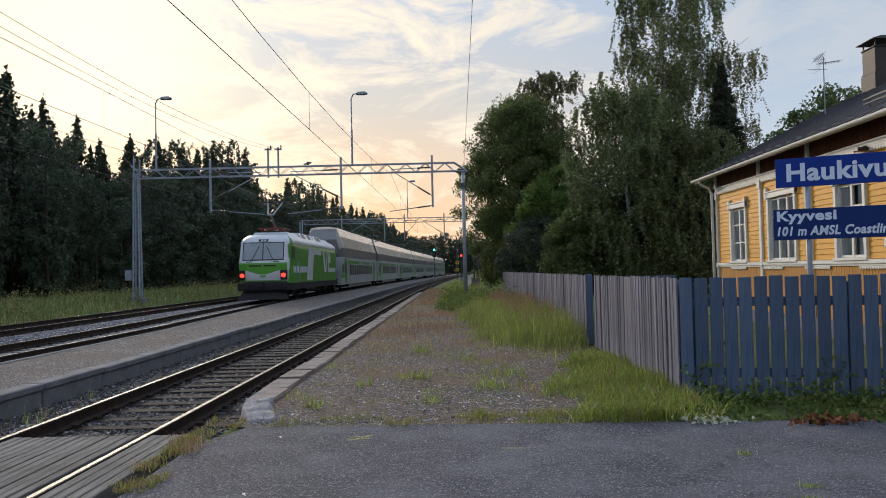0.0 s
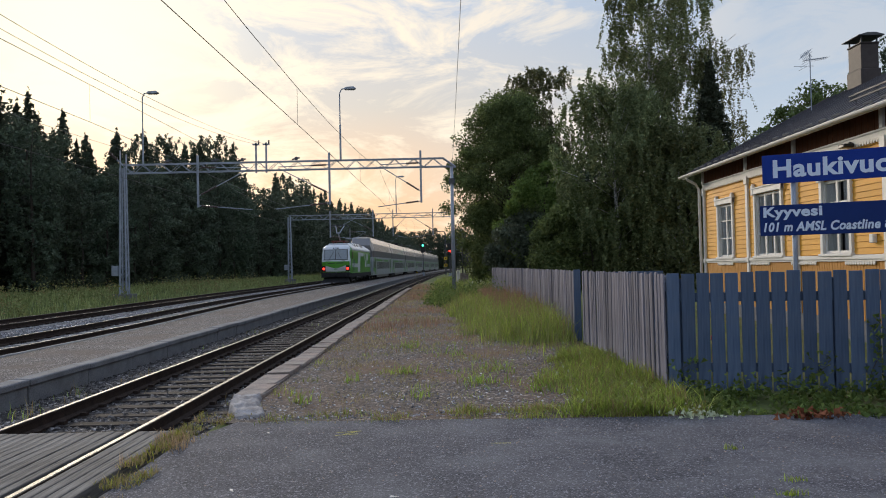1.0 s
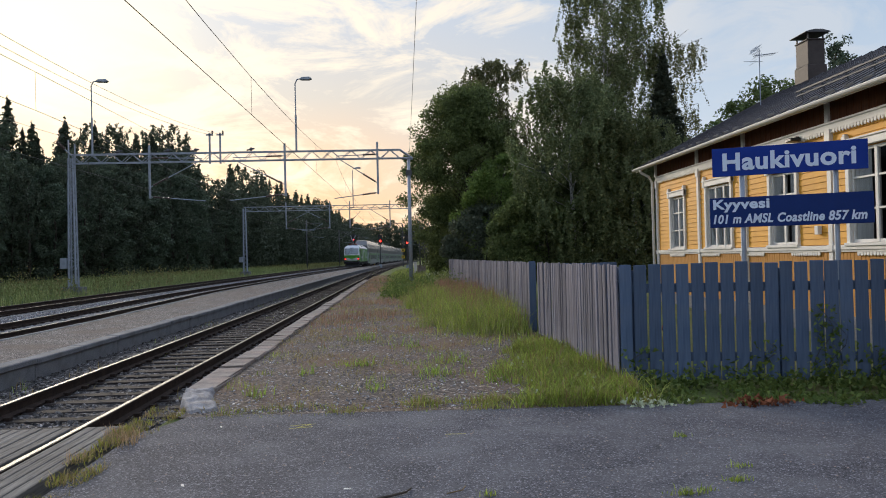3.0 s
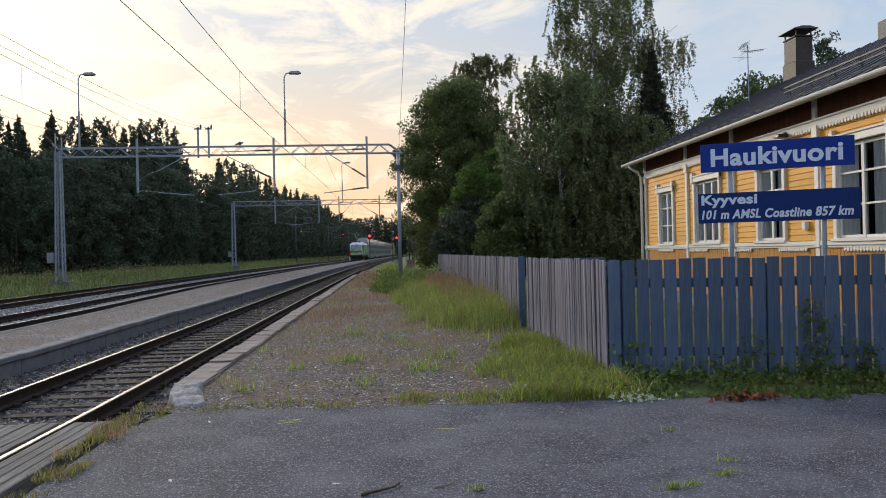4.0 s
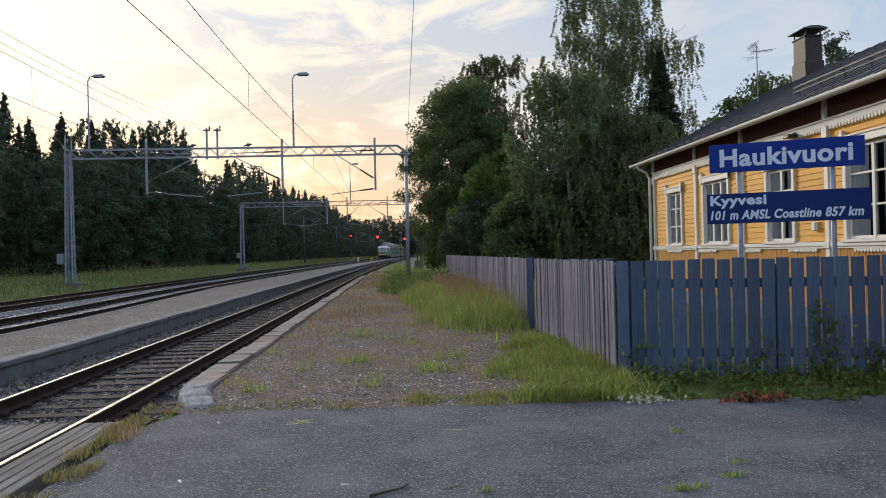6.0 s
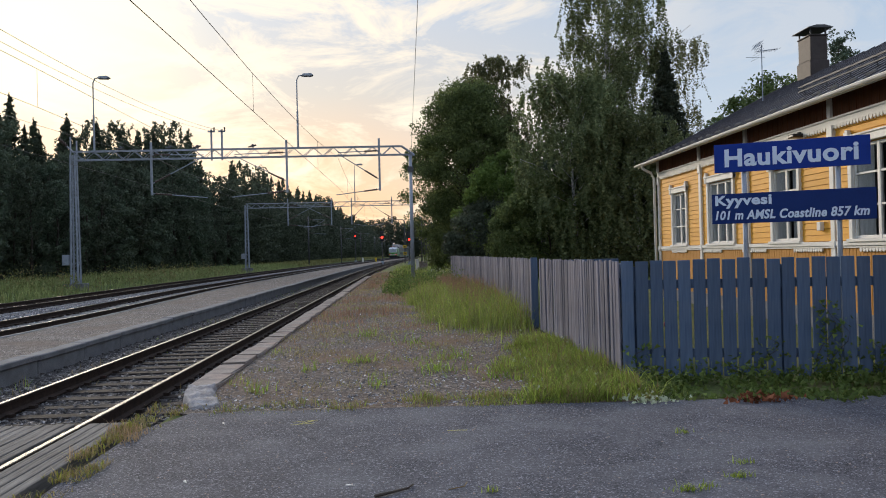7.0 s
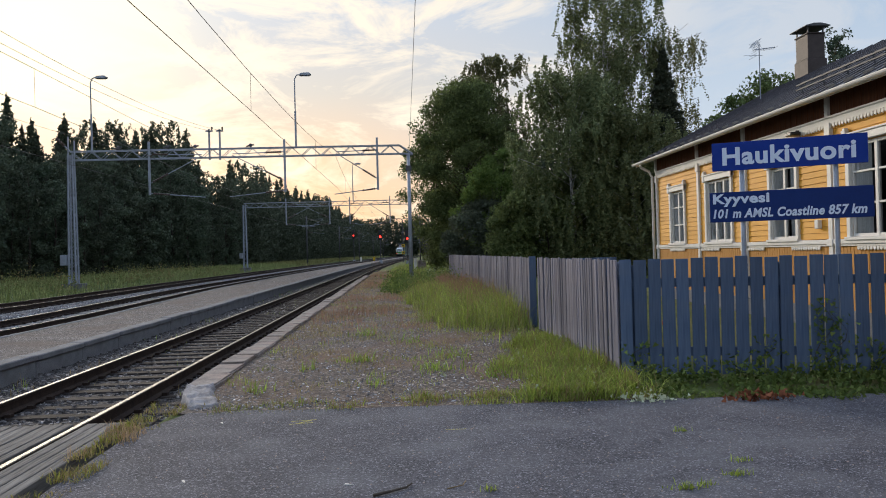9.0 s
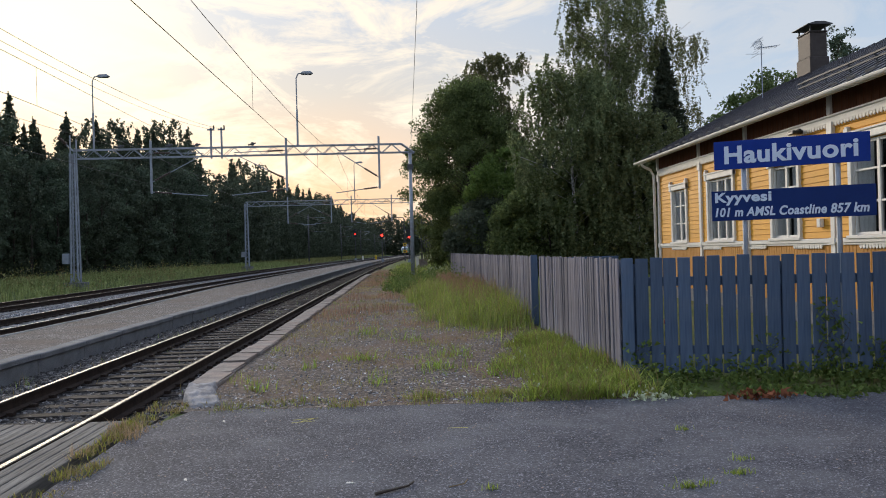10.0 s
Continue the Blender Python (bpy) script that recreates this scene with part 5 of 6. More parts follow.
        ya, yb = sorted((fy(-0.08), fy(1.4)))
        box(bm, -1.42, 1.42, ya, yb, 0.62, 1.1)
        ya, yb = sorted((fy(-0.5), fy(0.1)))
        box(bm, -0.12, 0.12, ya, yb, 0.8, 1.12)
        part("buffer_beam", bm, UNDERFRAME, loco, bevel=0.04)
        bm = bmesh.new()
        pts = [(-1.15, 0.60), (1.15, 0.60), (1.35, 0.12), (-1.35, 0.12)]
        front = [bm.verts.new((x, fy(-0.35 + 0.5 * (z > 0.5)), z)) for x, z in pts]
        back = [bm.verts.new((x, fy(0.8), z)) for x, z in pts]
        for i in range(4):
            j = (i + 1) % 4
            bm.faces.new((front[i], front[j], back[j], back[i]))
        bm.faces.new(front)
        bm.faces.new(back[::-1])
        part("snow_plough", bm, UNDERFRAME, loco, "dark grey plough")
    bm = bmesh.new()
    prism(bm, [(-1.508, 3.36), (-1.508, 3.5), (-1.45, 3.62), (-1.13, 3.88), (0, 3.92), (1.13, 3.88), (1.45, 3.62), (1.508, 3.5), (1.508, 3.36)], "y", 1.4, L - 1.4)
    part("roof", bm, TRAIN_WHITE, loco, "silver white roof")
    # livery on both sides: white blocks, stripe and emblem strokes
    for side in (-1, 1):
        bm = bmesh.new()
        side_patch(bm, side, 5.6, 7.5, 1.12, 3.2, skew=0.75)
        side_patch(bm, side, 8.2, 11.0, 2.82, 3.15)
        side_patch(bm, side, 1.4, 5.75, 1.62, 2.0)
        side_patch(bm, side, 14.2, 17.2, 1.62, 1.95)
        part("white_stripe", bm, TRAIN_WHITE, loco, "white livery stripe")
        bm = bmesh.new()
        side_patch(bm, side, 12.35, 12.9, 1.62, 3.1, 1.504, skew=-0.75)
        side_patch(bm, side, 12.55, 13.0, 1.62, 3.1, 1.51, skew=0.75)
        side_patch(bm, side, 13.9, 14.3, 1.62, 3.1, 1.504)
        side_patch(bm, side, 14.35, 15.0, 2.35, 3.1, 1.504)
        part("emblem", bm, TRAIN_WHITE, loco, "broad white strokes and a block")
        bm = bmesh.new()
        side_patch(bm, side, 0.95, 17.9, 0.62, 1.02, 1.46)
        part("sole_bar", bm, UNDERFRAME, loco, "grey sole bar")
        bm = bmesh.new()
        side_patch(bm, side, 1.2, 2.0, 2.45, 3.2)
        part("cab_side_window", bm, BLACK_TRIM, loco)
        bm = bmesh.new()
        side_patch(bm, side, 2.35, 2.95, 1.2, 3.2, 1.495)
        part("cab_door", bm, TRAIN_GREEN, loco, "green cab door")
        bm = bmesh.new()
        tube(bm, [(1.53 * side, 2.25, 1.1), (1.53 * side, 2.25, 2.4)], 0.025, 6)
        tube(bm, [(1.53 * side, 3.05, 1.1), (1.53 * side, 3.05, 2.4)], 0.025, 6)
        part("handrail", bm, STEEL, loco)
    # roof gear
    bm = bmesh.new()
    for a, b, h in ((2.2, 5.2, 0.22), (5.6, 9.8, 0.32), (10.4, 13.2, 0.32), (13.6, 16.4, 0.22)):
        prism(bm, [(-1.25, 3.7), (1.25, 3.7), (0.95, 3.86 + h), (-0.95, 3.86 + h)], "y", a, b)
    part("roof_fairing", bm, TRAIN_WHITE, loco, "silver roof fairings", bevel=0.03)
    for side in (-1, 1):
        for a in (6.2, 8.2, 11.0, 12.0):
            bm = bmesh.new()
            prism(bm, [(side * 1.2, 3.75), (side * 1.0, 4.12), (side * 1.03, 4.14), (side * 1.23, 3.77)], "y", a, a + 0.75)
            part("roof_grille", bm, BLACK_TRIM, loco)
    bm = bmesh.new()
    for dx in (-0.55, 0.55):
        for dy in (2.4, 4.2):
            tube(bm, [(dx, dy, 4.05), (dx, dy, 4.3)], 0.1, 8)
    box(bm, -0.75, 0.75, 2.2, 4.4, 4.28, 4.36)
    part("panto_base", bm, PANTO_RED, loco, "red pantograph insulators and frame")
    bm = bmesh.new()
    tube(bm, [(0, 3.6, 4.35), (0, 2.3, 5.15)], 0.07, 6)
    tube(bm, [(-0.15, 2.3, 5.15), (-0.45, 3.5, 5.95)], 0.05, 6)
    tube(bm, [(0.15, 2.3, 5.15), (0.45, 3.5, 5.95)], 0.05, 6)
    tube(bm, [(-0.2, 2.3, 5.15), (0.2, 2.3, 5.15)], 0.06, 6)
    part("panto_arm", bm, STEEL, loco, "raised pantograph arm")
    bm = bmesh.new()
    for dy in (3.3, 3.7):
        tube(bm, [(-0.95, dy, 5.8), (-0.7, dy, 6.0), (0.7, dy, 6.0), (0.95, dy, 5.8)], 0.045, 6)
    part("panto_head", bm, STEEL_DARK, loco)
    for side in (-1, 1):
        for y0, y1, z0, z1, m in ((6.4, 7.6, 0.55, 0.9, STEEL), (8.2, 9.6, 0.5, 0.85, STEEL_DARK), (10.4, 11.8, 0.5, 0.88, UNDERFRAME)):
            bm = bmesh.new()
            side_patch(bm, side, y0, y1, z0, z1, 1.3)
            part("equipment_box", bm, m, loco)
    for y in (3.9, 15.0):
        wheelset_pair(loco, y, 0.625)
    bm = bmesh.new()
    box(bm, -1.2, 1.2, 6.6, 12.3, 0.35, 1.0)
    part("transformer_case", bm, UNDERFRAME, loco, bevel=0.04)
    return loco


def make_coach(tail=False):
    coach = thing("double_deck_coach", "grey, white and green double-deck passenger coach", "railway coach", group="coaches of the train")
    L = 26.2
    half, z0 = 1.6, 0.55
    low = [(-half, z0), (half, z0), (half, 2.85), (-half, 2.85)]
    bm = bmesh.new()
    prism(bm, low, "y", 0.2, L)
    part("lower_body", bm, COACH_SIDE, coach, "pale grey lower body", bevel=0.02)
    bm = bmesh.new()
    def upper(y, w, zs, zt, wt):
        return [(-w, y, 2.86), (w, y, 2.86), (w, y, zs), (wt, y, zt), (-wt, y, zt), (-w, y, zs)]
    slant = [upper(0.2, 1.5, 3.5, 4.3, 1.25), upper(1.6, half, 3.7, 5.3, 1.05)] if tail else [upper(0.1, half, 3.7, 5.3, 1.05)]
    loft(bm, slant + [upper(L + 0.1, half, 3.7, 5.3, 1.05)])
    part("upper_body", bm, TRAIN_GREY, coach, "dark grey upper deck", bevel=0.03)
    bm = bmesh.new()
    prism(bm, [(-1.33, 4.6), (-1.09, 5.33), (-0.5, 5.43), (0.5, 5.43), (1.09, 5.33), (1.33, 4.6)], "y", 1.5 if tail else 0.1, L + 0.1)
    part("roof", bm, TRAIN_ROOF, coach, "light metallic roof")
    bm = bmesh.new()
    box(bm, -0.75, 0.75, -0.15, 0.22, 0.95, 3.0)
    part("gangway", bm, BLACK_TRIM, coach, "black gangway bellows", bevel=0.03)
    for side in (-1, 1):
        for k in range(11):
            bm = bmesh.new()
            y = 5.2 + 1.55 * k
            side_patch(bm, side, y, y + 1.1, 1.35, 2.25, 1.602)
            part("lower_window", bm, BLACK_TRIM, coach)
        for k in range(12):
            bm = bmesh.new()
            y = 2.6 + 1.75 * k
            n = Vector((1.6, 0, 0.55)).normalized()
            a, b = Vector((1.6, 0, 3.7)).lerp(Vector((1.05, 0, 5.3)), 0.06), Vector((1.6, 0, 3.7)).lerp(Vector((1.05, 0, 5.3)), 0.5)
            o = n * 0.012
            pts = [(a + o).to_tuple(), (b + o).to_tuple(), (b - o).to_tuple(), (a - o).to_tuple()]
            prism(bm, [(side * p[0], p[2]) for p in pts], "y", y, y + 1.5)
            part("upper_window", bm, BLACK_TRIM, coach)
        for y in (2.2, 23.0):
            bm = bmesh.new()
            side_patch(bm, side, y, y + 1.35, 0.7, 2.75, 1.604)
            door = part("door", bm, TRAIN_GREEN, coach, "green passenger door")
            bm = bmesh.new()
            side_patch(bm, side, y + 0.35, y + 1.0, 1.5, 2.45, 1.612)
            part("door_window", bm, BLACK_TRIM, door)
        bm = bmesh.new()
        side_patch(bm, side, 0.3, 2.1, 1.1, 1.5, 1.603)
        side_patch(bm, side, 4.2, 11.5, 2.35, 2.6, 1.603)
        side_patch(bm, side, 14.0, 20.0, 2.35, 2.6, 1.603)
        part("green_stripe", bm, TRAIN_GREEN, coach, "green livery stripe")
        bm = bmesh.new()
        side_patch(bm, side, 5.0, 21.5, 0.25, 0.55, 1.5)
        part("skirt", bm, TRAIN_GREY, coach)
        bm = bmesh.new()
        side_patch(bm, side, 0.9, 1.3, 1.55, 2.3, 1.604)
        side_patch(bm, side, 1.5, 1.9, 1.55, 2.3, 1.604)
        part("end_window", bm, BLACK_TRIM, coach)
    for y in (3.2, L - 3.2):
        wheelset_pair(coach, y, 0.46)
    bm = bmesh.new()
    for a in (7.0, 11.5, 16.0):
        box(bm, -1.25, 1.25, a, a + 2.6, 0.3, 0.56)
    part("underfloor_case", bm, UNDERFRAME, coach)
    return coach


LOCO = make_loco()
COACHES = [make_coach(True), make_coach()]
for _ in range(5):
    COACHES.append(copy_thing(COACHES[1], Matrix()))


# ---- trees ----
def leaf_cloud(name, pts, size, material, rng, flat=0.0, stretch=1.0, tri=True):
    """Many small leaf quads at the given points, turned at random."""
    n = len(pts)
    a = rng.normal(size=(n, 3))
    a[:, 2] *= (1 - flat)
    a /= np.linalg.norm(a, axis=1, keepdims=True)
    b = rng.normal(size=(n, 3))
    b -= a * (a * b).sum(1, keepdims=True)
    b /= np.linalg.norm(b, axis=1, keepdims=True)
    s = (size * rng.uniform(0.6, 1.4, (n, 1)))
    u, v = a * s * stretch, b * s * 0.6
    if tri:
        verts = np.stack([pts - u * 0.9 - v, pts + u * 1.1, pts - u * 0.5 + v * 1.4], 1).reshape(-1, 3)
        faces = np.arange(3 * n).reshape(n, 3)
    else:
        verts = np.stack([pts - u, pts - v * 0.9 - u * 0.1, pts + u, pts + v * 0.9 - u * 0.1], 1).reshape(-1, 3)
        faces = np.arange(4 * n).reshape(n, 4)
    return mesh_from(name, verts, faces, material)


def trunk_mesh(name, h, r, rng, limbs, material, top=0.97, lean=0.15):
    bm = bmesh.new()
    pts = [(lean * math.sin(k * 0.9 + rng.random()) * k / 6, lean * math.cos(k * 1.3) * k / 6, h * top * k / 8 - 0.3 * (k == 0)) for k in range(9)]
    tube(bm, pts, r, 9, r * 0.12)
    for a, z0, ln, rise in limbs:
        x0, y0 = np.interp(z0, [p[2] for p in pts], [p[0] for p in pts]), np.interp(z0, [p[2] for p in pts], [p[1] for p in pts])
        d = (math.cos(a), math.sin(a))
        tube(bm, [(x0, y0, z0), (x0 + d[0] * ln * 0.5, y0 + d[1] * ln * 0.5, z0 + rise * 0.65), (x0 + d[0] * ln, y0 + d[1] * ln, z0 + rise)], r * 0.32 * max(0.25, 1 - z0 / h), 5, 0.012)
    return mesh_of(name, bm, material, smooth=True)


def tree_thing(label, trunk_me, crowns, at, category="tree", group="", name="tree"):
    t = thing(name, label, category, at, group)
    o = new("trunk", trunk_me)
    o.parent = t
    for me in crowns:
        o = new("crown", me)
        o.parent = t
    return t


def birch_parts(h, spread, n_limbs, strands, leaf_n, seed, leaf_size, material, bark, droop=1.0, z_low=0.15, tufts=5, loose=0.3):
    """A birch: rising limbs that carry separate tufts of long hanging leafy twigs, with gaps between."""
    rng = np.random.default_rng(seed)
    limbs, pts = [], []
    for i in range(n_limbs):
        f = z_low + (0.97 - z_low) * (i + rng.random()) / n_limbs
        z0 = h * f
        prof = math.sin(math.pi * min(1, (1 - f) / (1 - z_low) * 0.85 + 0.1)) ** 0.7
        ln = spread * prof * rng.uniform(0.55, 1.2)
        rise = ln * rng.uniform(0.25, 0.8)
        a = i * 2.4 + rng.uniform(-0.5, 0.5)
        limbs.append((a, z0, ln, rise))
        for _ in range(tufts):
            q = rng.uniform(0.25, 1.08) ** 0.75
            sd = rng.normal() * 0.22 * ln * (0.4 + q)
            c = np.array([math.cos(a) * ln * q - math.sin(a) * sd, math.sin(a) * ln * q + math.cos(a) * sd, z0 + rise * min(1.0, q ** 0.8) + rng.normal() * 0.25])
            reach = droop * rng.uniform(0.5, 1.25)
            for _ in range(max(2, strands // tufts)):
                base = c + rng.normal(size=3) * np.array([loose, loose, 0.16])
                hang = reach * rng.uniform(0.4, 1.35)
                k = rng.integers(int(leaf_n * 0.5), int(leaf_n * 1.4))
                s = rng.random(k)
                drift = rng.normal(size=2) * 0.3
                p = base + np.stack([drift[0] * s, drift[1] * s, -hang * s ** 0.9], 1) + rng.normal(size=(k, 3)) * np.array([0.05, 0.05, 0.07])
                pts.append(p)
    pts = np.concatenate(pts)
    pts = pts[pts[:, 2] > 0.25]
    return trunk_mesh("trunk", h, 0.0125 * h, rng, limbs, bark), leaf_cloud("crown", pts, leaf_size, material, rng)


def bushy_parts(h, spread, clumps, leaf_n, seed, leaf_size, material, z_low=0.05, top=0.9):
    """A dense broadleaf crown out of many uneven clumps down to the ground."""
    rng = np.random.default_rng(seed)
    limbs, pts = [], []
    for i in range(clumps):
        f = z_low + (1 - z_low) * rng.random() ** 0.85
        w = spread * (math.sin(math.pi * (0.16 + 0.8 * f ** 1.25)) ** 0.75) * rng.uniform(0.5, 1.12)
        a = rng.uniform(0, 6.283)
        c = np.array([math.cos(a) * w, math.sin(a) * w, h * f * 0.94])
        if i % 4 == 0:
            limbs.append((a, max(0.3, c[2] * 0.7), w * 0.95, c[2] * 0.25))
        r = rng.uniform(0.5, 1.1) * spread * 0.27
        k = int(leaf_n * rng.uniform(0.6, 1.4))
        d = rng.normal(size=(k, 3))
        d /= np.linalg.norm(d, axis=1, keepdims=True)
        pts.append(c + d * (r * rng.random((k, 1)) ** 0.45) * np.array([1.1, 1.1, 0.8]) + np.array([0, 0, -0.12]) * rng.random((k, 1)))
    pts = np.concatenate(pts)
    pts = pts[pts[:, 2] > 0.1]
    return trunk_mesh("trunk", h, 0.013 * h, rng, limbs, BARK, 0.85), leaf_cloud("crown", pts, leaf_size, material, rng)


def spruce_parts(h, spread, whorls, per, leaf_n, seed, leaf_size, material=None):
    rng = np.random.default_rng(seed)
    limbs, pts = [], []
    for i in range(whorls):
        f = 0.06 + 0.93 * i / whorls
        ln0 = spread * (1 - f) ** 0.9 + 0.05
        for j in range(per):
            a = rng.uniform(0, 6.283)
            ln = ln0 * rng.uniform(0.7, 1.12)
            z0 = h * f + rng.uniform(-0.2, 0.2)
            k = max(4, int(leaf_n * (0.25 + ln / spread)))
            s = rng.random(k) ** 0.8
            side = rng.normal(size=k) * 0.16 * ln * (1 - 0.5 * s)
            sag = -0.35 * ln * s + 0.18 * ln * s ** 2
            x = math.cos(a) * ln * s - math.sin(a) * side
            y = math.sin(a) * ln * s + math.cos(a) * side
            z = z0 + sag - np.abs(rng.normal(size=k)) * 0.16
            pts.append(np.stack([x, y, z], 1))
            if j == 0:
                limbs.append((a, z0, ln * 0.9, -0.18 * ln))
    tip = np.stack([rng.normal(size=9) * 0.03, rng.normal(size=9) * 0.03, h * (0.96 + 0.05 * rng.random(9))], 1)
    pts.append(tip)
    pts = np.concatenate(pts)
    pts = pts[pts[:, 2] > 0.1]
    return trunk_mesh("trunk", h, 0.012 * h, rng, limbs, BARK, 0.99, 0.04), leaf_cloud("crown", pts, leaf_size, material or SPRUCE_LEAF, rng, stretch=1.3)


def plant_station_trees():
    t, c = birch_parts(23.5, 3.7, 50, 42, 54, 31, 0.068, BIRCH_LEAF, BIRCH_BARK, 2.1, 0.14, 5, 0.28)
    tree_thing("tall weeping birch with hanging leafy twigs", t, [c], pose(12.9, 47.5, 0))
    t, c = birch_parts(16.8, 3.6, 48, 40, 48, 32, 0.07, BIRCH_LEAF, BIRCH_BARK, 1.0, 0.08, 6)
    tree_thing("broad birch with pale upper twigs", t, [c], pose(6.9, 62.0, 0))
    t, c = bushy_parts(14.8, 4.1, 270, 400, 33, 0.08, ALDER_LEAF)
    tree_thing("dense rounded alder reaching to the ground", t, [c], pose(5.0, 57.5, 0))
    t, c = bushy_parts(8.6, 2.7, 90, 330, 34, 0.085, BRIGHT_LEAF)
    tree_thing("bright green young maple at the wood's edge", t, [c], pose(6.6, 50.0, 0))
    t, c = bushy_parts(6.2, 3.2, 90, 330, 35, 0.08, ALDER_LEAF)
    tree_thing("leafy undergrowth tree behind the fence", t, [c], pose(8.6, 45.5, 0))
    t, c = bushy_parts(5.0, 2.6, 70, 330, 42, 0.08, FOREST_LEAF)
    tree_thing("low leafy bush at the end of the fence", t, [c], pose(5.6, 49.0, 0))
    t, c = birch_parts(11.6, 3.1, 40, 40, 40, 36, 0.075, BIRCH_LEAF, BIRCH_BARK, 1.7, 0.06, 5)
    tree_thing("drooping birch close behind the fence", t, [c], pose(9.8, 44.0, 0))
    t, c = birch_parts(9.2, 2.7, 34, 36, 40, 37, 0.075, BIRCH_LEAF, BIRCH_BARK, 1.5, 0.05, 5)
    tree_thing("low birch with hanging branches behind the house", t, [c], pose(12.9, 42.5, 0))
    t, c = bushy_parts(6.4, 2.6, 70, 280, 45, 0.08, FOREST_LEAF)
    tree_thing("dark bush between birches behind the house", t, [c], pose(14.6, 46.0, 0))
    t, c = spruce_parts(13.4, 3.2, 50, 12, 110, 38, 0.075)
    tree_thing("dark narrow spruce beside the birches", t, [c], pose(15.5, 45.0, 0))
    t, c = birch_parts(15.6, 4.9, 15, 24, 52, 39, 0.064, BIRCH_LEAF, BARK, 2.4, 0.5, 4, 0.24)
    tree_thing("slender birch with long drooping outer twigs", t, [c], pose(17.0, 51.5, 0))
    t, c = bushy_parts(11.6, 2.9, 70, 200, 40, 0.085, ALDER_LEAF, 0.2)
    tree_thing("leafy tree rising behind the station roof", t, [c], pose(20.2, 41.0, 0))
    t, c = bushy_parts(10.2, 2.9, 66, 220, 44, 0.085, ALDER_LEAF)
    tree_thing("round leafy bush behind the station roof", t, [c], pose(18.5, 41.5, 0))
    t, c = birch_parts(13.0, 1.3, 14, 16, 30, 41, 0.07, FOREST_LEAF, BARK, 0.3, 0.55, 4, 0.18)
    tree_thing("sparse pine-like tree beyond the roof ridge", t, [c], pose(23.4, 41.0, 0))


plant_station_trees()


def plant_forest():
    rng = random.Random(77)

    def stock(spruce, broad, birch, size):
        """Tree meshes of one fineness: (whorls, per whorl, leaves), (clumps, leaves), (limbs, strands, leaves)."""
        out = []
        for sd, h in ((51, 15.5), (52, 14.0), (53, 17.0)):
            out.append(("spruce", "dark spruce in the forest edge", *spruce_parts(h, 3.7, *spruce, sd, 0.10 * size), h))
        for sd, h in ((54, 14.5), (55, 13.0), (56, 15.5)):
            out.append(("broadleaf", "dense broadleaf tree in the forest edge", *bushy_parts(h, 2.9, *broad, sd, 0.105 * size, FOREST_LEAF, 0.02), h))
        for sd, h in ((57, 15.0), (58, 14.0)):
            out.append(("birch", "forest birch with a loose crown", *birch_parts(h, 2.6, *birch, sd, 0.10 * size, FOREST_LEAF, BARK, 1.1, 0.05), h))
        return out

    distant = []
    near = stock((42, 8, 36), (84, 118), (32, 15, 22), 1.15)
    mid = stock((34, 6, 13), (115, 18), (32, 15, 8), 1.95)
    far = stock((34, 6, 9), (130, 13), (32, 10, 7), 2.2)

    def plant(x, y, want, height, filler=False):
        pool = [k for k in (near if y < 122 and not filler else mid if y < 210 else far) if k[0] == want]
        k = pool[rng.randrange(len(pool))]
        f = height / k[4]
        if y >= 122 or filler:
            crown = k[3]
            co = np.empty(len(crown.vertices) * 3, dtype=np.float32)
            crown.vertices.foreach_get("co", co)
            co = co.reshape(-1, 3) * f
            a = rng.uniform(0, 6.28)
            ca, sa = math.cos(a), math.sin(a)
            distant.append(np.stack([co[:, 0] * ca - co[:, 1] * sa + x, co[:, 0] * sa + co[:, 1] * ca + y, co[:, 2]], 1))
            return
        m = pose(x, y, 0.1, 0, 0, rng.uniform(0, 360)) @ Matrix.Diagonal((f * rng.uniform(0.9, 1.15), f * rng.uniform(0.9, 1.15), f, 1))
        ob = tree_thing(k[1], k[2], [k[3]], None, group="trees of the forest edge")
        ob.matrix_basis = m

    # heights of the forest's outline along its edge: a gap of young growth lies past the first stretch
    edge_y = [30, 53, 57, 62, 70, 80, 90, 99, 104, 111, 117, 138, 150, 200, 300, 430]
    edge_h = [13.6, 13.0, 10.8, 12.0, 12.8, 14.2, 15.4, 16.4, 12.0, 12.4, 14.8, 16.4, 15.2, 16.6, 17.0, 17.0]
    # west edge of the forest, along the field, in three ranks
    y = 24.0
    while y < 430:
        for rank, dx in ((0, 0.0), (1, -3.6), (2, -8.0)):
            if (rank == 2 and y > 340) or (rank > 0 and y < 36):
                continue
            x = -27.0 + dx + bend(y) + rng.uniform(-1.0, 1.0)
            yy = y + rng.uniform(-1.4, 1.4)
            deep = (27.0 - dx) / 27.0
            top = 1.75 + (float(np.interp(yy / deep, edge_y, edge_h)) - 1.75) * deep
            if rank == 0:
                plant(x, yy, rng.choice(("broadleaf", "broadleaf", "birch")), top * rng.uniform(0.6, 0.86))
            elif rank == 1:
                plant(x, yy, rng.choice(("broadleaf", "birch", "broadleaf", "spruce")), top * rng.uniform(0.82, 1.0))
                if y < 122:
                    plant(x - 2.4, yy + 1.2, "broadleaf", top * rng.uniform(0.78, 0.94), True)
            else:
                plant(x, yy, rng.choice(("spruce", "spruce", "spruce", "birch")), top * rng.uniform(0.94, 1.12))
        y += 2.8 if y < 125 else 4.4
    # the wood on the other side of the line, behind the grove
    y = 66.0
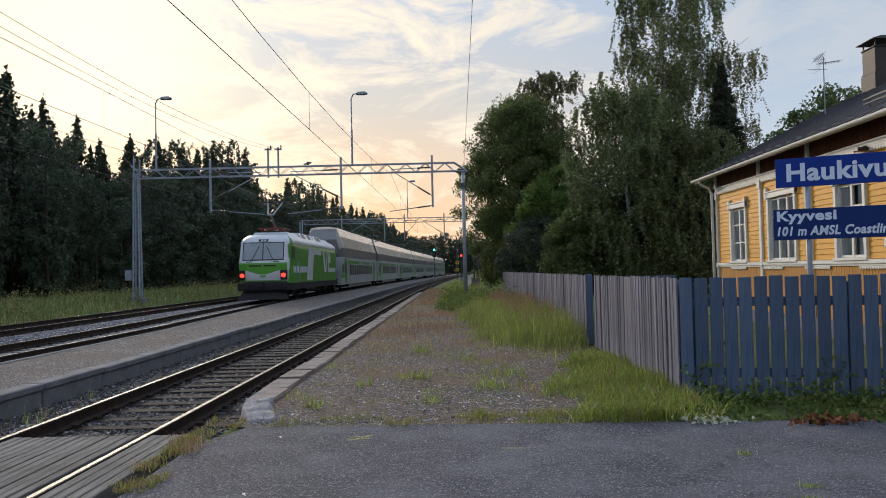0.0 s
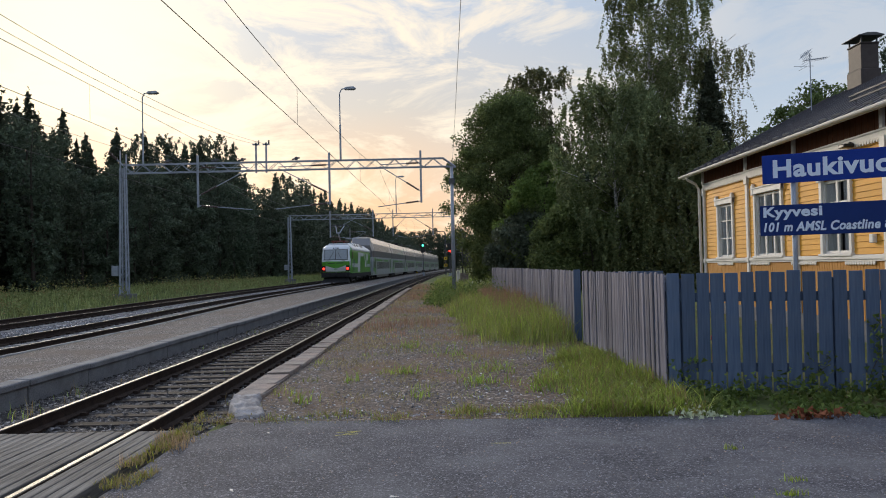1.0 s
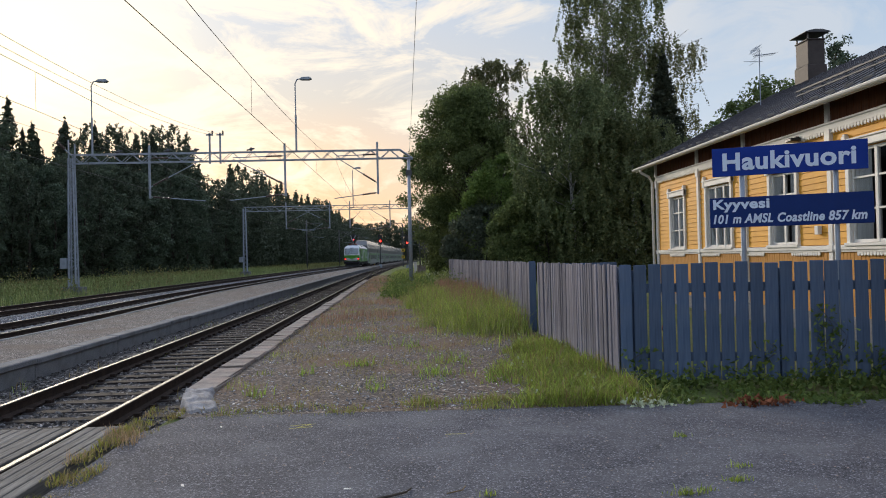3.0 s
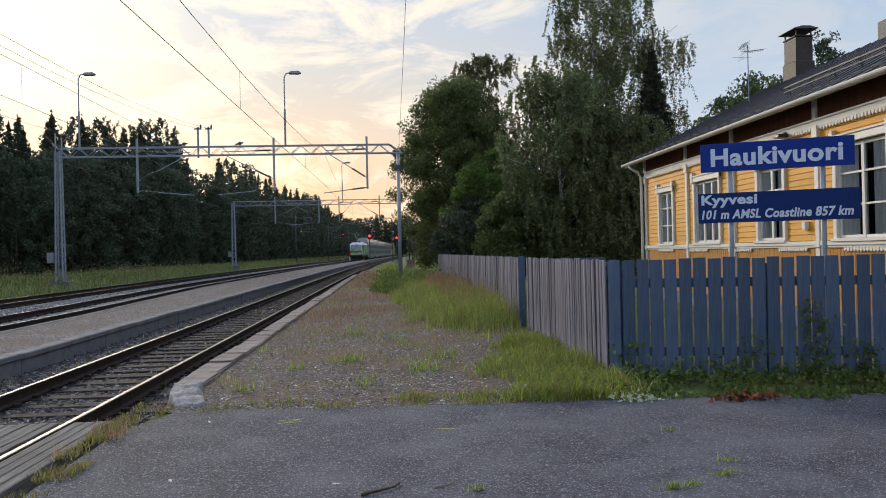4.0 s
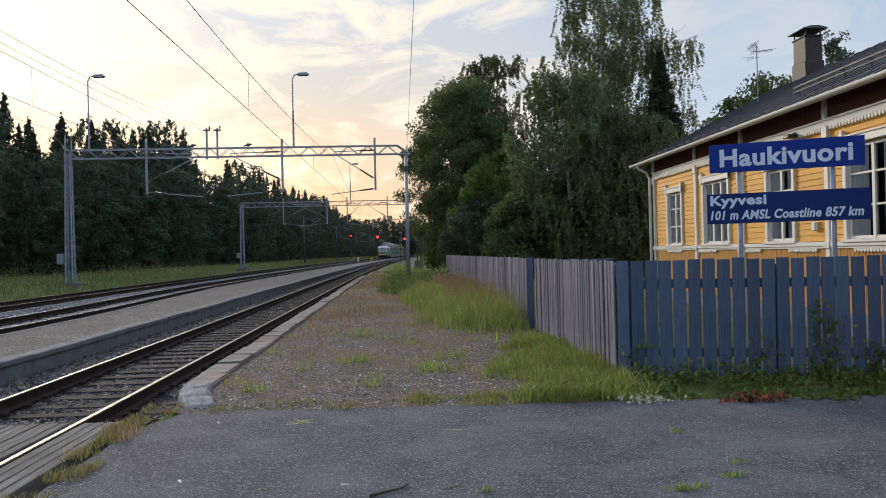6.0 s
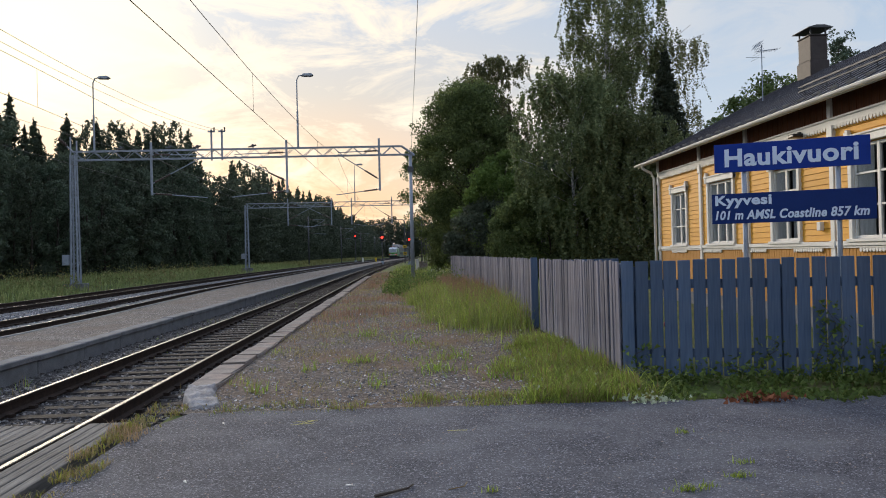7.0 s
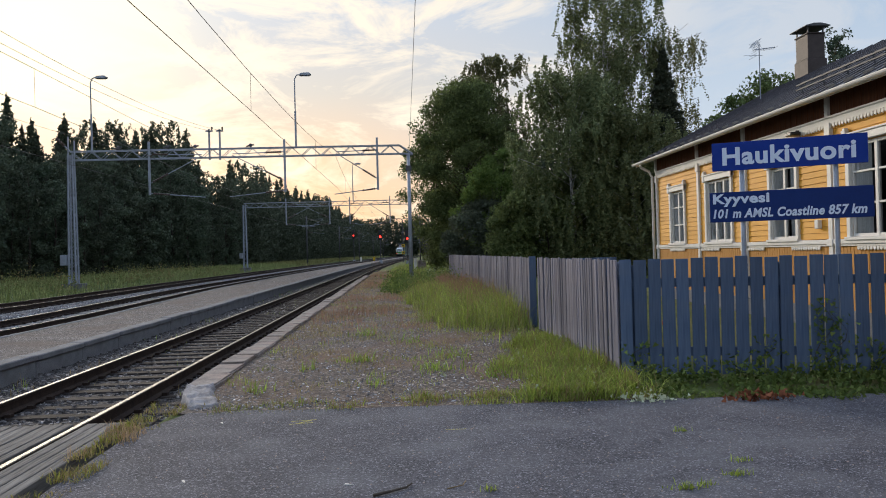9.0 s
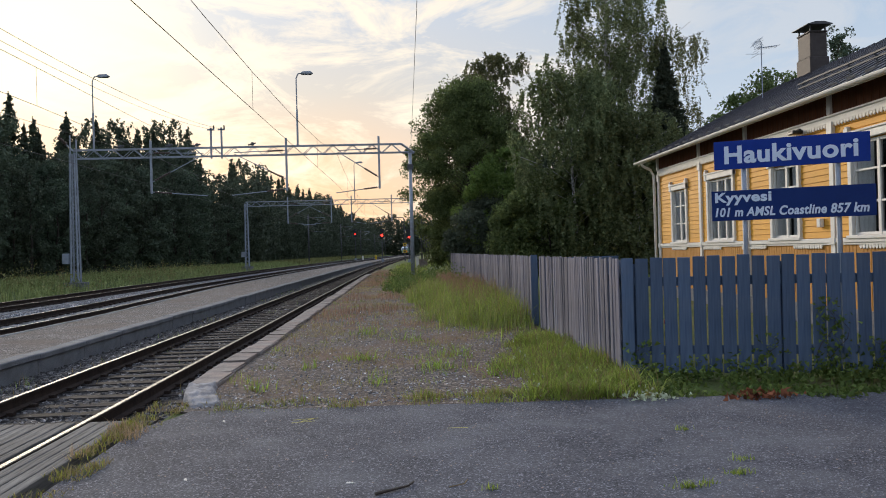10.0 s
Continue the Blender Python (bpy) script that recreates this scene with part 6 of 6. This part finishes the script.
    while y < 420:
        for dx in (0.0, 5.0):
            plant(7.5 + 1.0 * step(80, 200, y) + dx + bend(y) + rng.uniform(-0.5, 1.2), y + rng.uniform(-1.5, 1.5), rng.choice(("broadleaf", "birch", "spruce")), rng.uniform(10, 15))
        y += 7.0
    for k in range(16):
        plant(12 + 2.2 * k + rng.uniform(-1, 1), 57 + rng.uniform(-3, 6), rng.choice(("broadleaf", "birch")), rng.uniform(8, 10.5))
    for k in range(9):
        plant(5.6 + 1.1 * k, 66 + rng.uniform(-2, 2), "broadleaf", rng.uniform(8.5, 11.5), True)
    # where the line curves out of sight
    for rank in range(3):
        for k in range(26):
            plant(-22 + 3.0 * k + 1.5 * rank + rng.uniform(-1, 1), 432 + 9 * rank + rng.uniform(-3, 3), rng.choice(("broadleaf", "spruce", "broadleaf")), rng.uniform(18, 24))
    verts = np.concatenate(distant)
    woods = mesh_from("distant_woods", verts, np.arange(len(verts)).reshape(-1, 3), FOREST_LEAF)
    tagged(new("distant_woods", woods), "distant mixed forest lining both sides of the railway", "forest", kind="stuff")


plant_forest()


# ---- grass and weeds ----
def blades(name, label, spots, material, height, width, seed, lean=0.35, category="grass"):
    """spots: (x, y, z, scale) per blade; each blade is a bent two-piece sliver."""
    rng = np.random.default_rng(seed)
    p = np.asarray(spots, dtype=float)
    n = len(p)
    a = rng.uniform(0, 6.283, n)
    d = np.stack([np.cos(a), np.sin(a), np.zeros(n)], 1)
    s = np.stack([-np.sin(a), np.cos(a), np.zeros(n)], 1)
    h = height * p[:, 3] * rng.uniform(0.35, 1.5, n)
    w = width * rng.uniform(0.6, 1.4, n)
    ln = lean * rng.uniform(0.1, 1.2, n)
    base = p[:, :3]
    mid = base + d * (ln * h * 0.35)[:, None] + np.array([0, 0, 1.0]) * (h * 0.6)[:, None]
    tip = base + d * (ln * h)[:, None] + np.array([0, 0, 1.0]) * (h * 0.97)[:, None]
    verts = np.stack([base - s * w[:, None], base + s * w[:, None], mid + s * (w * 0.75)[:, None], mid - s * (w * 0.75)[:, None], tip], 1).reshape(-1, 3)
    i = np.arange(n)[:, None] * 5
    tri = np.concatenate([i + np.array([[0, 1, 2]]), i + np.array([[0, 2, 3]]), i + np.array([[3, 2, 4]])])
    return tagged(new(name, mesh_from(name, verts, tri, material)), label, category, kind="stuff")


def grow():
    rng = np.random.default_rng(99)

    def scatter(n, x0, x1, y0, y1, dens, z=-0.01, yp=1.0):
        out = []
        xs = rng.uniform(x0, x1, n)
        ys = y0 + (y1 - y0) * rng.random(n) ** yp
        for x, y in zip(xs, ys):
            d = dens(x, y)
            if rng.random() < d:
                out.append((x, y, z(x, y) if callable(z) else z, (0.35 + 0.65 * d) * (0.45 + 1.1 * clump(x, y, 2.6, 91))))
        return out

    def clump(x, y, f, s=0):
        return noise.noise((x * f, y * f, s)) * 0.5 + 0.5

    # tall green patch by the fence, thinning and lowering towards the gravel
    def tall_d(x, y):
        return step(0.15, 1.0, (x - 0.55 + 0.065 * (y - 15)) / 1.5 + 1.2 * (clump(x, y, 0.9) - 0.5)) * step(15.5, 19.5, y + 4 * (clump(x, y, 0.7, 4) - 0.5)) * (1 - 0.75 * step(27, 40, y))
    tall = scatter(64000, -1.6, 2.9, 14.5, 46, tall_d)
    blades("grass", "tall bright green grass growing along the fence", tall[::2], GRASS, 0.55, 0.0065, 1, 0.9)
    blades("grass", "duller meadow grass among the tall bright grass", tall[1::2], FIELD_GRASS, 0.5, 0.006, 24, 0.9)
    blades("dry_grass", "pale flowering stalks standing among the tall grass", tall[::6], GRASS_DRY, 0.75, 0.003, 21, 0.5)
    # wedge at the fence corner and a scruffy strip at the asphalt's edge
    def wedge_d(x, y):
        limit = 1.1 + 0.16 * (y - 9.0)
        return step(-0.25, 0.7, x - limit + 1.3 * (clump(x, y, 1.1, 2) - 0.5)) * (0.35 + 0.65 * step(0.3, 0.6, clump(x, y, 3.1, 6))) * (1 - 0.85 * step(14.0, 16.5, y))
    front = scatter(30000, 0.4, 2.95, 8.95, 16.8, wedge_d)
    blades("grass", "bright grass in a wedge at the fence corner", front[::2] + front[1::4], GRASS, 0.20, 0.007, 2, 1.4)
    blades("grass", "duller grass in the wedge at the fence corner", front[3::4], FIELD_GRASS, 0.17, 0.006, 23, 1.5)
    bloom = np.array([(x, y, 0.06 + 0.12 * rng.random()) for x, y, z, q in front[::260]])
    bloom = np.repeat(bloom, 5, axis=0) + rng.normal(size=(len(bloom) * 5, 3)) * 0.012
    tagged(new("flowers", leaf_cloud("flowers", bloom, 0.016, PETAL, rng)), "tiny white flowers in the grass by the fence", "flowers", kind="stuff")
    blades("dry_grass", "straw-coloured stalks among the green grass", front[::4], GRASS_DRY, 0.24, 0.003, 22, 0.9)
    lip = scatter(13000, -2.2, 2.9, 8.9, 9.55, lambda x, y: step(0.3, 0.75, clump(x, y, 1.6, 8)) * (0.45 + 0.5 * step(-0.8, 1.5, x)) * (0.5 + 0.5 * step(0.35, 0.6, clump(x, y, 5.0, 9))))
    blades("grass", "low scruffy grass at the edge of the asphalt", lip[::2], GRASS, 0.12, 0.004, 12, 1.3)
    blades("dry_grass", "yellowed grass at the edge of the asphalt", lip[1::2], GRASS_DRY, 0.12, 0.004, 13, 1.3)
    # single tufts on the gravel
    spots = []
    for x, y, r, n in ((-0.68, 13.0, 0.16, 160), (0.78, 13.2, 0.3, 260), (0.48, 11.8, 0.28, 260), (-1.9, 10.4, 0.12, 90), (-0.4, 10.6, 0.16, 90), (0.1, 15.6, 0.3, 160), (-0.75, 17.2, 0.2, 200), (1.3, 11.0, 0.25, 180), (-1.5, 12.2, 0.1, 70)):
        spots += [(x + r * rng.normal() * 0.7, y + r * rng.normal(), -0.01, 0.5 + 0.8 * rng.random()) for _ in range(n)]
    blades("grass", "separate green tufts sprouting from the gravel", spots[::3], GRASS, 0.13, 0.007, 14, 1.4)
    blades("dry_grass", "faded stalks round the tufts on the gravel", spots[1::4], GRASS_DRY, 0.12, 0.004, 16, 1.6)
    # sparse weeds on the gravel
    weeds = scatter(26000, -2.5, 2.8, 9.3, 36, lambda x, y: step(0.53, 0.78, clump(x, y, 1.5, 12)) * 0.9)
    blades("grass", "sparse low weeds on the gravel", weeds, GRASS, 0.09, 0.004, 3, 0.9)
    dry = scatter(70000, -2.65, 2.8, 9.3, 76, lambda x, y: step(0.3, 0.75, clump(x, y, 0.8, 21)) * (0.5 + 0.4 * step(11, 18, y)))
    blades("dry_grass", "thin dry brownish grass on the gravel", dry, GRASS_DRY, 0.08, 0.005, 4, 1.6)
    red = scatter(36000, -2.4, 2.9, 13, 76, lambda x, y: step(0.42, 0.75, clump(x, y, 0.35, 33) * 0.7 + 0.3 * clump(x, y, 1.2, 35)) * step(10, 26, y) * 0.9)
    blades("dry_grass", "reddish flowering grass towards the fence end", red, GRASS_RED, 0.28, 0.006, 5, 0.5)
    tops = scatter(9000, 1.6, 2.9, 21, 40, lambda x, y: 0.8 * step(0.35, 0.6, clump(x, y, 0.5, 37)))
    blades("dry_grass", "reddish seed heads above the grass by the fence", [(x, y, 0.25, s) for x, y, z, s in tops], GRASS_RED, 0.55, 0.004, 15, 0.3)
    far = scatter(34000, -1.2, 5.5, 40, 110, lambda x, y: 0.85 * step(0.3, 0.6, clump(x, y, 0.4, 81) + 0.1 * x))
    blades("grass", "green verge beyond the fence end", [(x + bend(y), y, 0.0, s) for x, y, z, s in far[::3]], GRASS, 0.42, 0.01, 6, 0.5)
    blades("grass", "duller meadow grass of the verge beyond the fence", [(x + bend(y), y, 0.0, s) for x, y, z, s in far[1::2]], FIELD_GRASS, 0.42, 0.01, 25, 0.6)
    # weeds between rails, along the platform wall and by the crossing
    rail = scatter(9000, -6.3, -2.6, 9.0, 60, lambda x, y: step(0.55, 0.78, clump(x, y, 1.1, 41)) * (1.0 if x < -5.4 or x > -3.3 else 0.25), z=-0.22, yp=1.4)
    blades("grass", "weeds sprouting from the side track's ballast", rail[::2], GRASS, 0.2, 0.005, 7, 0.7)
    blades("dry_grass", "dry stalks in the side track's ballast", rail[1::2], GRASS_DRY, 0.2, 0.005, 17, 0.7)
    strip = scatter(7000, -3.0, -2.55, 4.5, 9.6, lambda x, y: step(0.36, 0.7, clump(x, y, 2.2, 51)))
    blades("grass", "scruffy grass between crossing planks and asphalt", strip[::3], GRASS, 0.06, 0.004, 8, 1.3)
    blades("dry_grass", "straw-coloured grass between planks and asphalt", strip[1::2], GRASS_DRY, 0.06, 0.004, 18, 1.5)
    strip = scatter(1500, -3.05, -2.6, 6.5, 9.9, lambda x, y: step(0.5, 0.75, clump(x, y, 2.0, 61)))
    blades("dry_grass", "straw-coloured dry weeds beside the kerb end", strip, GRASS_RED, 0.10, 0.004, 9, 0.9)
    # field on the far side
    def zf(x, y):
        return ground_height(x - bend(y), y) - 0.02
    fld = scatter(52000, -30, -17.0, 14, 130, lambda x, y: 0.55 + 0.45 * clump(x, y, 0.3, 71), z=zf, yp=1.3)
    blades("field_grass", "unmown meadow grass along the outer track", [(x + bend(y), y, z, s) for x, y, z, s in fld], FIELD_GRASS, 0.42, 0.017, 10, 0.4)
    fld = scatter(22000, -26, -17.0, 125, 330, lambda x, y: 0.9, z=zf)
    blades("field_grass", "distant meadow strip along the line", [(x + bend(y), y, z, s) for x, y, z, s in fld], FIELD_GRASS, 0.5, 0.03, 11, 0.4)


grow()


def field_weeds():
    """Lumpy broad-leaved weeds and docks in the meadow across the tracks."""
    rng = np.random.default_rng(17)
    green, brown = [], []
    for _ in range(420):
        y = 15 + 75 * rng.random() ** 1.3
        x = rng.uniform(-25.5, -17.4)
        z = ground_height(x - bend(y), y)
        h, r, k = rng.uniform(0.25, 0.85), rng.uniform(0.12, 0.4), int(rng.integers(25, 70))
        p = np.array([x, y, z]) + np.stack([rng.normal(size=k) * r, rng.normal(size=k) * r, np.abs(rng.normal(size=k)) * h * 0.6], 1)
        (brown if rng.random() < 0.3 else green).append(p)
    tagged(new("weeds", leaf_cloud("weeds", np.concatenate(green), 0.06, FIELD_GRASS, rng)), "lumpy green weeds in the meadow by the tracks", "weeds", kind="stuff")
    tagged(new("weeds", leaf_cloud("weeds", np.concatenate(brown), 0.05, GRASS_DRY, rng)), "brownish seeding docks in the meadow", "weeds", kind="stuff")


field_weeds()


def verge_weeds():
    """Knee-high leafy weeds round the foot of the gantry pole, with pale blossom by the fence end."""
    rng = np.random.default_rng(23)
    pts, bloom = [], []
    for _ in range(230):
        y = rng.uniform(33, 52)
        x = rng.uniform(-0.9 + 0.03 * (y - 33), 3.2)
        h, k = rng.uniform(0.2, 0.75), int(rng.integers(30, 60))
        pts.append(np.array([x, y, 0.0]) + np.stack([rng.normal(size=k) * 0.24, rng.normal(size=k) * 0.24, np.abs(rng.normal(size=k)) * h * 0.55], 1))
        if x > 1.6 and y > 40 and rng.random() < 0.5:
            bloom.append(np.array([x, y, h + 0.1]) + rng.normal(size=(8, 3)) * np.array([0.2, 0.2, 0.08]))
    tagged(new("weeds", leaf_cloud("weeds", np.concatenate(pts), 0.055, WEED_LEAF, rng)), "knee-high leafy weeds round the gantry pole", "weeds", kind="stuff")
    tagged(new("flowers", leaf_cloud("flowers", np.concatenate(bloom), 0.04, PETAL, rng)), "pale blossom on the weeds by the fence end", "flowers", kind="stuff")


verge_weeds()


def leafy_weeds():
    """Broad-leaved weeds and a climbing plant along the foot of the front fence."""
    rng = np.random.default_rng(7)
    ang = radians(-11.5)

    def along(s, d):
        return 2.95 + s * math.cos(ang) + d * math.sin(ang), 10.46 + s * math.sin(ang) - d * math.cos(ang)

    pts = []
    for _ in range(300):
        s, d = rng.uniform(0.1, 8.0), 1.5 * rng.random() ** 1.4
        x, y = along(s, d)
        hgt = rng.uniform(0.05, 0.26) * max(0.15, 0.8 - 0.6 * d)
        k = rng.integers(14, 34)
        pts.append(np.array([x, y, 0]) + np.stack([rng.normal(size=k) * 0.09, rng.normal(size=k) * 0.09, np.abs(rng.normal(size=k)) * hgt], 1))
    pts = np.concatenate(pts)
    tagged(new("weeds", leaf_cloud("weeds", pts, 0.034, WEED_LEAF, rng)), "leafy green weeds along the foot of the blue fence", "weeds", kind="stuff")
    vine = thing("climbing_weed", "climbing weed growing up the blue fence boards", "weed")
    for s0, top in ((2.55, 1.02), (2.72, 0.85), (0.22, 0.48), (1.85, 0.55), (3.2, 0.5)):
        bm = bmesh.new()
        path = []
        for k in range(8):
            x, y = along(s0 + 0.12 * math.sin(k * 1.1 + s0), 0.05)
            path.append((x, y, top * k / 7))
        tube(bm, path, 0.006, 4, 0.002)
        part("stem", bm, BARK, vine)
        k = int(110 * top)
        z = rng.random(k) * top
        lp = np.array([np.array(along(s0 + rng.normal() * 0.10, 0.06 + abs(rng.normal()) * 0.05) + (zz,)) for zz in z])
        o = new("foliage", leaf_cloud("foliage", lp, 0.032, WEED_LEAF, rng))
        o.parent = vine
    # pale flowering clump and dead leaves on the asphalt's edge
    pts = np.array([(rng.normal(2.78, 0.15), rng.normal(8.82, 0.08)) + (abs(rng.normal()) * 0.05,) for _ in range(120)])
    tagged(new("flower_clump", leaf_cloud("flower_clump", pts, 0.024, PETAL, rng)), "pale green-white clump of leaves at the asphalt's edge", "plant", kind="stuff")
    pts = np.array([(rng.normal(3.98, 0.17), rng.normal(8.66, 0.07)) + (0.01 + abs(rng.normal()) * 0.03,) for _ in range(130)])
    tagged(new("dead_leaves", leaf_cloud("dead_leaves", pts, 0.035, DEAD_LEAF, rng)), "rust-brown dead leaves on the asphalt's edge", "leaves", kind="stuff")


leafy_weeds()


def small_marks():
    rng = np.random.default_rng(3)
    tufts = []
    for x, y, r, n in ((2.02, 5.58, 0.06, 80), (2.51, 5.85, 0.05, 50), (2.69, 6.22, 0.05, 30), (2.18, 5.64, 0.04, 20), (0.61, 5.72, 0.03, 30), (2.6, 7.3, 0.04, 30)):
        tufts += [(x + rng.normal() * r, y + rng.normal() * r * 0.5, 0, 0.8) for _ in range(n)]
    blades("grass", "tiny grass tufts growing through cracks in the asphalt", tufts, GRASS, 0.05, 0.004, 19, 1.0)
    for x, y in ((-0.45, 6.03), (-1.94, 8.48), (-1.75, 6.3)):
        bm = bmesh.new()
        for k in range(3):
            box(bm, -0.02 + 0.015 * k, 0.01 + 0.02 * k, -0.012 + 0.01 * k, 0.01, 0.001, 0.008 - 0.002 * k)
        solid("paper_scrap", bm, WHITE, "tiny crumpled white scrap on the asphalt", "litter", at=pose(x, y, 0, 0, 0, 40 * x))
    bm = bmesh.new()
    tube(bm, [(0.30, 5.81, 0.006), (0.42, 5.86, 0.012), (0.45, 5.98, 0.006)], 0.004, 5)
    solid("straw", bm, GRASS_DRY, "bent straw-coloured stalk on the asphalt", "stalk")
    bm = bmesh.new()
    for x0, y0, x1, y1 in ((-1.20, 8.40, -0.94, 8.46), (-1.20, 8.26, -0.96, 8.32), (-1.13, 8.28, -0.97, 8.46), (0.40, 7.75, 0.60, 7.74)):
        d = Vector((x1 - x0, y1 - y0, 0)).normalized()
        n = Vector((-d.y, d.x, 0)) * 0.008
        a, b = Vector((x0, y0, 0.004)), Vector((x1, y1, 0.004))
        bm.faces.new([bm.verts.new(v) for v in (a - n, b - n, b + n, a + n)])
    solid("paint_mark", bm, YELLOW_MARK, "faded yellow paint strokes on the asphalt", "paint mark")
    bm = bmesh.new()
    tube(bm, [(-0.24, 5.70, 0.012), (-0.12, 5.76, 0.018), (0.0, 5.86, 0.014), (0.04, 5.96, 0.012)], 0.012, 6, 0.006)
    solid("stick", bm, BARK, "short dark broken stick on the asphalt", "stick")
    bm = bmesh.new()
    box(bm, -0.05, 0.05, -0.04, 0.04, 0.02, 0.62)
    box(bm, -0.06, 0.06, -0.05, 0.05, 0.62, 0.7)
    solid("red_bollard", bm, RED_THING, "small red object standing behind the fence", "bollard", at=pose(3.75, 11.0, 0), bevel=0.015)


small_marks()


# ---- what moves ----
SPEED, TAIL = 33.5, 45.0


def on_line(y):
    """Pose on the main line with the tail at y, turned along the track."""
    dx = (x_track_b(y + 9) - x_track_b(y)) / 9
    return pose(x_track_b(y), y, 0.203, 0, 0, -math.degrees(math.atan(dx)))


def motions():
    for k, ob in enumerate([LOCO] + COACHES):
        start = TAIL if k == 0 else TAIL + 19.4 + 26.5 * (k - 1)
        walk(ob, [(0.25 * i, on_line(start + SPEED * 0.25 * i)) for i in range(41)])

    walk(SHUTTER, [(0.0, pose(0, 0, SIGNAL_Z)), (2.7, pose(0, 0, SIGNAL_Z)), (2.9, pose(0, 0, SIGNAL_Z + 0.8)), (10.0, pose(0, 0, SIGNAL_Z + 0.8))])


motions()
